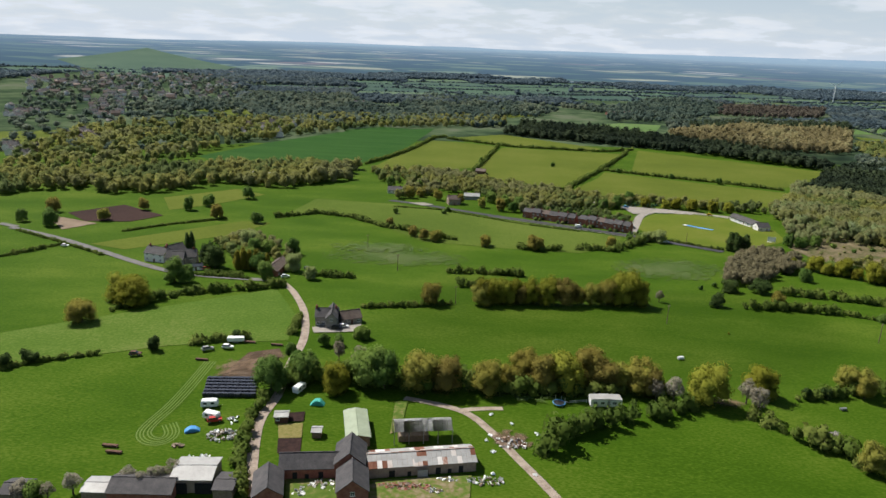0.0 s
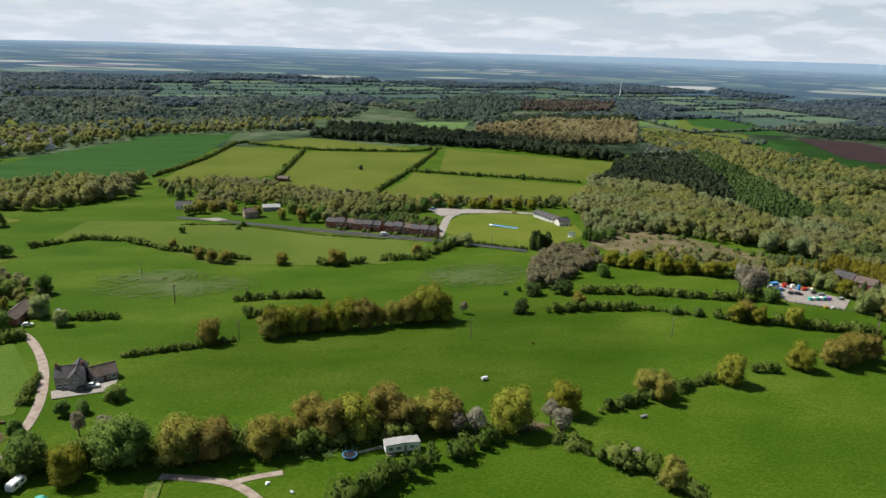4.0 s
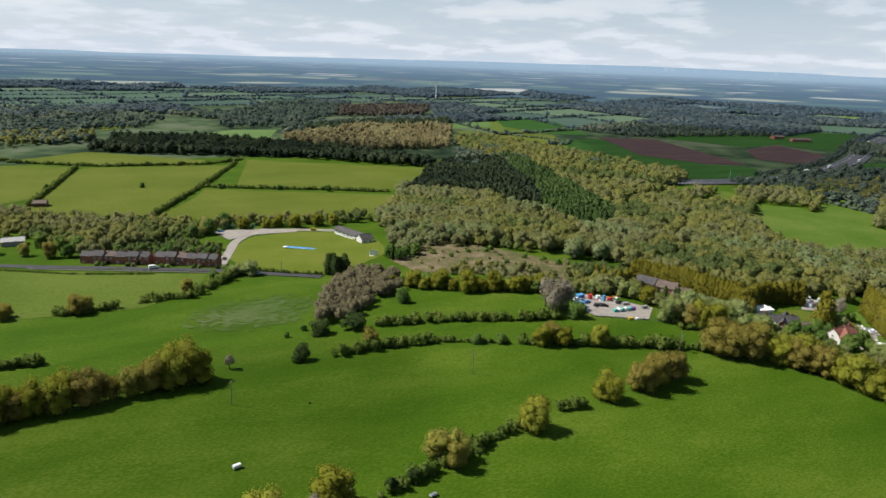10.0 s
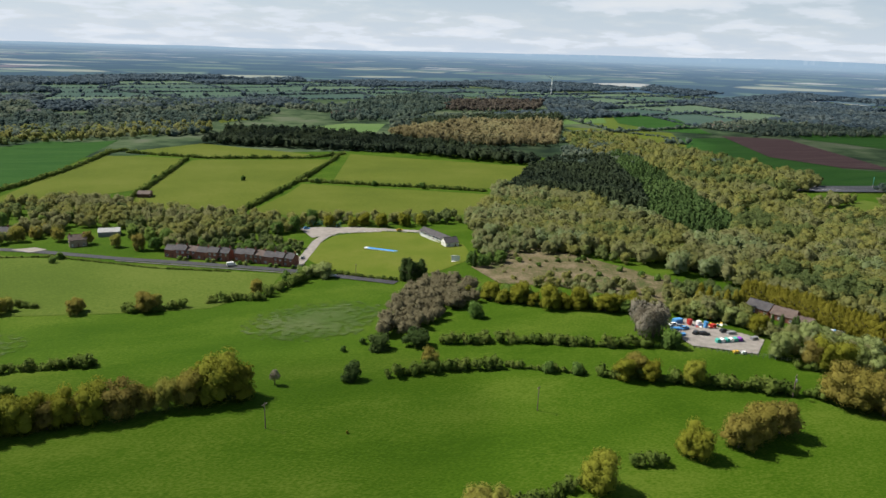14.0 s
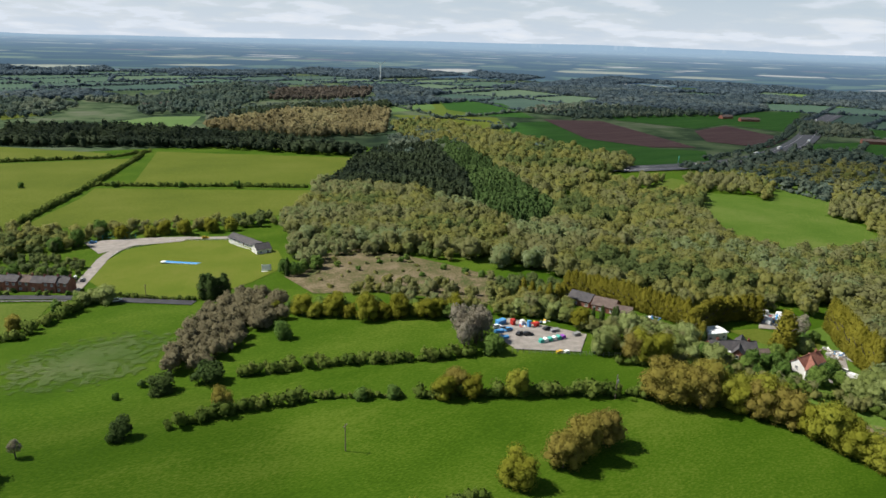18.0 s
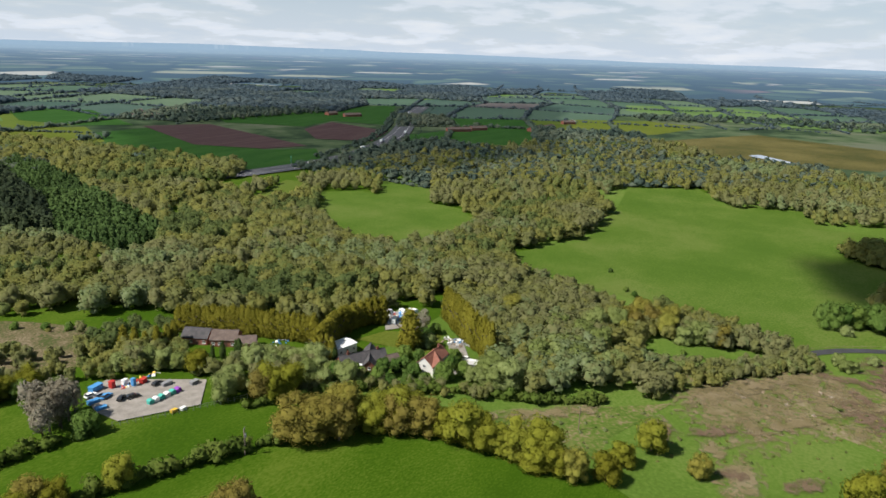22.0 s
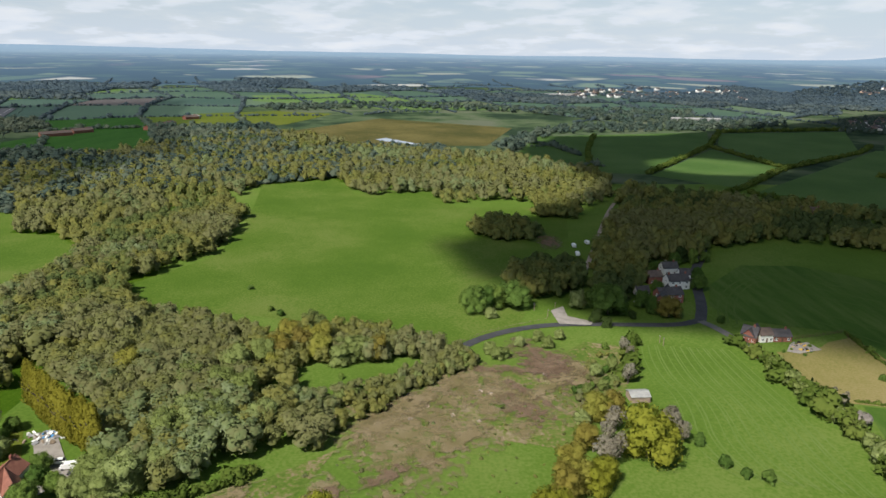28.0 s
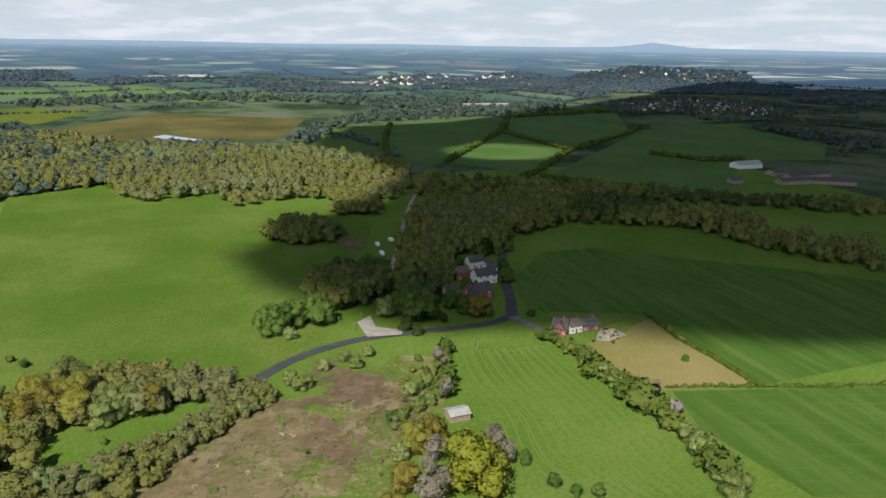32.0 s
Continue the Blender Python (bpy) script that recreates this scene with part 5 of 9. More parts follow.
wood("lane_wood", [(-39.7, 558.2), (-29.5, 625.1), (6.5, 662.3), (59.6, 644.3), (97.3, 610.4), (133.7, 591.2), (144.2, 552.6), (97.3, 545.2), (58.9, 521.5), (35.7, 586.0), (6.6, 600.5)], 10, (6, 9), L_WOOD, WOOD_T, "scrubby trees round the cottages", (0.1, 0.8), 21)
wood("grey_thicket", [(148.3, 344.6), (157.4, 365.0), (173.0, 396.7), (192.8, 411.7), (212.0, 403.6), (204.6, 377.1), (187.0, 368.7), (164.1, 339.8)], 6.0, (6, 9), L_BARE, WOOD_T, "grey-brown thicket still bare of leaf", (0, 1), 22, (0.9, 1.2))
wood("town_wood", [(-407, 625), (-294.9, 665.5), (-267.8, 711.1), (-276, 768), (-215, 909), (-129, 1047), (98, 1154), (86, 1263), (-186, 1189), (-329, 1094), (-455, 948), (-478, 849), (-424, 653)], 17, (9, 14), L_WOOD, FAR_T, "belt of trees at the town edge", (0.1, 0.7), 23)
wood("garden_wood", [(295.1, 348.0), (312.3, 371.2), (331.5, 368.7), (340.7, 349.3), (313.7, 321.6), (299.6, 329.6)], 7.5, (6, 9), L_WOOD, WOOD_T, "mixed garden trees behind the depot", (0.1, 0.9), 31)
wood("garden_wood_mid", [(301.3, 295.4), (313.6, 305.5), (331.0, 295.9), (341.5, 277.0), (333.7, 268.1), (319.3, 270.5), (301.6, 283.8)], 7.5, (6, 9), L_WOOD, WOOD_T, "mixed garden trees beside the depot", (0.4, 1.0), 32)
wood("screen_wood", [(408.4, 236.0), (442.4, 265.3), (453.1, 283.4), (506.2, 265.6), (500.1, 216.0), (379.1, 176.9), (368.9, 197.1), (372.4, 218.5)], 9.4, (7, 11), L_WOOD, WOOD_T, "pale willows behind a cypress screen", (0.62, 1.0), 33, (1.05, 1.45))
wood("moor_scrub", [(242.2, 395.8), (257.2, 404.0), (279.8, 390.7), (294.3, 373.8), (315.5, 380.2), (286.7, 340.7), (271.3, 339.6), (254.4, 366.2)], 9.0, (4, 7), L_WOOD, WOOD_T, "scrub trees at the edge of rough moor", (0.2, 0.9), 34)
wood("glade_wood", [(424.1, 457.9), (509.3, 548.5), (600.6, 577.9), (537.5, 675.2), (473.1, 556.9), (437.9, 479.8)], 10, (9, 13), L_WOOD, MID_T, "mixed spring wood below the plantation", (0.2, 0.8), 35)
wood("lower_wood", [(248.0, 497.5), (262.1, 509.2), (289.8, 456.8), (311.0, 444.0), (328.4, 398.0), (292.4, 448.7), (264.1, 458.3), (237.6, 444.7), (234.7, 459.9)], 8.5, (6, 9), L_WOOD, WOOD_T, "scrub wood beside the pavilion", (0.2, 0.9), 36)
wood("screen_back_wood", [(341.9, 348.5), (371.5, 314.4), (357.3, 292.7), (373.1, 295.5), (407.5, 291.0), (397.8, 284.5), (397.4, 272.1), (410.9, 277.5), (441.1, 279.9), (466.3, 294.2), (395.6, 334.7), (359.0, 369.4)], 9.0, (7, 11), L_WOOD, WOOD_T, "mixed wood behind a cypress screen", (0.2, 0.9), 37)
wood("house_garden_wood", [(313.0, 265.2), (325.7, 273.0), (333.4, 265.0), (344.4, 241.5), (345.8, 232.8), (354.5, 213.0), (348.0, 211.9), (335.3, 235.8), (324.0, 252.6)], 6.0, (3.5, 6), L_WOOD, WOOD_T, "shrubs and small trees along house gardens", (0.2, 0.9), 38)
wood("house_back_wood", [(330.4, 298.6), (344.1, 279.1), (343.2, 272.5), (329.1, 272.9), (320.3, 283.1), (321.1, 293.2)], 7.0, (5, 8), L_WOOD, WOOD_T, "garden trees beside a brick house", (0.5, 1.0), 39)
wood("yard_side_wood", [(284.6, 333.8), (288.8, 343.6), (307.4, 339.2), (320.0, 315.7), (309.3, 304.5), (298.9, 313.9), (295.3, 324.3)], 6.5, (5, 8), L_WOOD, WOOD_T, "trees along the back of the depot", (0.3, 0.9), 41)
wood("hamlet_garden_wood", [(-118, 366), (-134, 393.3), (-123.9, 425), (-104, 405), (-82, 372), (-88, 352), (-104, 352)], 8.0, (3.5, 7), L_WOOD, WOOD_T, "garden trees and shrubs of a hamlet", (0.1, 0.8), 42)
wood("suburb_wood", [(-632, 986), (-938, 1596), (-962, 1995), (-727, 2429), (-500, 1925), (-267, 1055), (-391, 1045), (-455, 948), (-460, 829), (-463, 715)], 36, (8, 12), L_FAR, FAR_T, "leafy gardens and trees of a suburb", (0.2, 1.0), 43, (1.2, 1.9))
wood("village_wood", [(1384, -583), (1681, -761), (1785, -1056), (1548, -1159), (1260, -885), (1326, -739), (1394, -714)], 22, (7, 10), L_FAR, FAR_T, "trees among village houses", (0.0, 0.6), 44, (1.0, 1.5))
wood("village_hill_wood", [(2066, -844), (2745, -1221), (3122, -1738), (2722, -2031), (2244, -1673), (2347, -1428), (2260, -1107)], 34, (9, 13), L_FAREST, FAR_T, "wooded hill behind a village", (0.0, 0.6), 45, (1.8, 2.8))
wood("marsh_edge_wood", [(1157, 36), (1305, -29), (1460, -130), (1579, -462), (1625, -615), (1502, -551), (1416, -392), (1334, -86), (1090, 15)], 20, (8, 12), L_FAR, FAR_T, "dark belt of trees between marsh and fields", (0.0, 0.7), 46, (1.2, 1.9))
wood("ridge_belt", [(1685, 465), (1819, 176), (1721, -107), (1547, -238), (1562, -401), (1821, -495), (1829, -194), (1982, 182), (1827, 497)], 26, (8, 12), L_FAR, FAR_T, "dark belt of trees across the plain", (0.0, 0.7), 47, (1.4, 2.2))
wood("scrub_tufts", [(408.0, 138.3), (455.2, 107.3), (458.2, 78.7), (480.1, 56.1), (474.8, 38.6), (438.4, 50.2), (413.0, 69.5), (391.3, 80.2)], 7.0, (0.5, 1.3), L_WOOD, BUSH_T, "scattered rushes and small scrub tufts", (0.2, 0.9), 48, (0.8, 1.4), "scrub")
wood("scrub_tufts_low", [(332.3, 197.0), (359.4, 181.2), (386.6, 154.2), (422.1, 119.2), (443.8, 63.4), (403.4, 71.1), (363.6, 94.7), (342.6, 143.5)], 9.0, (0.5, 1.3), L_WOOD, BUSH_T, "scattered rushes and small scrub tufts", (0.2, 0.9), 49, (0.8, 1.4), "scrub")
wood("field_bushes", [(428.1, 71.2), (451.4, 63.4), (477.4, 47.4), (479.3, 34.7), (437.9, 48.3), (420.4, 57.9), (412.0, 66.1)], 8.0, (2.0, 3.6), L_WOOD, WOOD_T, "thorn and willow bushes in rough scrub", (0.4, 1.0), 50, (1.0, 1.4), "scrub")
wood("pale_copse", [(352, 512), (372, 478), (398, 466), (414, 490), (412, 540), (405, 575), (388, 575), (368, 530)], 8.0, (6, 9), L_WOOD, WOOD_T, "pale willow copse below a plantation", (0.5, 1.0), 59)
wood("motorway_wood", [(560, 540), (640, 575), (687, 560), (740, 562), (772, 560), (830, 570), (880, 560), (880, 520), (790, 425), (735, 352), (655, 338), (640, 350), (655, 420), (600, 490)], 11, (7, 11), L_WOOD, MID_T, "broken woodland between glades and the motorway", (0.1, 0.8), 54)
wood("hanger_wood", [(290, 1317), (363, 1587), (537, 1900), (672, 2030), (700, 1830), (590, 1560), (503, 1437), (386, 1319)], 18, (10, 15), L_FAR, FAR_T, "dark broadleaf wood on a far slope", (0.0, 0.6), 55, (0.9, 1.4))
wood("brown_wood", [(582, 1560), (690, 1820), (960, 1830), (816, 1560), (640, 1520)], 18, (10, 14), L_BROWN_FAR, FAR_T, "purple-brown wood still bare on a far slope", (0.0, 1.0), 56, (0.9, 1.4))
wood("park_wood", [(-100, 1373), (-96, 1676), (47, 1779), (176, 1568), (236, 1507), (161, 1314), (68, 1311)], 19, (9, 14), L_FAR, FAR_T, "parkland woods round a white manor", (0.1, 0.9), 57, (0.9, 1.5))
for side in (-24.0, 24.0):
    pts = resample(rounded(MOTORWAY[3:]), 7.0)
    rng = np.random.default_rng(int(side) + 60)
    rows = []
    for (xa, ya), (xb, yb) in zip(pts, pts[1:]):
        a = math.atan2(yb - ya, xb - xa)
        for k in range(2 if side > 0 else 1):
            off = side + (rng.uniform(0, 14) if side > 0 else -rng.uniform(3, 9))
            rows.append((xa - math.sin(a) * off, ya + math.cos(a) * off, rng.uniform(3.5, 7.5) if side > 0 else rng.uniform(1.0, 2.2), rng.uniform(1.0, 1.6), rng.uniform(0.0, 0.5)))
    joined("motorway_scrub", rows, FAR_T, L_FAR, "dark scrub on the motorway embankment")

wood("terrace_garden_wood", [(58, 526), (64, 556), (96, 552), (120, 545), (142, 520), (138, 488), (124, 490), (100, 506)], 7.0, (3.0, 6.5), L_WOOD, WOOD_T, "garden trees and shrubs behind a terrace", (0.05, 0.7), 58)
# hedges
for line, hh, ww, words in (
    ([(143.7, 305.4), (162.2, 305.5), (187.9, 301.2)], 3.4, 1.0, "tall uneven thorn hedge between pastures"),
    ([(190.0, 300.6), (199.2, 295.3), (212.5, 289.2)], 1.8, 0.9, "thin hedge between pastures"),
    ([(217.4, 285.3), (230.6, 279.6), (254.3, 268.3), (275.6, 257.9), (289.4, 250.9), (303.1, 244.1)], 3.4, 1.0, "tall uneven thorn hedge between pastures"),
    ([(173.2, 330.1), (194.2, 326.1), (216.1, 318.0), (233.1, 311.0), (251.5, 306.0)], 3.2, 1.0, "dense dark thorn hedge"),
    ([(5.5, 346.3), (19.5, 347.7), (44.2, 346.2)], 2.8, 1.0, "dark thorn hedge in open pasture"),
    ([(11.3, 321.8), (20.7, 323.6)], 3.0, 1.0, "dark thorn hedge in open pasture"),
    ([(-31.3, 281.2), (-8.2, 285.8), (6.7, 290.4)], 1.8, 1.0, "low clipped hedge along a pasture"),
    ([(-135.2, 269.5), (-126.0, 281.2), (-115.5, 292.6), (-94.9, 300.3), (-73.5, 309.0)], 3.0, 1.0, "dark thick hedge beside a meadow"),
    ([(-145.2, 210.0), (-137.2, 216.0), (-119.2, 223.1)], 1.6, 1.0, "low dark hedge across the pasture"),
    ([(-88.3, 234.7), (-70.0, 240.3)], 2.6, 1.0, "dark hedge beside parked trailers"),
    ([(-117.2, 476.8), (-92.8, 495.8), (-66.6, 486.8), (-39.6, 459.4), (-15.8, 446.1), (6.8, 428.3)], 2.6, 1.0, "dark hedge along a pasture strip"),
    ([(-236.0, 353.5), (-227.6, 364.9), (-219.3, 381.2)], 1.8, 1.0, "clipped hedge beside the lane"),
    ([(-264.2, 414.7), (-225.9, 390.3), (-184.7, 360.6)], 1.3, 0.9, "low hedge along the lane"),
    ([(-199.0, 418.9), (-179.6, 441.8), (-149.6, 465.0)], 1.4, 0.9, "thin hedge between small meadows"),
    ([(-122.3, 325.5), (-96.8, 324.7)], 1.8, 0.9, "clipped garden hedge beside a lane"),
    ([(-43.9, 143.3), (-47.9, 154.7), (-50.2, 165.1), (-52.0, 177.0), (-51.2, 192.5)], 2.6, 1.0, "scrubby hedge along the farm track"),
    ([(-54.5, 247.4), (-56.5, 267.2)], 2.6, 1.0, "scrubby hedge along the farm track"),
    ([(-65.8, 330.5), (-44.2, 329.0)], 2.4, 1.0, "dark hedge beside the lane"),
    ([(84.6, 414.4), (97.8, 415.3), (108.4, 412.0)], 3.0, 1.0, "bushy hedge with pale blossom"),
    ([(49.4, 410.9), (59.3, 408.0), (71.7, 410.7)], 3.4, 1.0, "bushy hedge below the pasture strip"),
    ([(-38.4, 532.3), (-2.1, 527.5), (56.0, 486.5), (95.1, 468.0)], 1.0, 0.9, "low clipped roadside hedge"),
    ([(146.3, 452.5), (162.0, 436.6), (177.8, 424.5)], 1.6, 0.9, "clipped hedge beside the cricket ground"),
    ([(66, 916), (39.6, 771.0), (25.2, 701.6)], 3.0, 1.0, "uneven hedge between two meadows"),
    ([(-85.8, 737.5), (-62.9, 795.1), (-40, 870), (-19, 973), (-2, 990)], 3.0, 1.0, "uneven hedge between two meadows"),
    ([(235, 911), (183.7, 789.6), (140.3, 697.3), (107.3, 626.3)], 3.0, 1.0, "uneven hedge between two meadows"),
    ([(173.5, 758.1), (223.3, 729.9), (277.5, 703.4), (328.0, 671.3)], 2.6, 1.0, "uneven hedge between two meadows"),
    ([(-1, 971), (87, 918), (201, 906), (247, 934)], 3.0, 1.0, "uneven hedge between two meadows"),
    ([(482.5, -12.6), (472.5, -16.2), (446.9, -17.7), (421.1, -18.9), (400.0, -20.2), (383.2, -18.4), (368.6, -14.7)], 5.6, 1.15, "tall ragged hedge between field and paddock"),
    ([(427.7, -35.7), (423.6, -52.8), (418.8, -69.5), (412.1, -92.6), (406.1, -118.9)], 1.3, 0.9, "low hedge at the field edge"),
    ([(493.5, -70.8), (465.5, -68.0), (442.3, -70.3), (419.6, -70.2)], 1.6, 0.9, "thin hedge along the paddock"),
    ([(482.0, 33.8), (461.8, 40.4), (444.3, 47.3)], 5.5, 1.0, "ragged hedge beside the mown meadow"),
    ([(940, -117), (1190, -283), (986, -291), (853, -183), (796, -128)], 4.0, 1.1, "dark hedge between two far fields"),
    ([(986, -291), (1145, -479), (1210, -531)], 4.0, 1.1, "dark hedge between two far fields"),
    ([(1190, -283), (1388, -380), (1452, -637)], 4.5, 1.1, "dark hedge between two far fields"),
    ([(939, -371), (879, -404), (879, -450)], 4.0, 1.1, "dark hedge between two far fields"),
    ([(949, -56), (1129, -93), (1307, -144)], 4.0, 1.1, "dark hedge between two far fields"),
    ([(826, -176), (774, -201)], 4.0, 1.1, "dark hedge between two far fields"),
    ([(338.9, 238.0), (350.9, 217.6), (358.0, 196.4), (372.8, 176.3)], 3.0, 1.1, "tall scrubby hedge below the gardens"),
    ([(298.4, 274.7), (314.9, 264.1), (330.0, 251.8)], 2.6, 1.1, "tall hedge below the gardens"),
):
    hedge(line, hh, words, ww)

# the thicket round the paddock and the belt in front of the big pasture
hedge([(33.7, 168.2), (40.9, 176.3), (50.2, 182.0), (61.8, 188.2), (73.5, 193.1), (81.7, 196.6)], 5.5, "dark tall evergreen thicket", 0.8, (0.0, 0.35), 0.25)
hedge([(100.6, 194.7), (105.9, 186.9), (112.7, 179.9), (120.0, 174.9), (125.0, 164.7)], 4.2, "tangled scrub hedge with blossom", 0.9, (0.3, 1.0), 0.4)
hedge([(122.3, 209.1), (138.5, 213.7), (160.6, 221.9), (177.5, 226.4)], 3.0, "tangled thorn hedge between pastures", 0.9, (0.2, 0.8), 0.4)
hedge([(195.2, 230.3), (205.1, 229.8)], 3.0, "tangled thorn hedge between pastures", 0.9, (0.2, 0.6), 0.3)
hedge([(-46, 204), (-30, 206), (-12, 205), (4, 203.5), (14, 204)], 4.8, "dense leafy undergrowth of a tree belt", 1.0, (0.1, 0.6), 0.35)
hedge([(12.2, 203.4), (25.0, 201.5), (39.6, 202.3), (62.4, 205.8), (77.6, 206.9)], 4.2, "tall budding hedge in front of a pasture", 0.9, (0.4, 0.9), 0.3)

# single trees
trees("budding", [(-3.3, 201.9), (4.9, 201.8), (30.6, 213.0), (52.5, 212.1), (25.2, 204.7), (36.4, 206.0), (62.3, 209.1), (68.5, 207.8)], 9.5, 1.0, "in a belt beside a pasture", "trees of the paddock belt")
trees("budding", [(42.1, 206.6), (57.4, 208.5), (71.8, 206.1), (17.7, 201.9)], 8.0, 1.0, "in a belt beside a pasture", "trees of the paddock belt")
trees("oak", [(89.1, 202.4), (44.0, 206.8), (110.3, 211.1)], 10.5, 1.05, "in a belt beside a pasture", "trees of the paddock belt")
trees("bare", [(77.7, 201.0), (103.3, 196.8), (102.7, 204.2), (72.6, 202.3)], 7.5, 1.0, "in a belt beside a pasture", "trees of the paddock belt")
trees("green", [(-41.4, 205.0), (-15.2, 201.6), (-20.1, 204.5), (-50.9, 198.3)], 11.0, 0.95, "beside the farm track", "trees beside the farm track")
trees("oak", [(-30.0, 198.0)], 10.5, 1.0, "beside the farm track")
trees("bare", [(-32.9, 221.6), (-24.2, 215.2)], 8.5, 1.0, "beside the farm track")
trees("budding", [(149.2, 217.6), (144.6, 220.0)], 8.0, 1.0, "in a hedge between pastures")
trees("darkbush", [(125.5, 211.1), (132.7, 212.1)], 4.5, 1.0, "in a hedge between pastures")
trees("blossom", [(118.1, 180.5)], 5.0, 1.0, "in a tangled hedge")
trees("budding", [(122.7, 168.3)], 7.0, 1.0, "in a tangled hedge")
trees("oak", [(22.2, 294.3), (27.1, 295.8), (33.7, 297.0), (41.4, 297.5), (50.1, 297.8), (30.1, 295.7)], 9.5, 0.95, "in a long row between pastures", "row of trees between pastures")
trees("budding", [(37.7, 295.8), (46.1, 298.2), (57.4, 298.2), (64.1, 299.3), (70.9, 300.4), (77.9, 301.9), (19.7, 292.4)], 9.0, 1.0, "in a long row between pastures", "row of trees between pastures")
trees("oak", [(86.1, 303.3), (81.5, 303.2), (91.6, 303.6)], 11.5, 1.0, "in a long row between pastures", "row of trees between pastures")
trees("bare", [(104.6, 309.8)], 5.0, 1.0, "alone in a pasture")
trees("darkbush", [(131.0, 306.0)], 5.6, 1.0, "alone in a pasture")
trees("darkbush", [(146.8, 332.4), (162.0, 331.0)], 5.8, 1.35, "alone in a pasture")
trees("bush", [(132.9, 334.1), (141.8, 339.5)], 2.6, 1.0, "alone in a pasture")
trees("willow", [(139, 447), (134, 444), (143, 443)], 6.0, 1.2, "beside the cricket ground")
hedge([(111, 418), (117, 424), (125, 433), (131, 440)], 3.8, "bushy hedge below the cricket ground", 1.0)
trees("bush", [(200.5, 293.4), (210.4, 289.7)], 4.0, 1.0, "in a hedge between pastures")
trees("budding", [(160.1, 309.0), (230.0, 282.3)], 6.5, 1.0, "in a hedge between pastures")
trees("oak", [(224.3, 281.1), (233.2, 278.0), (247.1, 271.8)], 7.0, 1.0, "in a hedge between pastures")
trees("oak", [(121.8, 268.6)], 0.8, 1.0, "as a sapling in the grass")
trees("budding", [(146.6, 213.4), (-2.6, 290.2)], 8.0, 1.0, "in a hedge between pastures")
trees("oak", [(180.1, 223.4), (216.1, 231.1)], 8.0, 1.0, "in a hedge between pastures")
trees("budding", [(232.4, 231.7), (251.5, 235.6), (240.4, 233.3)], 10.5, 1.05, "in a clump between pastures", "clump between pastures")
trees("oak", [(213.0, 379.4), (235.0, 359.1), (248.2, 355.6), (263.2, 347.5), (224.4, 371.2), (269.9, 345.9)], 8.5, 1.0, "along the top of a small field", "trees along a small field")
trees("bush", [(196.6, 357.1), (261.0, 303.8)], 6.0, 1.0, "beside a small field")
trees("bare", [(251.0, 309.3), (259.1, 312.8), (267.9, 319.1)], 9.5, 0.8, "beside the depot")
trees("green", [(261.1, 303.9)], 6.5, 1.1, "beside the depot fence")
trees("oak", [(307.9, 273.4), (313.4, 271.1)], 9.0, 1.0, "beside the depot")
trees("willow", [(297.7, 284.5), (322.6, 270.4), (306.4, 288.5), (321.1, 293.2), (336.9, 276.3)], 8.0, 1.0, "beside the depot")
trees("budding", [(289.7, 248.0), (297.3, 237.4), (294.6, 242.4)], 11.0, 1.0, "in a tree line above a pasture", "tree line above the pasture")
trees("oak", [(307.4, 231.0), (313.1, 226.0), (316.3, 222.6)], 10.0, 1.0, "in a tree line above a pasture", "tree line above the pasture")
trees("oak", [(316.9, 207.5), (319.1, 202.9), (317.2, 198.2), (318.6, 193.4)], 8.0, 1.0, "in a tree line above a pasture", "tree line above the pasture")
trees("oak", [(316.5, 180.5), (317.9, 176.2)], 8.0, 1.1, "in a tree line above a pasture", "tree line above the pasture")
trees("budding", [(318.0, 216.2), (318.4, 188.0), (317.7, 169.9)], 7.0, 1.0, "in a tree line above a pasture", "tree line above the pasture")
trees("oak", [(322.6, 162.0), (334.7, 159.9), (348.6, 154.2)], 8.0, 1.1, "in a tree line above a pasture", "tree line above the pasture")
trees("budding", [(341.2, 138.6)], 6.0, 1.1, "in a tree line above a pasture")
trees("willow", [(359.8, 212.4), (364.3, 207.2), (361.0, 213.1), (372.9, 202.8), (368.0, 211.0)], 7.5, 1.15, "beside the gardens")
trees("oak", [(388.9, 56.3)], 16.0, 1.15, "beside a small barn")
trees("bare", [(404.4, 62.9), (402.1, 43.6), (396.2, 67.2)], 8.0, 1.0, "beside a small barn")
trees("budding", [(412.0, 66.1), (392.6, 75.0)], 8.0, 1.0, "beside a small barn")
trees("oak", [(350.8, 95.0)], 12.5, 1.1, "in rough scrub")
trees("budding", [(376.1, 83.9), (369.9, 82.1), (365.8, 87.1)], 9.0, 1.0, "in a clump beside a small barn", "clump beside a barn")
trees("oak", [(368.5, 77.7), (373.4, 74.3)], 9.0, 1.0, "in a clump beside a small barn", "clump beside a barn")
trees("bare", [(384.0, 68.8), (389.4, 65.0), (384.7, 71.2), (397.8, 41.9), (407.3, 42.6)], 8.0, 1.1, "in a clump beside a small barn", "clump beside a barn")
trees("budding", [(411.7, 64.7), (415.2, 60.1), (413.2, 67.3)], 8.0, 1.0, "in a clump beside a small barn", "clump beside a barn")
trees("willow", [(432.7, 65.5), (437.3, 58.4), (441.2, 53.3), (409.4, 72.8), (449.6, 58.4), (455.8, 50.1)], 4.5, 1.1, "in rough scrub", "scrub willows")
trees("bare", [(442.9, 47.1), (464.2, 40.4), (473.3, 40.4)], 7.0, 1.0, "beside the mown meadow")
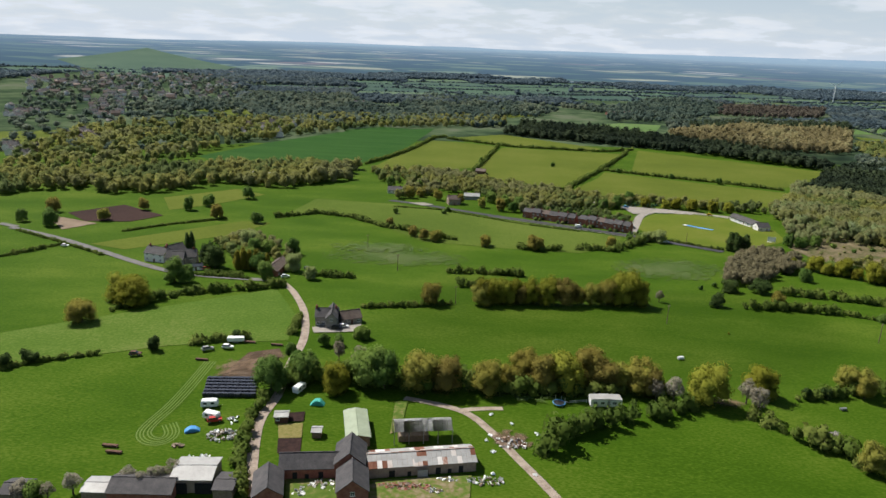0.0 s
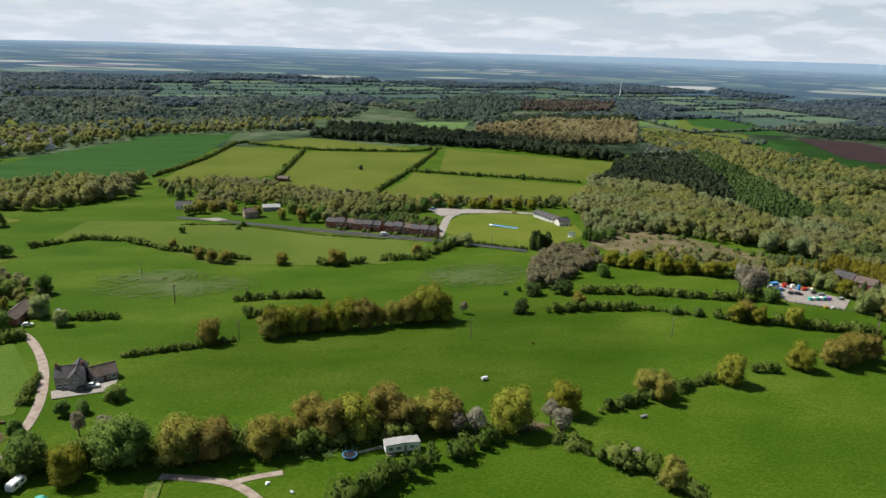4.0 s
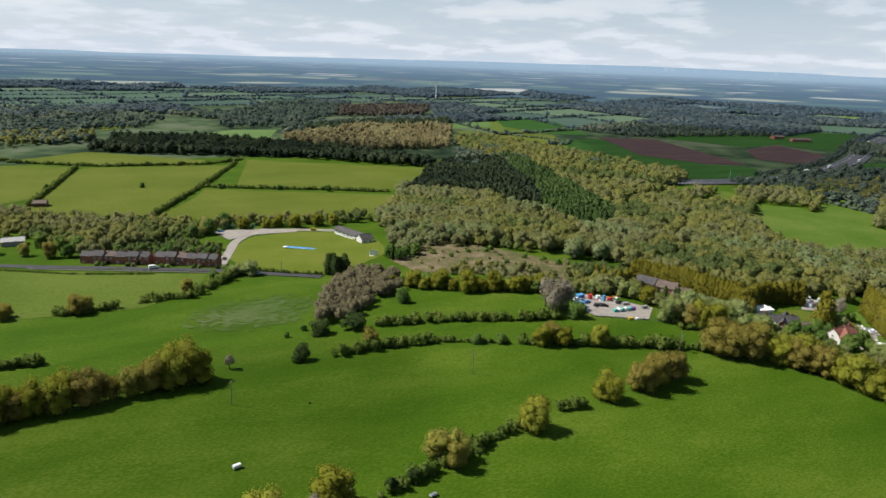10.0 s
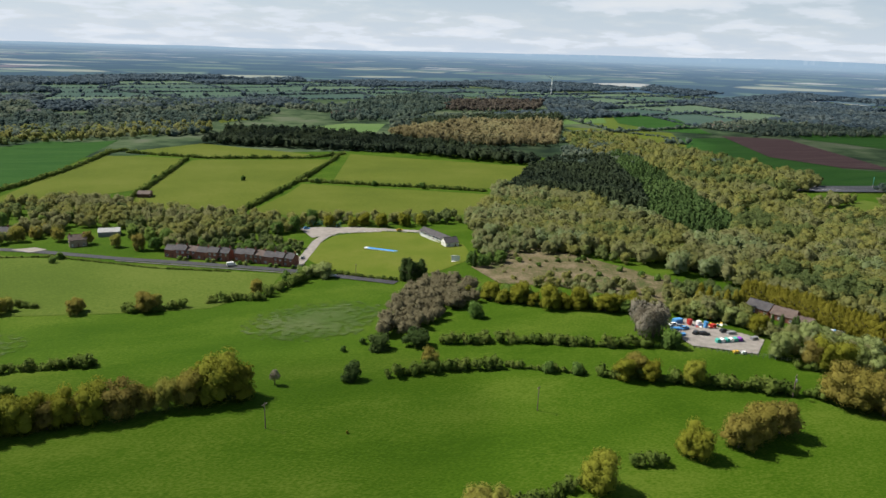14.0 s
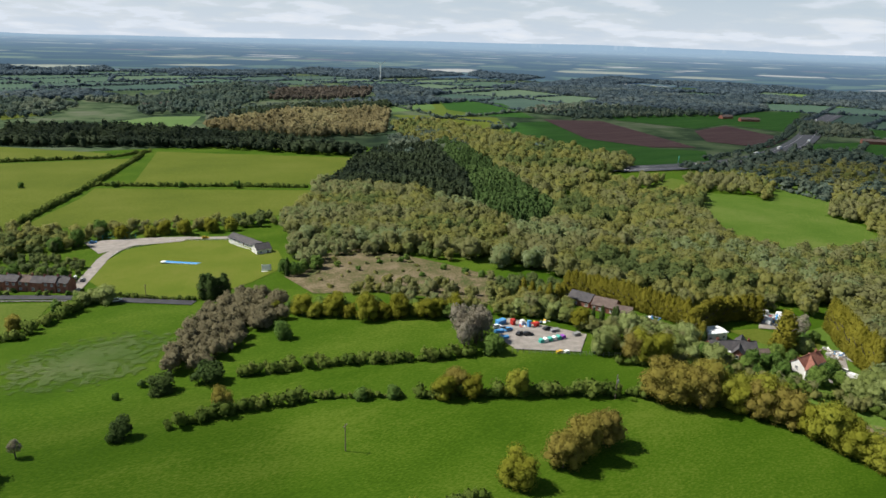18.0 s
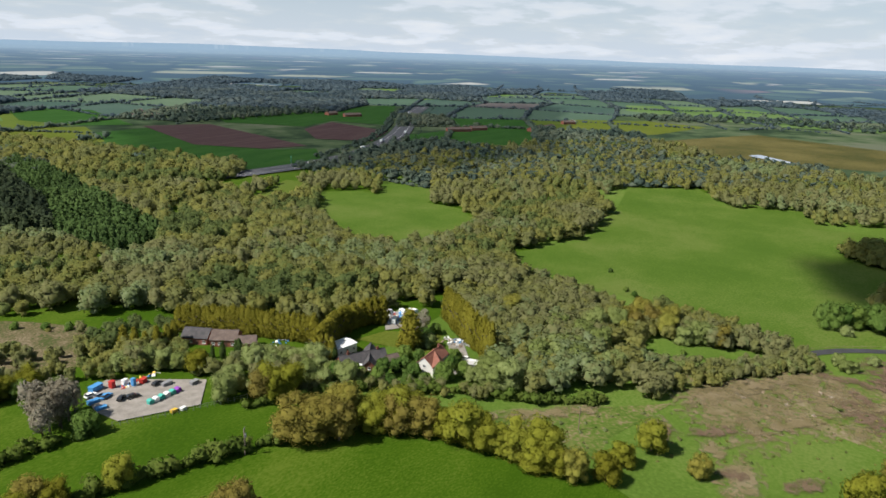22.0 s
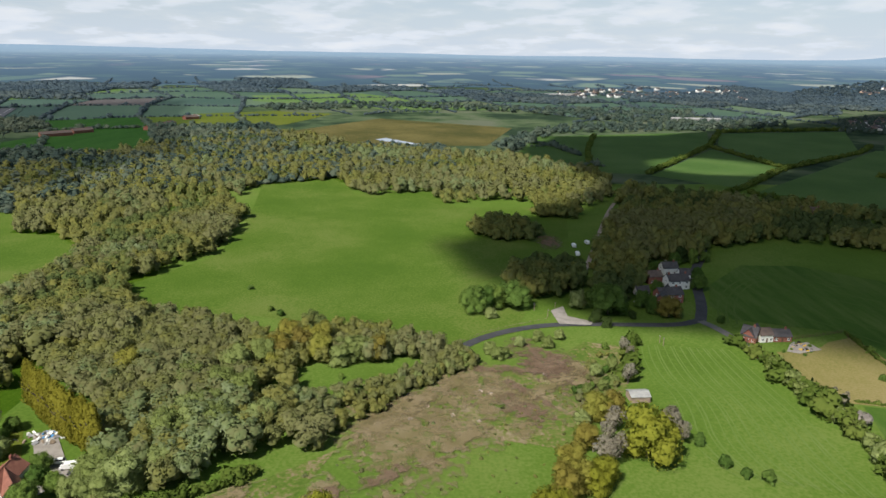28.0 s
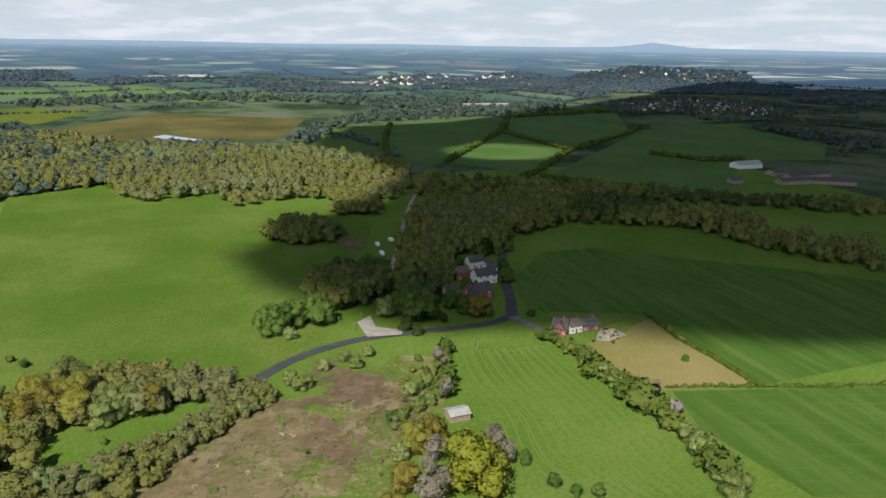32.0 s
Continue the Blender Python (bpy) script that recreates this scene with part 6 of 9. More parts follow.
trees("oak", [(307.6, 272.6), (311.9, 269.0), (310.3, 235.7), (313.7, 231.0), (317.4, 225.7), (317.1, 211.3), (317.7, 205.5), (318.5, 200.2), (318.9, 187.0), (321.7, 180.2)], 10.5, 1.0, "in a tree line above a pasture", "tree line above the pasture")
trees("budding", [(302.6, 247.8), (305.3, 242.5), (315.9, 218.3), (312.1, 225.1), (305.0, 274.2)], 10.5, 1.05, "in a tree line above a pasture", "tree line above the pasture")
trees("willow", [(325.4, 290.3), (328.4, 285.2), (328.7, 277.6), (331.8, 272.5), (331.9, 265.8), (330.5, 258.2)], 7.0, 1.15, "in a belt below the gardens", "willows below the gardens")
trees("willow", [(365.3, 212.9), (366.8, 217.5), (364.2, 209.5), (395.7, 199.8), (412.4, 200.2), (419.7, 196.4), (399.2, 205.3), (396.0, 183.6), (402.5, 179.8), (433.7, 212.6), (445.5, 199.5)], 9.0, 1.15, "in the damp valley", "valley willows")
trees("gold", [(375.4, 258.3)], 12.5, 1.7, "alone on a garden lawn")
trees("gold", [(345.8, 281.1), (345.8, 278.3), (346.1, 275.9)], 7.5, 1.3, "beside a large brick house", "garden cypresses")
trees("willow", [(419.7, 169.6), (421.6, 174.1), (420.7, 178.0), (421.1, 164.2), (422.0, 157.1), (425.3, 152.2)], 5.0, 1.15, "along a ditch", "ditch willows")
trees("budding", [(477.6, 185.6), (477.9, 178.7), (473.4, 170.9), (461.5, 187.2), (446.2, 185.3), (456.6, 183.7)], 9.5, 1.0, "in the damp valley", "valley trees")
trees("willow", [(466.3, 161.1), (464.2, 153.8), (464.9, 148.4)], 7.5, 1.15, "in the damp valley", "valley trees")
trees("bare", [(474.2, 125.1), (477.5, 128.0)], 6.0, 1.1, "beside the country road")
trees("willow", [(451.6, 117.0), (449.1, 122.6), (458.5, 110.9), (441.3, 129.7), (437.2, 134.8)], 5.0, 1.15, "along a ditch", "ditch willows")
trees("willow", [(454.4, -17.2), (442.9, -18.2), (433.8, -18.0), (425, -19.5), (412, -19.2), (404, -20.6), (394, -19.5), (385.0, -18.4), (377.0, -17.2), (371, -15.4), (364, -13.5)], 6.2, 1.15, "in a ragged field hedge", "trees of the ragged hedge")
trees("bush", [(383.5, 33.6), (377.9, 29.3), (375.0, 23.8), (396.7, 36.5)], 4.0, 1.0, "at the edge of a meadow")
trees("bush", [(435.1, 67.5), (437.8, 62.8), (453.1, 53.2), (465.4, 47.4), (475.1, 39.7), (477.4, 47.4), (442.2, 55.4), (433.7, 69.8), (423.4, 55.0)], 3.4, 1.0, "in rough scrub")
trees("willow", [(479.4, 72.5), (467.3, 93.0), (471.5, 98.8), (480.3, 84.7), (486.0, 75.8), (488.8, 65.9), (469.6, 109.2), (465.8, 96.3)], 4.8, 1.15, "beside the country road")
trees("willow", [(515.9, 94.0)], 5.0, 1.1, "in a meadow corner")
trees("green", [(524.9, 101.7), (530.1, 91.2), (530.9, 79.6), (539.9, 84.9), (526.8, 96.6)], 11.0, 1.15, "in a meadow corner")
trees("willow", [(530.4, 48.9)], 8.5, 1.0, "beside the lay-by")
trees("green", [(521.5, 34.8), (526.8, 37.4)], 12.0, 1.15, "beside the lay-by")
trees("darkbush", [(515.3, 24.2), (510.5, 43.2), (504.6, 39.6)], 5.5, 1.0, "beside the country road")
trees("budding", [(516.8, 5.4)], 9.5, 1.2, "in a hamlet garden")
trees("blossom", [(411.3, -27.6)], 5.0, 1.1, "in a ragged field hedge")
trees("bare", [(429.3, -26.9), (424.2, -28.3)], 5.5, 1.0, "in a ragged field hedge")
trees("bush", [(446.1, -57.2), (473.0, -68.9), (509.7, -17.8)], 4.0, 0.9, "in the dry paddock")
trees("bush", [(522.4, 202.8), (515.1, 196.3), (500.7, 164.3), (555.4, 220.6), (521.5, 203.0), (517.2, 197.5), (656.8, 262.1)], 2.6, 1.1, "alone in a broad meadow")
trees("willow", [(457.1, 161.0), (461.9, 155.2), (426.4, 214.1), (425.1, 199.1), (410.9, 204.4), (455.6, 191.6), (397.8, 193.8), (393.1, 207.6), (421.6, 191.0)], 9.0, 1.1, "in the damp valley")
trees("budding", [(467.9, 178.2), (463.1, 169.5), (463.2, 146.4), (438.9, 238.9)], 9.5, 1.0, "in the damp valley")
trees("bush", [(443.8, 159.3)], 2.6, 1.0, "in a small green glade")
trees("oak", [(-129.1, 277.2), (-137.4, 284.7)], 10.0, 1.2, "in a hedge between meadows")
trees("budding", [(-141.0, 255.5)], 9.0, 1.2, "in a hedge between meadows")
trees("darkbush", [(-100.7, 227.7), (-144.7, 212.2), (-137.2, 216.0), (-139.7, 216.9), (-74.2, 240.0), (-83.0, 349.0)], 4.5, 1.0, "in a low hedge")
trees("budding", [(-272.2, 470.5), (-215.1, 485.4), (-155.7, 465.9), (-226.2, 449.3)], 8.5, 1.0, "standing in small meadows")
trees("green", [(-184.4, 490.7), (-175.6, 507.1), (-155.3, 540.6), (-82.7, 374.8), (-125.6, 456.1), (-275.4, 439.4), (-250.9, 429.0)], 8.5, 1.0, "standing in small meadows")
trees("dark", [(-115.7, 339.3), (-120.4, 344.6)], 12.0, 0.9, "in a cottage garden")
trees("gold", [(-103.5, 338.5), (-100.2, 338.4), (-97.0, 338.0), (-93.6, 337.4), (-90.4, 336.6), (-87.4, 335.6)], 9.0, 1.2, "in a hamlet garden screen", "hamlet cypress screen")
trees("willow", [(-110, 384), (-104.5, 379)], 9.5, 1.1, "behind hamlet gardens")
hedge([(-119.2, 324.9), (-92.6, 320.6)], 1.6, "clipped dark garden hedge", 0.8, (0.0, 0.4), 0.08)
hedge([(-117.3, 331.3), (-97.7, 327.8)], 1.6, "clipped dark garden hedge", 0.8, (0.0, 0.4), 0.08)
trees("cypress", [(-139.8, 367.4), (-137.4, 367.7)], 10.0, 0.9, "in a cottage garden")
trees("green", [(-100.3, 346.8), (-91.5, 336.2), (-84.6, 320.7), (-106.7, 358.4), (-104.2, 371.8), (-125.6, 312.0), (-120.3, 312.4), (-96.6, 372.8)], 8.5, 1.0, "in the hamlet gardens", "hamlet garden trees")
trees("willow", [(-116.4, 370.2), (-109.9, 392.2), (-123.7, 383.0), (-74.6, 338.3), (-62.9, 323.3)], 7.0, 1.0, "in the hamlet gardens", "hamlet garden trees")
trees("budding", [(-35.8, 460.2), (-18.9, 435.1), (-2.2, 426.6), (28.0, 417.8), (61.0, 414.2), (106.3, 421.1)], 6.5, 1.0, "in a field hedge")
trees("oak", [(-2.2, 293.3)], 6.0, 1.0, "in a field hedge")
trees("bush", [(-35.6, 507.5), (3.2, 521.7), (0.7, 513.6)], 4.0, 1.0, "alone in pasture")
trees("budding", [(-4.7, 422.1), (26.7, 413.1), (56.9, 408.8), (-11.1, 425.6)], 7.0, 1.1, "in a field hedge")
trees("green", [(133.0, 448.0), (141.8, 445.3), (122.7, 439.5)], 5.5, 1.1, "beside the cricket ground")
trees("cypress", [(182.5, 424.1), (184.5, 423.5), (186.8, 422.8), (189.2, 423.2), (191.6, 423.6), (184.8, 421.1)], 9.5, 1.7, "beside the cricket ground", "cypresses beside the cricket ground")
trees("bush", [(38.9, 786.1), (235.2, 721.4), (275.7, 697.6), (185.4, 746.5), (118.6, 773.7)], 5.5, 1.0, "in a meadow hedge")
trees("green", [(141.6, 559.2), (129.5, 555.3), (60.4, 543.7), (156.6, 579.6)], 9.0, 1.0, "behind the terrace")
trees("green", [(231.8, 436.2), (245.4, 443.0), (237.4, 441.2), (247.5, 474.6), (227.9, 444.1)], 6.0, 1.0, "beside the cricket pavilion")
trees("oak", [(166.9, 567.2), (202.1, 557.5), (230.8, 553.4), (182.5, 562.9), (218.4, 554.9), (191.2, 564.4)], 7.5, 1.0, "along the drive of the cricket ground")
trees("cypress", [(227.1, 437.6)], 9.0, 0.8, "beside the cricket ground")

trees("bare", [(-96.7, 140.6), (-90.0, 140.7), (-85.1, 143.0), (-69.4, 145.0), (-65.8, 146.4), (-73.4, 147.1), (-62.7, 149.3)], 5.2, 1.3, "beside old farm sheds")
trees("bush", [(-93.4, 140.7), (-40.4, 235.6), (-35.2, 236.1), (-27.8, 243.7), (-47.0, 213.4), (-47.6, 220.5), (-51.2, 227.8)], 5.0, 1.0, "beside the farm track")
trees("green", [(585.3, -3.6), (569.9, 11.3), (531.4, 14.6), (522.6, 11.9), (576.6, -31.1), (558.3, -25.2), (597.1, -0.6), (593.6, -11.6), (605.4, -28.4), (607.6, -40.3), (556.3, -1.7), (610.9, -49.2)], 7.0, 1.0, "in a shaded hamlet garden", "hamlet trees")
trees("dark", [(589.3, 8.7), (555.7, 25.0), (606.4, -7.1), (609.7, -33.7)], 9.0, 0.9, "in a shaded hamlet garden", "hamlet trees")
trees("green", [(64.0, 533.7), (80.9, 523.3), (94.2, 516.8), (107.2, 507.3), (119.8, 497.9), (128.8, 488.2), (54.2, 530.3)], 7.0, 1.0, "behind the brick terrace", "trees behind the terrace")
trees("budding", [(-20.1, 578.4), (-5.2, 567.2), (-28.8, 572.6), (12.8, 555.4), (30.4, 543.6), (44.2, 532.8), (-15.5, 590.3)], 8.0, 1.0, "round the roadside cottages", "trees round the cottages")
trees("green", [(-22.6, 612.3), (-6.4, 623.3), (-48.7, 621.2), (38.8, 564.8), (49.8, 554.2)], 8.0, 1.0, "round the roadside cottages", "trees round the cottages")

trees("oak", [(202.0, 385.7), (216.4, 373.5), (229.1, 365.2), (241.5, 357.3), (255.3, 352.0), (257.9, 348.8)], 6.5, 1.1, "along the top of a small field", "trees along a small field")
trees("green", [(210.8, 385.0), (221.0, 377.0), (229.2, 371.8), (241.0, 364.7), (265.8, 344.4), (255.3, 357.3)], 5.8, 1.1, "along the top of a small field", "trees along a small field")
wood("moor_bushes", [(230, 436), (250, 462), (282, 466), (300, 440), (314, 405), (292, 356), (258, 392), (232, 410)], 15.0, (1.2, 2.8), L_WOOD, BUSH_T, "scattered thorn bushes on rough moor", (0.2, 0.9), 61, (1.0, 1.6), "scrub")
trees("bush", [(278.6, 434.8), (290.2, 431.9), (303.3, 408.0), (286.7, 402.5), (263.0, 428.6), (295.2, 434.8), (309.6, 396.7), (256.4, 440.7), (313.7, 387.5)], 3.0, 1.2, "in tan rough moorland", "moorland bushes")

trees("green", [(351.3, 242.2), (362.8, 246.6), (373.7, 236.7), (355.2, 231.2), (352.2, 246.5), (362.4, 227.1), (331.1, 263.3), (344.0, 251.3), (351.1, 249.6)], 6.0, 1.0, "in a house garden", "garden trees")
trees("willow", [(322.2, 268.7), (324.0, 263.2), (361.1, 218.5), (360.5, 222.6), (379.8, 251.7)], 6.0, 1.1, "in a house garden", "garden trees")

# golden cypress screens
trees("gold", resample([(416.6, 262.7), (403.5, 249.6), (392.0, 237.4), (382.8, 224.6)], 2.7), 14.5, 0.85, "in a tall garden screen", "golden cypress screen", 0.06)
trees("bare", [(393, 262)], 9.0, 1.1, "beside a garden lawn")
trees("gold", resample([(336, 347), (341, 338), (346, 326), (350, 314), (353, 303), (356, 292)], 2.0), 10.5, 1.25, "in a clipped garden screen", "clipped cypress screen", 0.06)
trees("gold", resample([(345.6, 281.8), (351.6, 283.5), (357.7, 286.1), (363.1, 287.8), (369.1, 289.3), (374.6, 289.5), (379.7, 289.2), (384.3, 288.4), (388.0, 287.2), (391.0, 285.6), (393.4, 283.4)], 2.6), 10.5, 1.6, "in a clipped garden screen", "clipped cypress screen", 0.06)
trees("gold", [(309.2, 347.4), (310.8, 343.3), (313.0, 339.9), (315.2, 336.5), (319.4, 335.5), (322.6, 335.3)], 8.0, 1.2, "in a garden", "garden cypresses")
trees("cypress", [(307.8, 358.4), (308.9, 355.6), (309.5, 352.1), (322.1, 314.3), (323.8, 310.8), (328.1, 306.4), (346.2, 277.8), (343.2, 272.5), (329.6, 309.6)], 6.0, 1.0, "in a garden", "garden cypresses")
trees("willow", [(302.8, 333.4), (304.5, 327.9), (306.3, 322.4), (296.5, 333.5), (308.1, 317.1), (322.5, 285.1), (331.4, 286.7), (330.7, 280.1), (341.9, 280.4)], 6.5, 1.1, "behind the depot")
trees("oak", [(309.2, 308.4)], 7.5, 1.0, "behind the depot")
trees("green", [(336.8, 256.7), (338.1, 249.9), (339.8, 246.0), (343.5, 240.9), (347.1, 235.9), (339.5, 261.4), (363.8, 253.8), (396.2, 257.1), (388.0, 257.9)], 5.0, 1.2, "in a house garden", "garden trees")
trees("bush", [(333.9, 257.3), (336.9, 254.2), (329.7, 262.2), (350.5, 236.8), (354.7, 233.2), (359.7, 233.8)], 3.2, 1.2, "in a front garden", "front garden shrubs")
trees("bush", [(366.0, 233.7)], 6.0, 1.0, "in a house garden")
trees("bare", [(255.1, 317.0), (255.4, 312.8), (259.8, 314.7), (262.2, 321.3), (263.4, 315.4), (256.8, 322.6), (265.3, 321.1)], 12.0, 0.9, "in a grey clump beside the depot", "grey trees beside the depot")
# ---------------------------------------------------------------- buildings and things
SHARED = {}


def shared(key, make, mat):
    if key not in SHARED:
        bm = bmesh.new()
        make(bm)
        me = bpy.data.meshes.new(key if isinstance(key, str) else key[0])
        bm.to_mesh(me); bm.free()
        me.materials.append(mat)
        SHARED[key] = me
    return SHARED[key]


def window(parent, x, y, z, w, h, turn):
    """A white frame with a cross bar, and the glass behind it."""
    def frame_mesh(bm):
        t = 0.09
        for a in ((-w / 2, -w / 2 + t, 0, h), (w / 2 - t, w / 2, 0, h), (-w / 2, w / 2, 0, t), (-w / 2, w / 2, h - t, h), (-t / 2, t / 2, 0, h)):
            box(bm, a[0], a[1], -0.10, 0.04, a[2], a[3])
        box(bm, -w / 2 - 0.08, w / 2 + 0.08, -0.18, 0.02, -0.10, -0.003)
    f = piece("window", shared(("window", round(w, 1), round(h, 1)), frame_mesh, WHITE), parent, pose(x, y, z, 0, 0, turn))
    piece("pane", shared(("pane", round(w, 1), round(h, 1)), lambda bm: box(bm, -w / 2 + 0.05, w / 2 - 0.05, -0.05, -0.01, 0.05, h - 0.05), GLASS), f, Matrix())
    return f


def slope(bm, L, y0, z0, y1, z1, t=0.16):
    """A roof slab from the eave line (y0, z0) to the ridge line (y1, z1)."""
    v = [bm.verts.new(p) for p in ((-L / 2, y0, z0), (L / 2, y0, z0), (L / 2, y1, z1), (-L / 2, y1, z1), (-L / 2, y0, z0 + t), (L / 2, y0, z0 + t), (L / 2, y1, z1 + t), (-L / 2, y1, z1 + t))]
    for f in ((0, 3, 2, 1), (4, 5, 6, 7), (0, 1, 5, 4), (1, 2, 6, 5), (2, 3, 7, 6), (3, 0, 4, 7)):
        bm.faces.new([v[i] for i in f])
    bmesh.ops.recalc_face_normals(bm, faces=bm.faces)
    return bm


def gable_walls(bm, L, D, e, r):
    prof = [(-D / 2, -0.6), (D / 2, -0.6), (D / 2, e), (0, e + r), (-D / 2, e)]
    a = [bm.verts.new((-L / 2, y, z)) for y, z in prof]
    b = [bm.verts.new((L / 2, y, z)) for y, z in prof]
    bm.faces.new(a); bm.faces.new(b[::-1])
    for i in range(5):
        j = (i + 1) % 5
        bm.faces.new((a[i], b[i], b[j], a[j]))
    bmesh.ops.recalc_face_normals(bm, faces=bm.faces)
    return bm


def house(p, q, D, eaves, rise, wall, roof, label, name="house", category="house", chimneys=(), win=(2, 2), door=True, group="", over=0.3, gable_window=True, z=None, sheets=0):
    """A gabled building. p to q: foot of the front wall, the body lies to the left of that line."""
    dx, dy = q[0] - p[0], q[1] - p[1]
    L = math.hypot(dx, dy)
    a = math.atan2(dy, dx)
    cx, cy = (p[0] + q[0]) / 2 - math.sin(a) * D / 2, (p[1] + q[1]) / 2 + math.cos(a) * D / 2
    ob = thing(name, cx, cy, math.degrees(a), label, category, group, z)
    part("wall", gable_walls(bmesh.new(), L, D, eaves, rise), wall, ob)
    k = over * rise / (D / 2)
    for s in (-1, 1):
        if sheets:
            w = (L + 0.6) / sheets
            for row in range(2):
                ya, yb = (D / 2 + over) * (1 - 0.5 * row), (D / 2 + over) * (0.5 - 0.5 * row) - (0.12 if row == 0 else 0)
                za = eaves - k + (rise + k) * 0.5 * row
                zb = eaves - k + (rise + k) * (0.5 + 0.5 * row) + (0.03 if row == 0 else 0)
                me = shared(("roof_sheet", round(w, 2), row, s, round(D, 1)), lambda bm: slope(bm, w - 0.05, s * ya, za + 0.04 * (1 - row), s * yb, zb, 0.10), roof)
                for i in range(sheets):
                    pale = shared(("roof_sheet_pale", round(w, 2), row, s, round(D, 1)), lambda bm: slope(bm, w - 0.05, s * ya, za + 0.04 * (1 - row), s * yb, zb, 0.10), TIN_PALE)
                    rusty = i in ((0, 1, 2, 3, 4, 9, 10, 11, 14, 15, 18) if row == 0 else (10, 11, 17, 21))
                    piece("roof_sheet", me if rusty else pale, ob, pose(-(L + 0.6) / 2 + w * (i + 0.5), 0, 0.015 * ((i * 7 + row) % 3)))
        else:
            part("roof_slope", slope(bmesh.new(), L + 2 * over, s * (D / 2 + over), eaves - k, 0, eaves + rise), roof, ob)
    bm = bmesh.new()
    box(bm, -L / 2 - over, L / 2 + over, -0.14, 0.14, eaves + rise + 0.10, eaves + rise + 0.26, 0.04)
    part("ridge", bm, roof, ob)
    for c in chimneys:
        top = eaves + rise + 1.1
        ch = part("chimney", box(bmesh.new(), c * L - 0.45, c * L + 0.45, -0.32, 0.32, eaves + rise - 0.8, top, 0.03), BRICK, ob)
        bm = bmesh.new()
        for o in (-0.22, 0.22):
            cyl(bm, c * L + o, 0, top - 0.02, top + 0.4, 0.12, 0.09, 8)
        part("chimney_pots", bm, TILE_RED, ch)
    n, storeys = win
    for s in range(storeys):
        for i in range(n):
            x = (i + 0.5) / n * L - L / 2
            zz = 0.95 + s * 2.6
            if zz + 1.1 > eaves:
                break
            if s == 0 and door and i == n // 2:
                d = part("door", box(bmesh.new(), x - 0.45, x + 0.45, -D / 2 - 0.07, -D / 2 + 0.05, 0, 2.05, 0.02), TIMBER_RED, ob)
                continue
            window(ob, x, -D / 2, zz, min(1.3, 0.6 * L / n), 1.15, 0)
            window(ob, x, D / 2, zz, min(1.3, 0.6 * L / n), 1.15, 180)
    if gable_window and n:
        window(ob, L / 2, 0, eaves - 1.2, 1.1, 1.1, 90)
        window(ob, -L / 2, 0, eaves - 1.2, 1.1, 1.1, -90)
    return ob


def openings(ob, places):
    """Dark panels on a barn's front, the shade of open doorways put into their colour: rows of x, y, width, height."""
    for x, y, w, h in places:
        part("doorway", box(bmesh.new(), x - w / 2, x + w / 2, y - 0.08, y + 0.3, 0.0, h), DARK, ob)


def wheels(ob, xs, half, r):
    me = shared(("tyre", r), lambda bm: bmesh.ops.create_cone(bm, cap_ends=True, segments=12, radius1=r, radius2=r, depth=0.24, matrix=Matrix.Rotation(math.pi / 2, 4, "X")), RUBBER)
    rim = shared(("rim", r), lambda bm: bmesh.ops.create_cone(bm, cap_ends=True, segments=10, radius1=r * 0.58, radius2=r * 0.58, depth=0.27, matrix=Matrix.Rotation(math.pi / 2, 4, "X")), STEEL)
    for x in xs:
        for y in (-half, half):
            w = piece("wheel", me, ob, pose(x, y, r))
            piece("rim", rim, w, Matrix())


def profile_body(bm, pts, half, bevel=0.08):
    a = [bm.verts.new((x, -half, z)) for x, z in pts]
    b = [bm.verts.new((x, half, z)) for x, z in pts]
    bm.faces.new(a); bm.faces.new(b[::-1])
    for i in range(len(pts)):
        j = (i + 1) % len(pts)
        bm.faces.new((a[i], b[i], b[j], a[j]))
    bmesh.ops.recalc_face_normals(bm, faces=bm.faces)
    bmesh.ops.bevel(bm, geom=bm.edges[:], offset=bevel, segments=2, affect="EDGES")
    return bm


def car(p, turn, mat, colour, where="parked"):
    ob = thing("car", p[0], p[1], turn, f"{colour} hatchback car {where}", "car", z=h0(*p) + 0.4)
    part("body", profile_body(bmesh.new(), [(-2.1, 0.28), (2.1, 0.28), (2.1, 0.75), (1.2, 0.92), (-2.05, 0.98)], 0.86), mat, ob)
    part("cabin", profile_body(bmesh.new(), [(1.1, 0.9), (0.35, 1.42), (-1.55, 1.45), (-2.0, 0.95)], 0.74), GLASS, ob)
    part("roof", box(bmesh.new(), -1.45, 0.3, -0.66, 0.66, 1.41, 1.49, 0.03), mat, ob)
    wheels(ob, (-1.3, 1.3), 0.8, 0.31)
    return ob


def van(p, turn, mat, colour, where="parked"):
    ob = thing("van", p[0], p[1], turn, f"{colour} panel van {where}", "van", z=h0(*p) + 0.4)
    part("body", profile_body(bmesh.new(), [(-2.6, 0.35), (2.5, 0.35), (2.5, 0.95), (1.9, 1.15), (1.2, 2.05), (-2.6, 2.15)], 0.95, 0.1), mat, ob)
    part("windscreen", profile_body(bmesh.new(), [(1.98, 1.15), (1.30, 2.0), (1.22, 1.95), (1.85, 1.12)], 0.8, 0.01), GLASS, ob)
    wheels(ob, (-1.7, 1.6), 0.86, 0.34)
    return ob


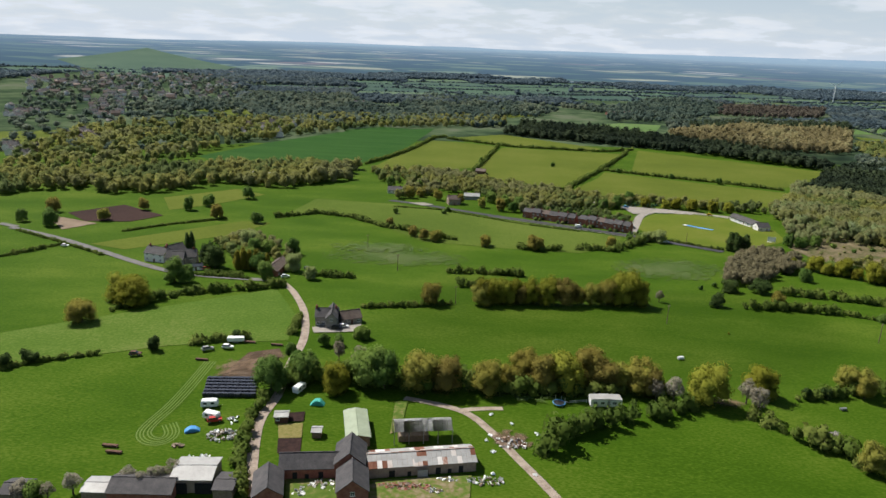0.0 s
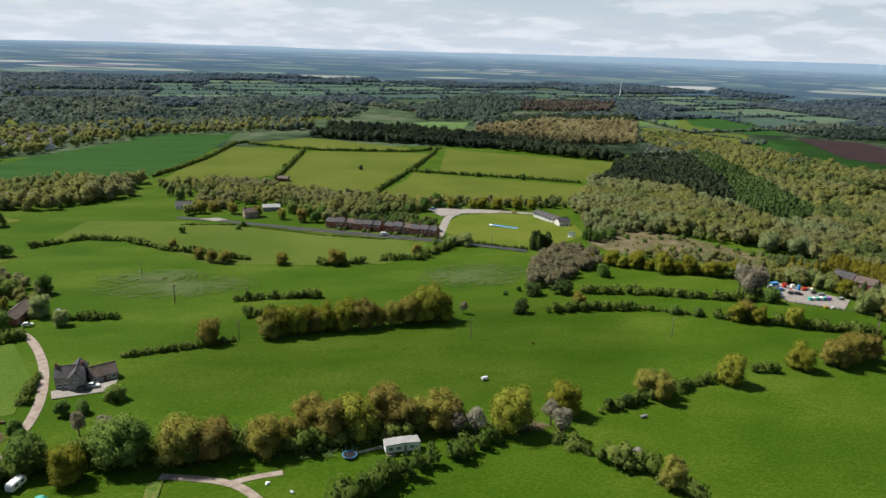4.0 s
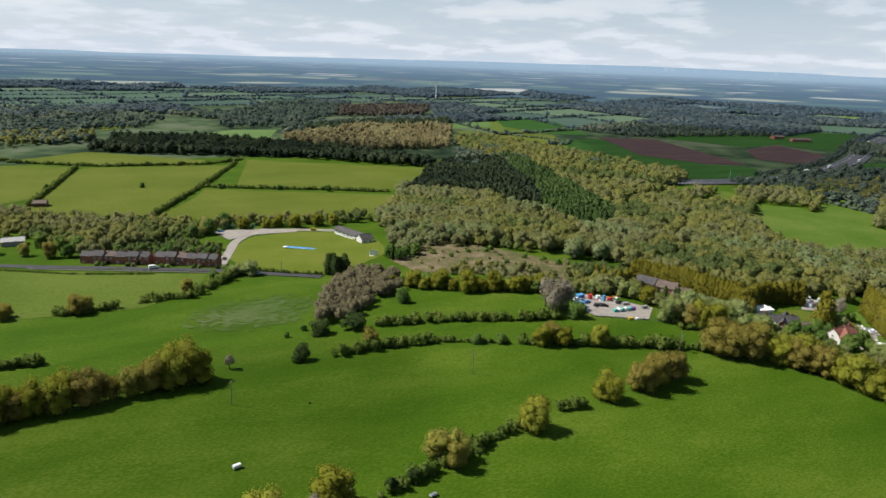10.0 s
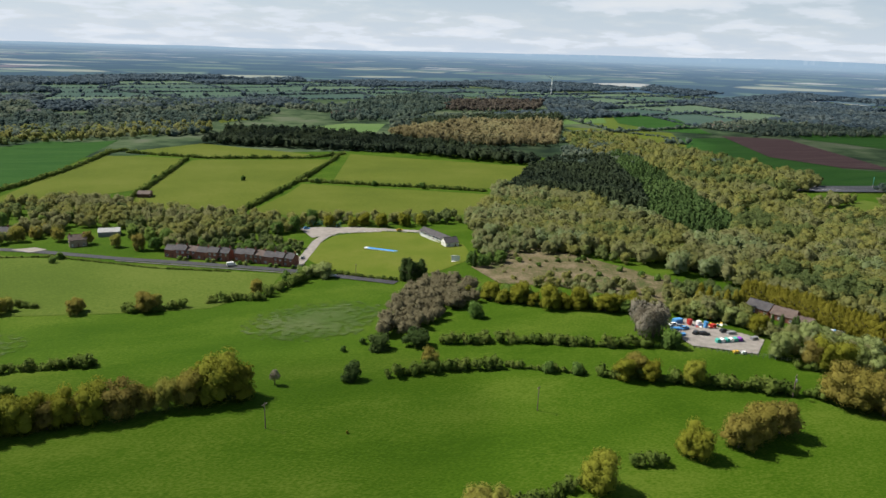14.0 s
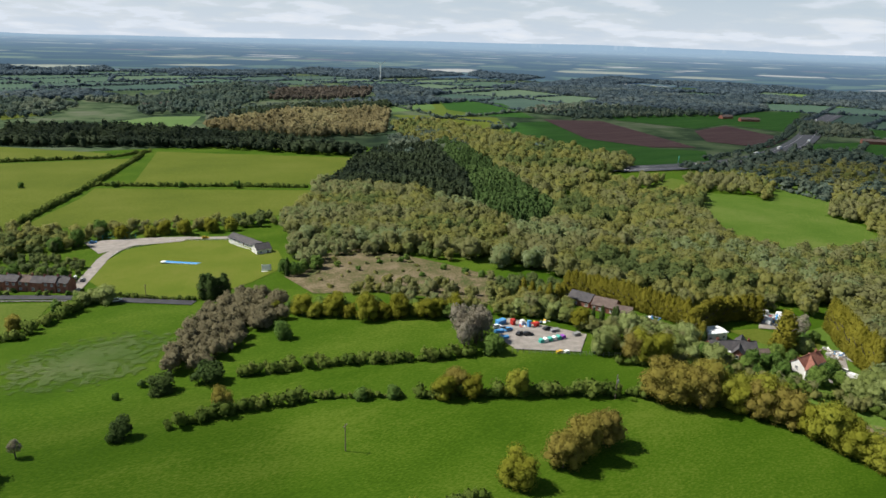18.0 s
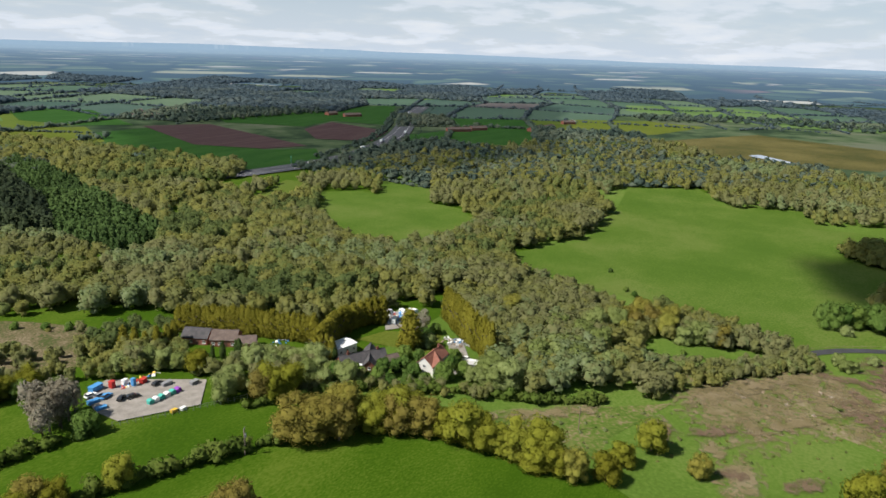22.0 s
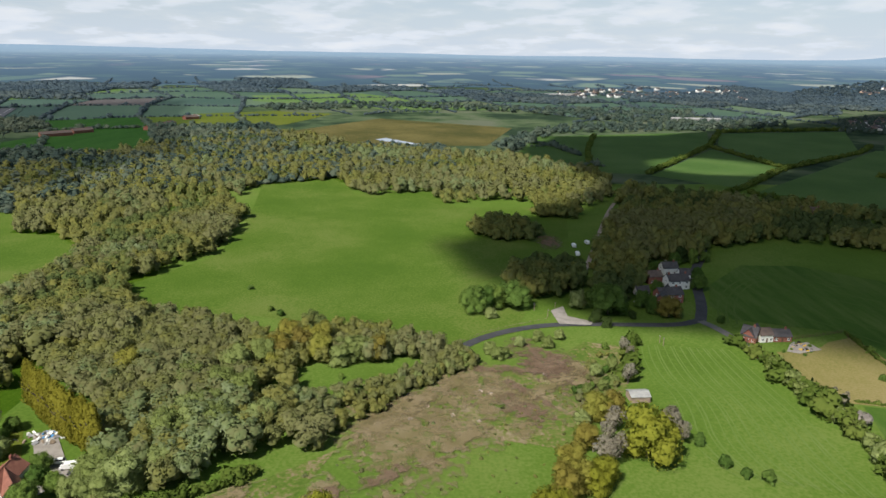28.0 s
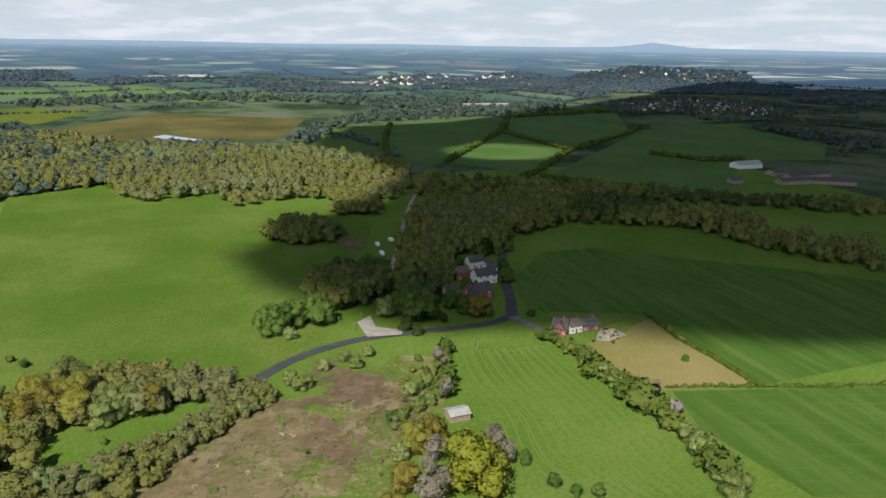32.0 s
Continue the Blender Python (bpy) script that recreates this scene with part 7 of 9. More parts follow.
def caravan(p, turn, where, long=5.2):
    ob = thing("caravan", p[0], p[1], turn, f"white touring caravan {where}", "caravan")
    part("body", profile_body(bmesh.new(), [(-long / 2, 0.5), (long / 2 - 0.3, 0.5), (long / 2, 1.3), (long / 2 - 0.5, 2.45), (-long / 2 + 0.3, 2.5), (-long / 2, 1.8)], 1.1, 0.15), WHITE, ob)
    for x in (-1.3, 0.9):
        for s in (-1, 1):
            part("window", box(bmesh.new(), x - 0.5, x + 0.5, s * 1.1 - 0.03, s * 1.1 + 0.03, 1.35, 2.0, 0.02), GLASS, ob)
    wheels(ob, (0.0,), 1.0, 0.32)
    part("drawbar", rod(bmesh.new(), (long / 2 - 0.4, 0, 0.5), (long / 2 + 1.1, 0, 0.5), 0.06), STEEL, ob)
    return ob


def heap(name, p, rx, ry, n, mats, label, size=(0.3, 1.0), high=0.7, seed=3):
    """A heap of broken odds and ends in one mesh."""
    rng = np.random.default_rng(seed + int(abs(p[0] * 10)))
    bm = bmesh.new()
    for i in range(n):
        a, q = rng.uniform(0, 6.283), math.sqrt(rng.random())
        x, y = p[0] + rx * q * math.cos(a), p[1] + ry * q * math.sin(a)
        s = rng.uniform(*size)
        m = Matrix.LocRotScale((x, y, h0(x, y) + 0.25 + high * (1 - q) * rng.random()), Euler(rng.uniform(-0.6, 0.6, 3) + np.array([0, 0, a])), (s, s * rng.uniform(0.3, 0.9), s * rng.uniform(0.12, 0.5)))
        r = bmesh.ops.create_cube(bm, size=1.0, matrix=m)
        k = int(rng.integers(len(mats)))
        for f in {f for v in r["verts"] for f in v.link_faces}:
            f.material_index = k
    me = bpy.data.meshes.new(name)
    bm.to_mesh(me); bm.free()
    for m in mats:
        me.materials.append(m)
    return tagged(new(name, me), label, "heap", kind="stuff")


def pole(p, h=9.0, arm=1.0, label="wooden power-line pole standing in grass", transformer=False):
    ob = thing("power_pole", p[0], p[1], 35, label, "pole", "power poles")
    part("post", cyl(bmesh.new(), 0, 0, -0.5, h, 0.17, 0.12, 8), WOODP, ob)
    part("crossarm", box(bmesh.new(), -arm, arm, -0.07, 0.07, h - 0.55, h - 0.4), WOODP, ob)
    for x in (-arm * 0.9, 0, arm * 0.9):
        part("insulator", cyl(bmesh.new(), x, 0, h - 0.4 if x else h, h - 0.1 if x else h + 0.25, 0.06, 0.05, 6), GREY_P, ob)
    if transformer:
        part("transformer", box(bmesh.new(), -0.5, 0.5, -0.6, -0.15, h - 2.6, h - 1.4, 0.06), GREY_P, ob)
        part("second_post", cyl(bmesh.new(), 1.2, 0, -0.5, h, 0.17, 0.12, 8), WOODP, ob)
    return ob


def fence(line, h, label, mat=WOODP, gap=2.5, rails=2, name="fence"):
    x0, y0 = line[0]
    ob = thing(name, x0, y0, 0, label, "fence")
    pts = resample(line, gap)
    post = shared(("post", round(h, 1), mat.name), lambda bm: box(bm, -0.06, 0.06, -0.06, 0.06, -0.4, h), mat)
    z0 = h0(x0, y0)
    for x, y in pts:
        piece("post", post, ob, pose(x - x0, y - y0, h0(x, y) - z0))
    for r in range(rails):
        zz = h * (0.45 + 0.45 * r)
        bm = bmesh.new()
        for (xa, ya), (xb, yb) in zip(pts, pts[1:]):
            rod(bm, (xa - x0, ya - y0, h0(xa, ya) - z0 + zz), (xb - x0, yb - y0, h0(xb, yb) - z0 + zz), 0.04, 4)
        part("rail", bm, mat, ob)
    return ob


# --- the farm beside the track
b = house((-36.7, 150.4), (-21.2, 152.2), 7.0, 3.0, 2.4, BRICK, SLATE, "long slate-roofed brick barn range round a farmyard", "barn", "barn", win=(0, 0))
openings(b, [(-4, -3.5, 1.2, 2.0), (-1, -3.5, 1.0, 1.4), (2.5, -3.5, 1.2, 2.0)])
b = house((-33.6, 140.6), (-35.7, 150.4), 7.0, 3.0, 2.4, BRICK, SLATE, "slate-roofed brick barn wing of the farmyard", "barn", "barn", win=(0, 0))
openings(b, [(0, -3.5, 1.2, 2.0)])
b = house((-15.4, 151.6), (-16.1, 161.0), 7.6, 4.6, 3.2, BRICK, SLATE, "tall slate-roofed brick barn with steep gables", "barn", "barn", win=(1, 1), door=False)
b = house((-13.3, 142.0), (-14.6, 151.1), 7.6, 3.8, 3.0, BRICK, SLATE, "steep slate-roofed brick barn with a gable door", "barn", "barn", win=(1, 1), door=False)
openings(b, [(0, -3.8, 2.2, 2.6)])
b = house((-14.5, 152.1), (13.0, 157.4), 8.0, 2.9, 1.5, BRICK_PALE, TIN_RUST, "long low barn with a rusted patchwork tin roof", "barn", "barn", win=(0, 0), sheets=22)
openings(b, [(-8, -4, 1.5, 1.9), (-3.5, -4, 1.0, 1.3), (1, -4, 1.0, 1.3), (4, -4, 1.3, 1.9), (7, -4, 1.0, 1.3), (10, -4, 1.2, 1.9)])
part("patch_sheet", slope(bmesh.new(), 4.2, -4.4, 2.75, -1.6, 3.95, 0.06), TIN_PALE, b, "pale replacement tin sheet")
part("leaning_sheet", box(bmesh.new(), -1.5, 1.2, -4.9, -4.75, 0, 1.9), TIN_PALE, b)
b = house((-15.8, 167.1), (-18.6, 181.6), 6.4, 3.0, 0.7, WOODP, TIN_GREEN, "shed with a pale green sheet roof", "shed", "shed", win=(0, 0))
b = house((-61.7, 144.1), (-51.9, 144.7), 9.5, 3.6, 0.9, BRICK_PALE, TIN_PALE, "open farm shed with a pale sheet roof", "shed", "shed", win=(0, 0))
openings(b, [(-3, -5.25, 4.0, 2.8), (3, -5.25, 4.0, 2.8)])
house((-50.8, 142.1), (-46.1, 142.3), 7, 2.6, 0.5, WOODP, SLATE, "lean-to shed with a dark felt roof", "shed", "shed", win=(0, 0))
house((-75.2, 139.6), (-60.1, 140.1), 8, 2.8, 1.6, BRICK, SLATE, "low dark-roofed farm building", "barn", "barn", win=(0, 0))
house((-81.6, 140.3), (-75.6, 140.5), 6, 2.6, 0.6, WOODP, TIN_PALE, "small shed with a pale sheet roof", "shed", "shed", win=(0, 0))
house((-100.6, 139.1), (-95.2, 139.2), 6, 2.6, 1.0, WOODP, SLATE, "small dark shed at the field edge", "shed", "shed", win=(0, 0))


def dutch_barn(p, q, D, h, bays):
    dx, dy = q[0] - p[0], q[1] - p[1]
    L, a = math.hypot(dx, dy), math.atan2(dy, dx)
    cx, cy = (p[0] + q[0]) / 2 - math.sin(a) * D / 2, (p[1] + q[1]) / 2 + math.cos(a) * D / 2
    ob = thing("hay_barn", cx, cy, math.degrees(a), "open-sided hay barn with a grey curved tin roof", "barn")
    post = shared("barn_post", lambda bm: box(bm, -0.1, 0.1, -0.1, 0.1, -0.3, h), STEEL)
    for i in range(bays + 1):
        for s in (-1, 1):
            piece("post", post, ob, pose(-L / 2 + L * i / bays, s * D / 2, 0))
    n = 10
    w = L / (bays * 3)

    def curve(bm):
        rows = []
        for x in (-w / 2 + 0.02, w / 2 - 0.02):
            rows.append([bm.verts.new((x, -D / 2 * 1.08 + D * 1.08 * i / n, h + 1.5 * math.sin(math.pi * i / n) - 0.1)) for i in range(n + 1)])
        for i in range(n):
            bm.faces.new((rows[0][i], rows[1][i], rows[1][i + 1], rows[0][i + 1]))
        bmesh.ops.solidify(bm, geom=bm.faces[:], thickness=0.06)
        bmesh.ops.recalc_face_normals(bm, faces=bm.faces)
    me = shared("roof_sheet_curved", curve, TIN_GREY)
    for i in range(bays * 3):
        piece("roof_sheet", me, ob, pose(-L / 2 + w * (i + 0.5), 0, 0.02 * (i % 2)))
    part("stored_goods", box(bmesh.new(), -L * 0.42, L * 0.1, -D * 0.3, D * 0.35, 0, 1.8, 0.1), WOODP, ob)


dutch_barn((-9.2, 168.1), (6.8, 170.5), 6.5, 4.2, 4)
b = house((-44.6, 177.4), (-40.9, 177.9), 3.4, 2.1, 0.5, TIMBER_RED, TIN_GREY, "small timber garden room with a grey roof", "garden_shed", "shed", win=(2, 1), gable_window=False)
house((-32.4, 170.1), (-29.9, 170.2), 3.0, 1.9, 0.5, WOODP, TIN_PALE, "small wooden hen house on grass", "hen_house", "shed", win=(0, 0))
house((-23.9, 181.2), (-21.9, 181.4), 2.4, 2.0, 0.4, GREY_P, GREY_P, "small grey metal store behind a shed", "metal_store", "shed", win=(0, 0))
drape("vegetable_bed", [(-42.1, 183.4), (-37.2, 184.4), (-36.5, 178.8), (-40.7, 178.2)], SOIL_DARK, 0.3, label="dark dug vegetable bed", category="garden bed")
drape("vegetable_bed_low", [(-41.6, 169.0), (-35.1, 169.6), (-34.1, 162.4), (-40.1, 161.8)], SOIL_DARK, 0.3, label="dark dug vegetable bed", category="garden bed")
drape("garden_path", [(-43.5, 176.8), (-36.5, 177.8), (-35.2, 169.9), (-41.5, 169.3)], G_PADDOCK, 0.28, label="yellowed garden lawn between beds", category="lawn")
drape("barn_yard", [(-35.2, 150.5), (-21.9, 151.6), (-20.1, 142.3), (-33.2, 141.6)], G_ROUGH, 0.3, 8, "bare dusty farmyard with scattered rubble", category="yard")
drape("rubble_yard", [(-14.6, 151.1), (11.9, 155.4), (11.0, 144.2), (-13.0, 142.7)], G_ROUGH, 0.3, 8, "bare dusty ground behind the barns", category="yard")
drape("bale_yard", [(-70.1, 204.6), (-66.1, 226.8), (-56.0, 231.1), (-53.6, 225.0), (-58.7, 210.4), (-57.3, 202.0)], SOIL, 0.28, 8, "bare muddy ground beside stacked bales", category="yard")
drape("track_verge", [(-10.8, 192.7), (-7.0, 193.8), (-7.9, 176.6), (-10.9, 173.3)], G_ROUGH, 0.3, 8, "yellowed trodden verge", category="verge")



def bale_mesh(bm):
    bmesh.ops.create_cone(bm, cap_ends=True, segments=14, radius1=0.62, radius2=0.62, depth=1.2, matrix=Matrix.Translation((0, 0, 0.6)))
    rims = [e for e in bm.edges if abs(e.verts[0].co.z - e.verts[1].co.z) < 0.01]
    bmesh.ops.bevel(bm, geom=rims, offset=0.14, segments=2, affect="EDGES")


BALE = shared("bale", bale_mesh, BLACK)
BL, BR, TL, TR = (-70.2, 192.7), (-54.8, 193.1), (-72.2, 203.7), (-57.8, 204.0)
for i in range(15):
    for j in range(6):
        u, v = i / 14, j / 5
        x = (BL[0] * (1 - u) + BR[0] * u) * (1 - v) + (TL[0] * (1 - u) + TR[0] * u) * v
        y = (BL[1] * (1 - u) + BR[1] * u) * (1 - v) + (TL[1] * (1 - u) + TR[1] * u) * v
        ob = new("silage_bale", BALE)
        ob.matrix_basis = pose(x + 0.12 * math.sin(i * 3 + j), y, h0(x, y) + 0.1, 0, 0, 30 * i) @ Matrix.Diagonal((1.2, 1.2, 1.1, 1))
        tagged(ob, "dark blue-black plastic-wrapped silage bale in rows", "bale", "rows of wrapped bales")

heap("scrap_heap", (23.5, 171.6), 4.2, 3.4, 90, [WHITE, WOODP, TIMBER_RED, BRICK_PALE, GREY_P], "heap of burnt scrap and white rubbish on grass")
soft_patch("burnt_patch", (23.6, 173.1), 6, 6, 0, F_SOIL, "burnt bare ground under a scrap heap")
heap("scrap_heap", (15.5, 153.2), 5.0, 2.0, 60, [WHITE, WOODP, TIN_PALE, GREY_P], "white sheets and broken timber behind the barn")
heap("brick_stack", (-5.2, 149.4), 7.0, 1.4, 150, [BRICK, BRICK_PALE], "long low stack of reclaimed red bricks", (0.3, 0.8), 0.6)
heap("scrap_heap", (2.6, 148.1), 2.2, 1.0, 24, [WHITE, GREY_P, BRICK_PALE], "white bags and rubble behind the barn")
heap("scrap_heap", (6.1, 153.0), 3.0, 0.8, 20, [WHITE, GREY_P], "white bags lying along a barn wall")
heap("scrap_heap", (-57.2, 170.0), 4.5, 3.5, 110, [WHITE, TIN_PALE, GREY_P, WOODP], "scattered white scrap and sheet metal on grass")
heap("scrap_heap", (-60.1, 158.0), 4.0, 2.2, 60, [WHITE, TIN_PALE, GREY_P], "pale scrap piled beside a shed")
heap("scrap_heap", (-57.0, 178.3), 1.5, 2.5, 16, [WHITE, GREY_P], "scrap panels leaning in the grass")
heap("timber_pile", (-24.9, 148.7), 4.0, 2.4, 36, [TIN_PALE, WOODP, WHITE], "boards and sheets lying in the farmyard")
heap("timber_pile", (-67.7, 164.4), 1.6, 1.0, 24, [WOODP, BRICK_PALE], "small pile of old timber on grass")
heap("scrap_heap", (-30.8, 146.1), 2.0, 2.0, 20, [WHITE, GREY_P], "rubble heap in the farmyard")
for p in ((17.8, 175.0), (18.0, 166.8), (20.1, 173.4), (17.1, 156.3), (28.6, 156.7), (24.3, 181.9), (18.4, 187.1), (31.2, 176.9), (16.3, 172.5)):
    heap("white_bag", p, 0.6, 0.5, 4, [WHITE], "white rubble bags lying on grass", (0.5, 0.9), 0.2)
for p, t in (((-66.3, 186.3), 10), ((-63.4, 179.0), 160), ((-41.7, 197.7), 70)):
    caravan(p, t, "standing on rough grass")
car((-61.9, 177.2), 20, RED_P, "dark red", "parked on rough grass")
b = thing("tarpaulin", *(-66.7, 172.3), 20, "blue tarpaulin thrown over a heap", "tarpaulin")
part("sheet", profile_body(bmesh.new(), [(-2.2, 0.0), (2.2, 0.0), (1.2, 0.9), (-0.4, 1.3), (-1.6, 0.7)], 1.1, 0.15), BLUE, b)
b = thing("tent", *(-34.4, 189.5), 0, "turquoise tarpaulin shelter on grass", "tent")
part("canopy", profile_body(bmesh.new(), [(-2.3, 0.0), (2.3, 0.0), (0.8, 1.6), (-0.6, 1.7)], 1.2, 0.15), GREEN_P, b)
for p, t in (((-73.6, 236.6), 8),):
    b = thing("trailer", *p, t, "long white livestock trailer beside a hedge", "trailer")
    part("body", box(bmesh.new(), -3.0, 3.0, -1.1, 1.1, 0.7, 2.2, 0.1), WHITE, b)
    wheels(b, (-0.6, 0.6), 1.0, 0.35)
car((-81.2, 228.0), 30, GREY_P, "grey", "parked on grass")
car((-74.6, 230.0), 0, WHITE, "white", "parked on grass")
car((-104.9, 222.5), 10, TIMBER_RED, "rusty brown", "abandoned on grass")
for p in ((-85.8, 163.6), (-83.4, 160.6), (-80.4, 219.5), (-57.8, 234.3), (-68.4, 236.3)):
    b = thing("feed_trough", *p, -5, "rusty cattle feed trough on grass", "trough")
    part("trough", box(bmesh.new(), -2.2, 2.2, -0.45, 0.45, 0.25, 0.75, 0.05), TIMBER_RED, b)
    for x in (-1.8, 1.8):
        part("leg", box(bmesh.new(), x - 0.06, x + 0.06, -0.4, 0.4, 0.0, 0.3), WOODP, b)

# static caravan and trampoline in the paddock
b = thing("static_caravan", *(55.0, 197.1), 3, "white static caravan beside a belt of trees", "caravan")
part("body", box(bmesh.new(), -4.9, 4.9, -1.7, 1.7, 0.5, 2.9, 0.06), WHITE, b)
part("roof", profile_body(bmesh.new(), [(-5.0, 2.92), (5.0, 2.92), (5.0, 3.05), (0, 3.3), (-5.0, 3.05)], 1.85, 0.03), TIN_PALE, b)
for x in (-3.5, -1.2, 2.6):
    window(b, x, -1.7, 1.3, 1.3, 1.0, 0)
part("door", box(bmesh.new(), 0.3, 1.1, -1.76, -1.66, 0.55, 2.5), GREY_P, b)
part("steps", box(bmesh.new(), 0.2, 1.2, -2.7, -1.76, 0.0, 0.5), WOODP, b)
part("deck", box(bmesh.new(), -4.9, -2.4, -3.1, -1.76, 0.0, 0.5), WOODP, b)
b = thing("trampoline", *(40.3, 195.8), 0, "round garden trampoline on the grass", "trampoline")
part("mat", cyl(bmesh.new(), 0, 0, 0.8, 0.86, 1.7, 1.7, 20), BLACK_P, b)
bm = bmesh.new()
for i in range(20):
    a0, a1 = 2 * math.pi * i / 20, 2 * math.pi * (i + 1) / 20
    rod(bm, (1.9 * math.cos(a0), 1.9 * math.sin(a0), 0.85), (1.9 * math.cos(a1), 1.9 * math.sin(a1), 0.85), 0.12)
part("rim", bm, BLUE, b)
for i in range(6):
    a0 = math.pi * i / 3
    part("leg", rod(bmesh.new(), (1.8 * math.cos(a0), 1.8 * math.sin(a0), 0), (1.9 * math.cos(a0), 1.9 * math.sin(a0), 2.6), 0.04), STEEL, b)
fence([(42.4, 196.4), (49.5, 198.4)], 1.1, "low white paddock fence", WHITE)
for p, m, words in (((92.0, 237.9), WHITE, "white water bowser on grass"), ((115.1, 214.5), WOODP, "wooden feed box on grass"), ((134.5, 204.1), STEEL, "galvanised water trough on grass")):
    b = thing("water_trough", *p, 15, words, "trough")
    part("tank", box(bmesh.new(), -1.2, 1.2, -0.6, 0.6, 0.35, 1.3 if m is WHITE else 0.8, 0.15), m, b)
    for x in (-0.8, 0.8):
        part("leg", box(bmesh.new(), x - 0.08, x + 0.08, -0.5, 0.5, 0.0, 0.4), STEEL, b)

# cottage by the track
house((-47.7, 255.6), (-39.3, 256.4), 6.8, 4.2, 2.5, STONE, SLATE, "grey stone cottage with twin slate gables", "cottage", "house", (-0.45, 0.45), (4, 2))
house((-38.7, 253.8), (-39.8, 265.2), 4.5, 4.6, 2.2, STONE, SLATE, "gabled porch wing of the stone cottage", "cottage_wing", "house", (), (1, 2), False)
house((-37.3, 257.9), (-30.0, 261.4), 6.5, 2.6, 2.4, STONE, SLATE_BROWN, "low garage block beside the stone cottage", "garage", "garage", win=(3, 1))
drape("cottage_drive", [(-48.8, 254.2), (-29.8, 259.4), (-29.8, 250.9), (-46.9, 248.0)], GRAVEL, 0.3, 8, "pale gravel cottage drive", category="drive")
car((-36.4, 254.7), 5, WHITE, "white", "parked on a cottage drive")
car((-38.7, 252.5), 8, BLACK_P, "black", "parked on a cottage drive")
# hamlet by the western lane
house((-156.9, 350.7), (-145.1, 347.0), 8, 4.8, 2.8, RENDER_W, SLATE, "white-painted house with a slate roof", "house", "house", (-0.4, 0.4), (3, 2))
house((-141.5, 341.5), (-127, 344.5), 8, 4.8, 3.2, STONE, SLATE, "grey stone house with a steep dark slate roof", "house", "house", (0.4,), (3, 2))
house((-137.6, 338.2), (-131.8, 339.2), 9, 4.6, 3.0, STONE, SLATE, "gabled front wing of a grey stone house", "house_wing", "house", (), (1, 2), False)
house((-126, 349), (-117, 352), 7, 3.6, 2.8, STONE, SLATE, "low slate-roofed end of a grey stone house", "house_end", "house", (0.4,), (2, 1))
house((-145.9, 356.6), (-139.8, 364.8), 7, 4.0, 2.6, RENDER_W, SLATE, "brick cottage with a dark slate roof", "cottage", "house", (-0.4,), (2, 2))
house((-126.7, 332.6), (-120.2, 335.4), 4, 2.2, 0.8, WHITE, GLASS, "glazed white conservatory in a garden", "conservatory", "conservatory", win=(3, 1), gable_window=False)
house((-80.4, 326.5), (-78.4, 344.8), 7, 3.4, 2.2, BRICK, SLATE_BROWN, "long brick barn beside the lane", "barn", "barn", win=(3, 1), gable_window=False)
for p, t, m, c in (((-123.2, 337.4), 10, WHITE, "white"), ((-118.8, 335.6), 30, RED_P, "red"), ((-75.8, 324.9), 20, WHITE, "white"), ((-68.0, 341.5), 0, GREY_P, "grey"), ((-214.0, 377.6), 0, WHITE, "white")):
    car(p, t, m, c, "parked beside the lane")
house((-189.3, 631.2), (-159.7, 629.3), 12, 3.5, 2.0, BRICK_PALE, TIN_GREY, "far farm building with a grey roof", "barn", "barn", win=(0, 0))
# bungalow and sheds off the road
house((-48.7, 587.9), (-35.8, 588.2), 10, 2.8, 2.6, RENDER_W, SLATE, "white bungalow with a dark slate roof", "bungalow", "house", (0.3,), (4, 1))
house((16.8, 573.2), (29.8, 573.5), 9, 3.2, 1.8, GREY_P, TIN_GREY, "grey metal-clad farm shed", "shed", "shed", win=(0, 0))
house((4.0, 548.5), (13.4, 550.7), 8, 4.6, 2.6, BRICK_PALE, SLATE_BROWN, "weathered brick cottage among trees", "cottage", "house", (-0.4, 0.4), (3, 2))
house((30.2, 705.5), (40.0, 703.8), 10, 3.2, 1.8, TIMBER_RED, SLATE_BROWN, "small field barn with a brown roof", "barn", "barn", win=(0, 0))
drape("bungalow_drive", [(-28.1, 550.3), (-15.7, 553.1), (-8.1, 545.6), (-16.5, 540.5)], GRAVEL, 0.35, 8, "pale gravel drive beside the road", category="drive")

# brick terrace along the road
TA, TB, TC = (60.0, 511.7), (95.6, 491.0), (129.5, 467.9)
for (pa, pb), n in (((TA, TB), 6), (((TB[0] + 3, TB[1] + 1), TC), 6)):
    for i in range(n):
        u, v = (i + 0.0) / n, (i + 0.97) / n
        jog = 1.2 if i % 3 == 1 else 0.0
        p = (pa[0] + (pb[0] - pa[0]) * u, pa[1] + (pb[1] - pa[1]) * u - jog)
        q = (pa[0] + (pb[0] - pa[0]) * v, pa[1] + (pb[1] - pa[1]) * v - jog)
        house(p, q, 7.0 - 0.6 * (i % 2), 4.6 + 0.35 * ((i * 5) % 3), 2.2 + 0.2 * (i % 2), BRICK, (SLATE, SLATE, SLATE_BROWN, SLATE)[i % 4], "red brick terraced house with a slate roof", "terraced_house", "house", (0.45,), (2, 2), True, "terrace of brick houses", 0.15, False)
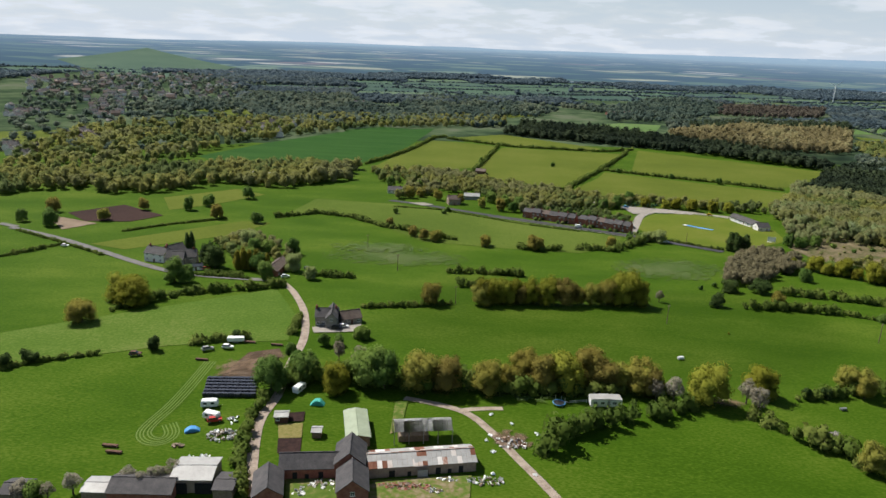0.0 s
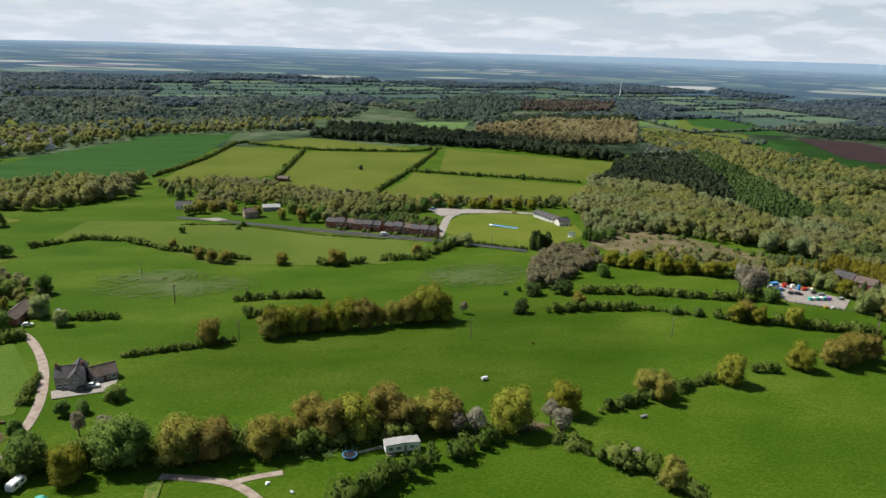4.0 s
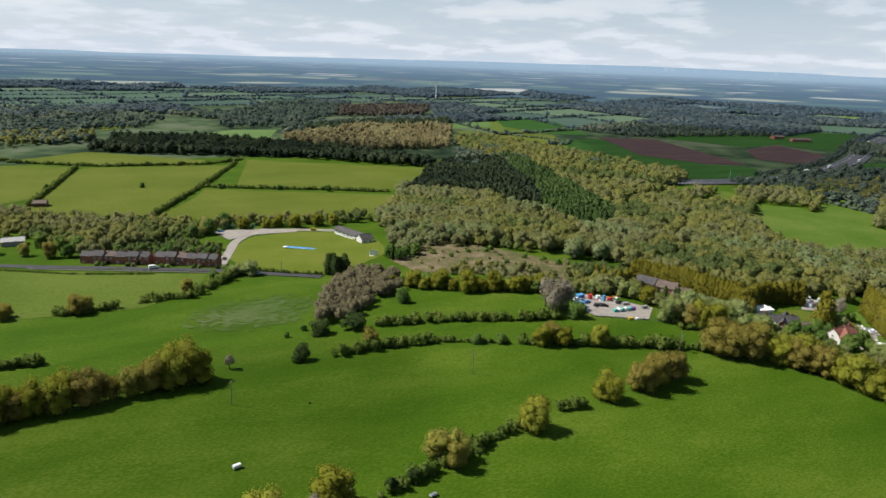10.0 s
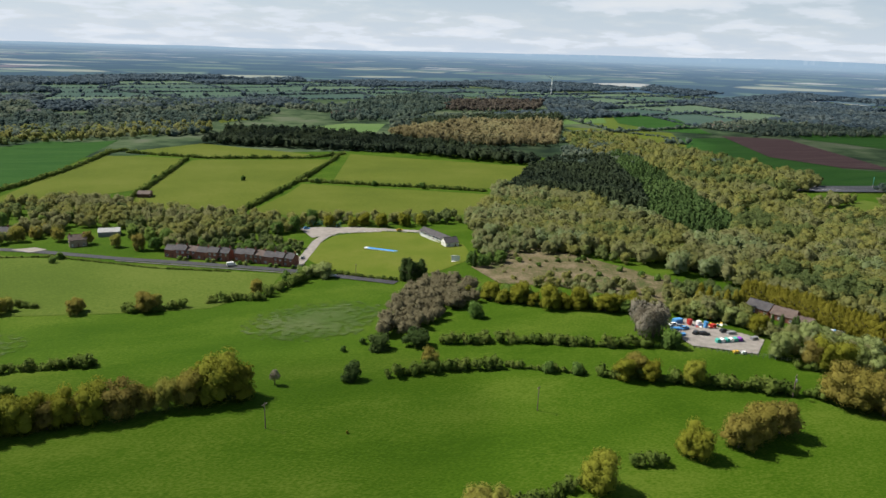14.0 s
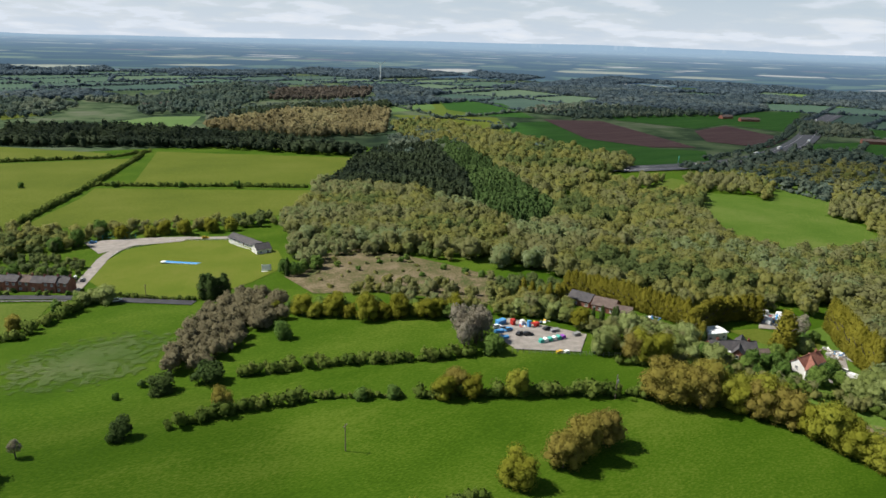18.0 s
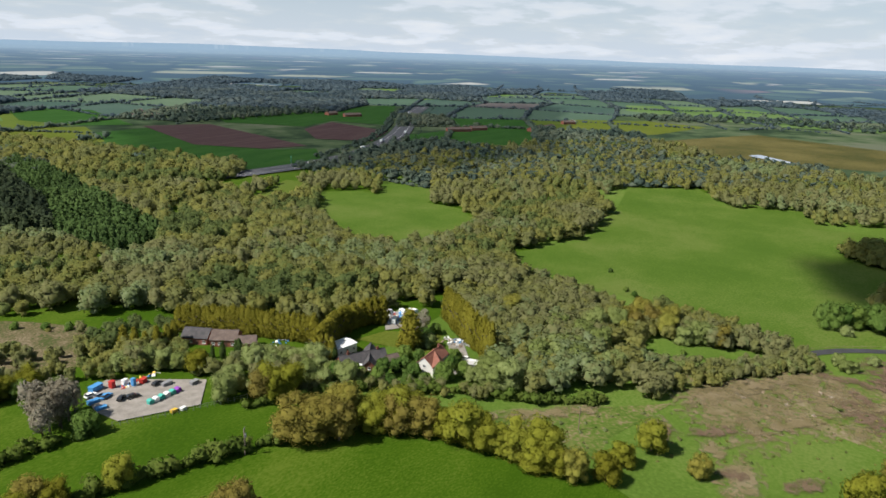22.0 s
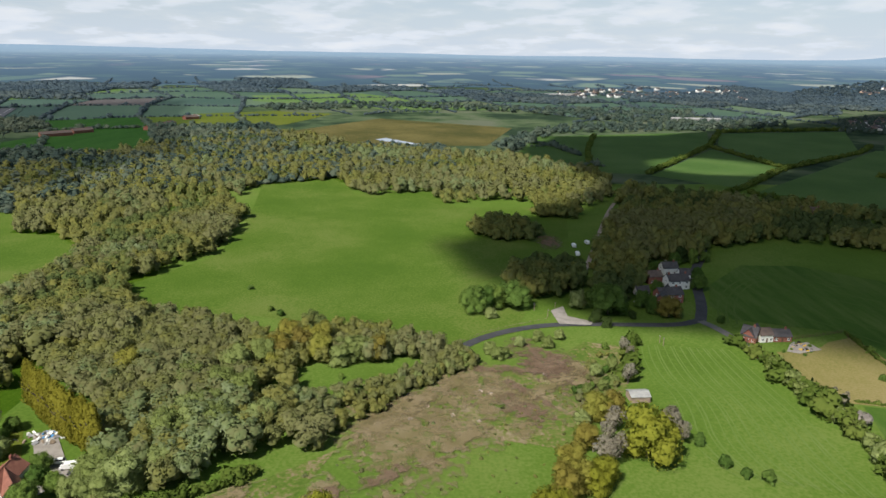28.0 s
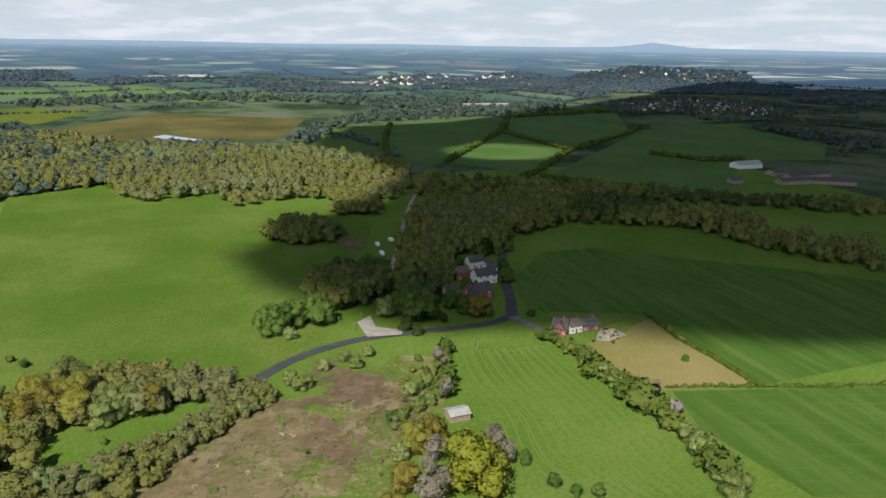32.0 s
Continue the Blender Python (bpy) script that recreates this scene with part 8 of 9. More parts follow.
for i, c in enumerate((0.08, 0.3, 0.55, 0.78, 0.95)):
    x, y = TA[0] + (TC[0] - TA[0]) * c, TA[1] + (TC[1] - TA[1]) * c
    house((x, y + 10), (x + 4, y + 10.3), 6, 2.8, 1.8, BRICK, SLATE, "brick rear extension of a terraced house", "house_extension", "house", (), (1, 1), False, "", 0.1, False)
    tree("bush", x + 3, y - 6, 2.6, 1.1, "in a terrace front garden", "terrace garden bushes")
    tree("darkbush", x + 9, y - 5, 2.2, 1.1, "in a terrace front garden", "terrace garden bushes")
    tree("willow", x + 6, y - 8, 2.4, 1.2, "in a terrace front garden", "terrace garden bushes")
van((96.7, 480.2), 5, WHITE, "white", "on the road past the terrace")
for p, t, m, c in (((134.2, 490.9), 80, WHITE, "white"), ((137.0, 484.4), 70, GREY_P, "grey"), ((149.9, 562.4), 0, BLUE, "blue"), ((210.7, 539.9), 0, YELLOW_P, "yellow"), ((127.6, 573.8), 0, WHITE, "white"), ((147.3, 441.2), 5, WHITE, "white")):
    car(p, t, m, c, "parked near the cricket ground")
# cricket ground
b = house((221.4, 525.9), (230.6, 495.6), 7.5, 2.6, 1.9, RENDER_W, SLATE, "long low white cricket pavilion with a grey roof", "pavilion", "pavilion", win=(7, 1), over=0.6)
part("veranda_rail", box(bmesh.new(), -11, 11, -6.4, -6.3, 0.2, 1.0), WHITE, b)
house((226.8, 487.0), (235.5, 487.7), 8.0, 2.9, 2.6, RENDER_W, SLATE, "gabled white end block of the cricket pavilion", "pavilion_annexe", "pavilion", win=(2, 1))
CA, CB = (177.3, 498.7), (194.9, 485.7)
b = thing("pitch_cover", (CA[0] + CB[0]) / 2, (CA[1] + CB[1]) / 2, math.degrees(math.atan2(CB[1] - CA[1], CB[0] - CA[0])), "long blue sheet cover over a cricket pitch", "cover")
CL = math.hypot(CB[0] - CA[0], CB[1] - CA[1])
part("sheet", profile_body(bmesh.new(), [(-CL / 2, 0.25), (CL / 2, 0.25), (CL / 2, 0.55), (-CL / 2, 0.55)], 1.6, 0.06), BLUE, b)
part("edge_bar", box(bmesh.new(), -CL / 2, CL / 2, -1.72, -1.62, 0.25, 0.6), WHITE, b)
part("end_cap", box(bmesh.new(), -CL / 2 - 0.1, -CL / 2 + 2.2, -1.62, 1.62, 0.56, 0.62), WHITE, b)
b = thing("sight_screen", *(221.2, 452.9), -20, "white cricket sight screen on wheels", "sight screen")
part("panel", box(bmesh.new(), -2.5, 2.5, -0.06, 0.06, 0.5, 3.6, 0.02), WHITE, b)
part("base", box(bmesh.new(), -2.6, 2.6, -1.6, -0.2, 0.1, 0.25), WHITE, b)
for x in (-2.0, 2.0):
    part("brace", rod(bmesh.new(), (x, -1.4, 0.2), (x, 0, 3.2), 0.05), STEEL, b)
fence([(146.6, 572.6), (159.1, 569.3), (174.0, 561.4)], 3.0, "tall dark green practice-net fence", GREEN_P, 3.0, 3, "net_fence")
fence([(155.7, 525.9), (161.3, 536.1), (172.1, 541.8), (194.7, 544.4), (221.3, 529.5)], 1.0, "low white boundary rail of a cricket ground", WHITE, 3.5, 1, "boundary_rail")
for p in ((122.5, 491.5), (159.3, 438.6)):
    pole(p, 7.0, 0.6, "wooden street pole beside the road")

# power poles
for p, tr in (((98.9, 278.4), False), ((183.3, 267.2), False), ((275.6, 254.8), True), ((-43.3, 395.6), False), ((-22.0, 349.6), False), ((-21.9, 346.8), False), ((8.2, 291.7), False), ((347.4, 177.5), False)):
    pole(p, 8.5, 1.0, "wooden power-line pole standing in pasture", tr)

# --- the depot
for p, L, D, H, m, t, words in (
    ((281.0, 326.6), 6, 3.0, 2.8, BLUE, 8, "blue steel storage container in a depot"), ((274.6, 319.2), 5, 2.4, 1.6, BLUE, -10, "low blue skip in a depot"),
    ((272.9, 313.2), 4.5, 2.2, 1.5, BLUE, -15, "low blue skip in a depot"), ((285.1, 323.6), 2.2, 2.2, 3.4, RED_P, 5, "red ticket-booth kiosk in a depot"),
    ((289.1, 322.3), 2.4, 2.0, 2.6, WHITE, 0, "white site cabin in a depot"), ((289.8, 318.7), 1.6, 2.0, 3.8, BLUE, 0, "tall dark blue machine in a depot"),
    ((293.1, 317.9), 3.0, 2.2, 2.4, RED_P, 12, "red steel container in a depot"), ((296.1, 309.7), 5, 2.2, 1.8, GREY_P, -4, "grey skip at the yard edge"),
    ((301.5, 302.3), 4, 2.2, 2.0, GREY_P, 0, "dark grey container at the yard edge"), ((283.4, 292.2), 3.0, 1.6, 1.2, YELLOW_P, 0, "yellow grit bin beside the fence"), ((286.1, 291.0), 2.4, 1.6, 1.2, WHITE, 0, "white crate beside the fence")):
    L, D, H = 0.75 * L, 0.75 * D, 0.8 * H
    b = thing("container", p[0], p[1], t, words, "container")
    part("body", box(bmesh.new(), -L / 2, L / 2, -D / 2, D / 2, 0.1, H, 0.06), m, b)
    part("rim", box(bmesh.new(), -L / 2 - 0.06, L / 2 + 0.06, -D / 2 - 0.06, D / 2 + 0.06, H - 0.12, H + 0.04), m, b)
    for x in (-L / 3, L / 3):
        part("skid", box(bmesh.new(), x - 0.15, x + 0.15, -D / 2, D / 2, -0.1, 0.12), STEEL, b)
for i, m in enumerate((GREEN_P, WHITE, GREEN_P, WHITE, GREEN_P, PURPLE_P)):
    A, B = (283.4, 302.8), (294.2, 302.3)
    u = i / 5
    p = (A[0] + (B[0] - A[0]) * u, A[1] + (B[1] - A[1]) * u)
    b = thing("event_stall", p[0], p[1], math.degrees(math.atan2(B[1] - A[1], B[0] - A[0])), "small striped event stall in a row", "stall", "row of event stalls")
    part("cabin", box(bmesh.new(), -0.9, 0.9, -0.8, 0.8, 0.15, 1.6, 0.05), m, b)
    part("canopy", profile_body(bmesh.new(), [(-1.0, 1.6), (1.0, 1.6), (0.0, 2.0)], 0.95, 0.03), m, b)
for p, t, m, c in (((280.6, 313.3), 30, BLACK_P, "black"), ((283.5, 311.2), -20, BLACK_P, "black"), ((279.1, 318.8), 10, BLUE, "blue"), ((276.9, 323.5), 0, WHITE, "white"), ((278.4, 320.9), 0, GREY_P, "grey"), ((294.5, 312.3), 0, BLACK_P, "black")):
    car(p, t, m, c, "parked in a gravel depot")
fence([(267.3, 300.6), (280.0, 292.1), (291.3, 285.6), (302.9, 279.1)], 1.8, "grey palisade fence along a depot", STEEL, 2.0, 2)
heap("yard_stock", (293.8, 320.6), 9, 2.0, 40, [RED_P, BLUE, WHITE, GREY_P, YELLOW_P], "stacked coloured crates and gear in a depot", (0.6, 1.4), 0.8)

# --- houses behind the cypress screens
house((326.2, 335.7), (330.2, 325.6), 9, 3.0, 2.6, BRICK, SLATE, "long dark-roofed house behind a cypress screen", "house", "house", (), (4, 1))
house((330.0, 323.9), (334.8, 314.7), 9, 3.0, 2.6, BRICK, SLATE_BROWN, "long brown-roofed house behind a cypress screen", "house", "house", (), (4, 1))
house((332.7, 312.6), (337.1, 306.5), 7, 2.8, 2.0, BRICK, SLATE_BROWN, "low brown-roofed outbuilding beside a house", "outbuilding", "house", (), (3, 1))
b = house((349.7, 275.8), (359.0, 273.3), 7, 3.4, 0.4, RENDER_W, WHITE, "white flat-roofed modern house block", "house_block", "house", (), (3, 2))
b = house((337.7, 265.0), (353.1, 254.8), 7.5, 3.2, 2.7, BRICK, SLATE, "large brick house with a steep grey-brown roof", "house", "house", (-0.3, 0.35), (6, 2))
house((344.9, 255.1), (358.8, 263.5), 5, 3.0, 2.5, BRICK, SLATE, "gabled wing of the large brick house", "house_wing", "house", (), (1, 2), False)
house((351.4, 253.2), (355.7, 250.7), 6, 2.6, 2.0, BRICK, SLATE_BROWN, "low brick garage with a tiled roof", "garage", "garage", (), (2, 1))
house((339.5, 262.7), (342.6, 259.6), 3, 2.2, 0.6, WHITE, WHITE, "white conservatory on the house front", "conservatory", "conservatory", (), (3, 1), False, gable_window=False)
house((355.3, 236.9), (368.8, 237.0), 6.5, 4.5, 2.8, RENDER_W, TILE_RED, "white house with a steep red tiled roof", "house", "house", (0.35,), (3, 2))
house((362.6, 243.0), (354.2, 235.8), 5, 4.4, 2.6, RENDER_W, TILE_RED, "gabled front wing of the white house", "house_wing", "house", (), (1, 2), False)
heap("scrap_yard", (402.5, 282.0), 8, 9, 160, [WHITE, WHITE, TIN_PALE, BLUE, RED_P, GREY_P], "crowded yard of white caravans scrap and crates", (0.8, 2.2), 1.6)
drape("scrap_ground", [(386.0, 276.7), (396.0, 271.3), (416.0, 283.7), (405.2, 289.4)], GRAVEL, 0.3, 8, "gravel yard behind a cypress screen", category="yard")
heap("garden_clutter", (391.6, 245.2), 4, 9, 50, [WHITE, GREY_P, WOODP, TIN_PALE], "sheds and clutter beside a tall cypress screen", (0.6, 1.8), 1.0)
drape("house_drive", [(360.2, 231.2), (369.2, 226.0), (395.1, 243.2), (394.9, 250.5)], GRAVEL, 0.3, 8, "gravel drive beside a tall cypress screen", category="drive")
for p, t in (((397, 279), 20), ((403, 276), -30), ((410, 282), 60), ((405, 287), 10), ((414, 279), 80)):
    caravan(p, t, "parked in a crowded yard")
van((374.2, 229.1), 100, WHITE, "white", "parked on a gravel drive")
car((371.4, 226.0), 100, BLACK_P, "black", "parked on a gravel drive")
car((377.0, 233.6), 100, WHITE, "white", "parked on a gravel drive")
house((369.3, 321.5), (374.2, 316.7), 8, 2.6, 0.8, GREY_P, TIN_PALE, "pale-roofed polytunnel in a clearing", "polytunnel", "shed", (), (0, 0))

heap("yard_clutter", (338.1, 262.7), 5, 2.5, 40, [WHITE, WHITE, BLUE, GREY_P], "white and blue clutter beside a conservatory", (0.5, 1.4), 0.8)
heap("drive_clutter", (394.8, 243.1), 3, 8, 50, [WHITE, GREY_P, TIN_PALE, BLUE], "white clutter along a cypress screen", (0.6, 1.6), 0.9)
heap("garden_clutter", (349.9, 303.9), 9, 2.5, 40, [WHITE, GREY_P, BLUE], "pale garden clutter behind small cypresses", (0.5, 1.3), 0.8)
b = thing("polytunnel", *(374.7, 321.2), math.degrees(math.atan2((377.1, 316.7)[1] - (373.4, 326.3)[1], (377.1, 316.7)[0] - (373.4, 326.3)[0])) - 90, "silver round-topped polytunnel in a clearing", "polytunnel")
part("cover", profile_body(bmesh.new(), [(-2.6, 0), (2.6, 0), (2.5, 1.2), (1.9, 2.2), (1.0, 2.8), (0, 3.0), (-1.0, 2.8), (-1.9, 2.2), (-2.5, 1.2)], 6.0, 0.03), STEEL, b)
for x in (-5.9, -3.0, 0.0, 3.0, 5.9):
    part("hoop", profile_body(bmesh.new(), [(-2.7, 0), (2.7, 0), (2.6, 1.25), (1.97, 2.27), (1.04, 2.88), (0, 3.08), (-1.04, 2.88), (-1.97, 2.27), (-2.6, 1.25)], 0.06, 0.01), GREY_P, b).location.y = x

# --- the hamlet in the cloud's shade
house((557.8, -8.6), (559.7, -20.8), 8, 5.0, 3.0, RENDER_W, SLATE, "white house with a dark slate roof in a hamlet", "house", "house", (-0.4, 0.4), (3, 2))
house((535.3, 3.8), (537.9, -9.4), 8, 4.8, 3.0, BRICK, SLATE, "red brick house with slate gables in a hamlet", "house", "house", (0.3,), (3, 2))
house((528.1, 4.1), (546.0, -5.8), 5, 4.6, 2.8, BRICK, SLATE, "gabled front wing of the brick house", "house_wing", "house", (), (1, 2), False)
house((547.3, 12.3), (547.8, 5.4), 6, 2.8, 2.4, RENDER_W, SLATE, "small white gabled outbuilding in a hamlet", "outbuilding", "house", (), (2, 1))
house((568.1, -0.4), (569.4, -8.7), 7, 4.4, 2.6, BRICK, SLATE_BROWN, "brick cottage with a brown tiled roof", "cottage", "house", (0.3,), (2, 2))
house((584.1, -14.1), (585.4, -23.5), 7, 4.4, 2.8, RENDER_W, SLATE, "white cottage with a dark slate roof", "cottage", "house", (0.3,), (2, 2))
house((571.9, -19.7), (572.0, -25.8), 6, 4.4, 2.8, RENDER_W, SLATE, "white cottage behind the road", "cottage", "house", (), (2, 2))
house((668.9, -57.6), (669.5, -65.6), 7, 4.0, 2.4, RENDER_W, SLATE, "white cottage among dark trees", "cottage", "house", (), (2, 1))
for p, t in (((631.2, -17.9), 0), ((614.9, -25.3), 20), ((654.0, 15.2), 10), ((627.0, 27.5), 0), ((646.7, 25.8), 0)):
    caravan(p, t, "parked among dark trees")
for p, t, m, c in (((588.3, -28.2), 60, WHITE, "white"), ((576.0, -26.4), 90, GREY_P, "grey"), ((535.9, 16.1), 0, WHITE, "white")):
    car(p, t, m, c, "parked in a hamlet")
# house beside the dry paddock
house((487.3, -17.1), (483.0, -22.4), 8, 3.2, 3.6, BRICK, SLATE, "red brick house with a steep slate gable", "house", "house", (0.2,), (3, 1))
house((483.2, -21.9), (490.4, -29.1), 6, 3.2, 3.2, BRICK, SLATE, "gabled brick wing of a bungalow", "house_wing", "house", (), (1, 1), False)
house((484.7, -25.5), (485.5, -31.7), 7, 3.6, 2.2, RENDER_W, SLATE_BROWN, "white-rendered middle block of a bungalow", "house_block", "house", (), (3, 1))
house((485.5, -31.7), (485.6, -40.3), 7, 2.8, 2.2, BRICK, SLATE, "low slate-roofed end of a bungalow", "house_end", "house", (0.3,), (3, 1))
drape("patio", [(482.3, -37.8), (484.9, -47.2), (476.3, -49.2), (472.3, -36.8), (474.8, -32.7)], GRAVEL, 0.35, 8, "pale paved garden patio", category="patio")
heap("patio_clutter", (479.7, -42.1), 6, 4, 40, [DARK, WOODP, YELLOW_P, GREY_P], "pots benches and garden furniture on a patio", (0.4, 1.4), 0.5)
for a, b_ in (((488.0, -41.7), (496.4, -71.2)), ((496.4, -71.2), (489.6, -69.1))):
    fence([a, b_], 1.3, "orange-brown timber garden fence", TIMBER_RED, 2.0, 3)
trees("bush", [(476.5, -35.6), (470.5, -38.5), (480.0, -45.7), (474.1, -30.9)], 1.6, 1.1, "in a patio garden")
# barn by the big oak, lay-by posts and field scraps
house((426.0, 50.6), (426.5, 43.4), 6, 2.6, 1.0, BRICK_PALE, TIN_GREY, "low barn with a pale grey tin roof", "barn", "barn", (), (0, 0))
for p in ((438.4, 117.2), (432.5, 102.0), (410.4, 108.0), (411.2, 131.8), (420.9, 125.9), (414.2, 117.0), (434.3, 105.4), (450.4, 78.6)):
    heap("stone_ring", p, 1.2, 0.8, 9, [STONE, BRICK_PALE], "pale stones lying in rough scrub", (0.4, 1.0), 0.2)
for p in ((526.1, 71.2), (527.9, 60.3), (517.4, 65.8), (484.1, 20.9), (480.9, 20.3)):
    pole(p, 4.0, 0.4, "short wooden post beside the road")
fence([(479.0, 115.8), (495.9, 99.5), (505.3, 84.5), (514.4, 66.9)], 1.2, "wire and post fence along the road", WOODP, 4.0, 1)
fence([(490.4, 199.0), (492.3, 188.7)], 1.0, "post fence beside a ditch", WOODP, 4.0, 1)

# far farms, houses and town
house((824, -402), (826, -434), 14, 4.5, 3.0, RENDER_W, TIN_GREY, "large grey-roofed white farm shed", "farm_shed", "shed", (), (0, 0))
for p, q, D in (((781, -409), (789, -438), 16), ((738, -379), (738, -415), 16), ((762, -411), (765, -464), 14), ((738, -415), (720, -448), 18), ((753, -334), (753, -347), 10)):
    house(p, q, 0.7 * D, 3.6, 2.2, BRICK_PALE, SLATE, "long grey-roofed farm building", "farm_building", "barn", (), (0, 0), False, "farm on the hill")
for p, q in (((752.6, -168.2), (744.6, -179.0)), ((732.1, -173.1), (727.1, -190.4)), ((1307, 992), (1333, 988)), ((1302, 948), (1334, 930)), ((1205, 668), (1235, 638)), ((1251, 644), (1277, 627)), ((984, 174), (1001, 162)), ((1486, 556), (1506, 539)), ((325, 1448), (387, 1474)), ((1312, 555), (1403, 546)), ((995, 177), (1002, 163))):
    house(p, q, 12, 4.5, 3.0, BRICK, SLATE_BROWN, "far brick farmhouse with a tiled roof", "farmhouse", "house", (0.3,), (0, 0), False, "far farmhouses", 0.3, False)
for p, q in (((2373, -248), (2395, -357)), ((1502, 549), (1519, 541)), ((2702, 3060), (2876, 2911)), ((3026, 2802), (3200, 2632)), ((1593, -368), (1591, -467)), ((2047, -1644), (1988, -1709)), ((2701, 3070), (2886, 2962)), ((3087, 2841), (3198, 2714))):
    house(p, q, 14, 5.0, 2.0, TIN_PALE, TIN_GREY, "far white warehouse on the plain", "warehouse", "warehouse", (), (0, 0), False, "far warehouses", 0.3, False)
house((-196, 1420), (-166, 1424), 14, 7.0, 2.0, RENDER_W, SLATE, "large white manor house in parkland", "manor_house", "house", (-0.3, 0.3), (0, 0), False, "", 0.3, False)
HOUSE_KINDS = []
for k, (w, r) in enumerate(((BRICK_PALE, SLATE), (RENDER_W, SLATE), (BRICK, SLATE_BROWN), (BRICK_PALE, SLATE_BROWN))):
    wall_me = shared(("far_walls", k), lambda bm: gable_walls(bm, 10, 8, 5, 3), w)
    roof_me = shared(("far_roof", k), lambda bm: (slope(bm, 10.6, -4.4, 4.7, 0, 8.0), slope(bm, 10.6, 4.4, 4.7, 0, 8.0)), r)
    chim_me = shared(("far_chimney", k), lambda bm: box(bm, 3.6, 4.6, -0.4, 0.4, 7.0, 9.2), BRICK_PALE)
    HOUSE_KINDS.append((wall_me, roof_me, chim_me))


def town(poly, count, seed, label, spread=1.0, join=False):
    rng = np.random.default_rng(seed)
    xs, ys = scatter(poly, 14, rng)
    order = rng.permutation(len(xs))[:count]
    verts, tris, index, base = [], [], [], 0
    for i in order:
        k, turn = int(rng.choice([0, 1, 1, 1, 3])), rng.choice([20, 110]) + rng.uniform(-12, 12)
        m = Matrix.Diagonal((rng.uniform(0.9, 1.5) * spread, spread, spread, 1))
        if join:
            m = pose(xs[i], ys[i], h0(xs[i], ys[i]), 0, 0, turn) @ m
            for me in HOUSE_KINDS[k]:
                me.calc_loop_triangles()
                verts += [m @ v.co for v in me.vertices]
                tris += [[base + q for q in t.vertices] for t in me.loop_triangles]
                index += [FAR_HOUSE_MATS.index(me.materials[0])] * len(me.loop_triangles)
                base = len(verts)
            continue
        ob = thing("village_house", xs[i], ys[i], turn, label, "house", "village houses")
        for nm, me in zip(("wall", "roof", "chimney"), HOUSE_KINDS[k]):
            piece(nm, me, ob, m)
    if join:
        me = fill(bpy.data.meshes.new("far_houses"), [v[:] for v in verts], tris, FAR_HOUSE_MATS, None, index, False)
        tagged(new("far_houses", me), label.replace("house", "houses"), "houses", kind="stuff")


FAR_HOUSE_MATS = [BRICK, RENDER_W, BRICK_PALE, SLATE, SLATE_BROWN]


town([(1474, -650), (1650, -757), (1685, -982), (1610, -1052), (1428, -1023), (1299, -896), (1354, -760), (1435, -743)], 100, 1, "small village house on a hillside", 0.85)
town([(2478, -1125), (2827, -1498), (2475, -1771), (2262, -1594), (2457, -1271)], 18, 2, "small village house on a far hillside", 1.6, True)
town([(2322, -173), (2834, -539), (2633, -1046), (2122, -764), (2221, -486), (2168, -213)], 30, 3, "pale house of a far town", 1.5, True)
town([(-719, 1124), (-938, 1596), (-962, 1995), (-727, 2429), (-494, 1693), (-525, 1411), (-669, 1404), (-612, 1034)], 40, 4, "house of a wooded suburb", 1.2, True)
town([(-1080, 1721), (-1070, 2040), (-852, 2250), (-562, 1860), (-430, 1397), (-552, 1263), (-673, 1262), (-819, 1392)], 120, 14, "small house of a wooded suburb", 1.25)
town([(-649, 1275), (-610, 1330), (-500, 1100), (-517, 1010)], 24, 15, "house along a straight town street", 1.0)
town([(-433, 668), (-475, 744), (-438, 742), (-405, 675)], 14, 5, "house at the suburb edge")
town([(-448, 807), (-468, 898), (-426, 878), (-392, 801)], 14, 6, "house at the suburb edge")
town([(-302, 939), (-299, 1081), (-231, 1068), (-205, 930), (-256, 896)], 20, 7, "house at the suburb edge")
town([(-645, 1020), (-654, 1106), (-622, 1073), (-606, 981)], 12, 8, "house of a wooded suburb")
town([(1270, 1250), (1492, 1371), (1637, 1374), (1281, 1147)], 8, 9, "far farm cottage beside fields", 1.0, True)
town([(1060, 1300), (1205, 1243), (1110, 1143), (986, 1171)], 10, 10, "far farm cottage beside fields", 1.0, True)
town([(2470, -263), (2751, -544), (2576, -727), (2284, -611), (2153, -254)], 24, 11, "pale house of a far town", 1.3, True)

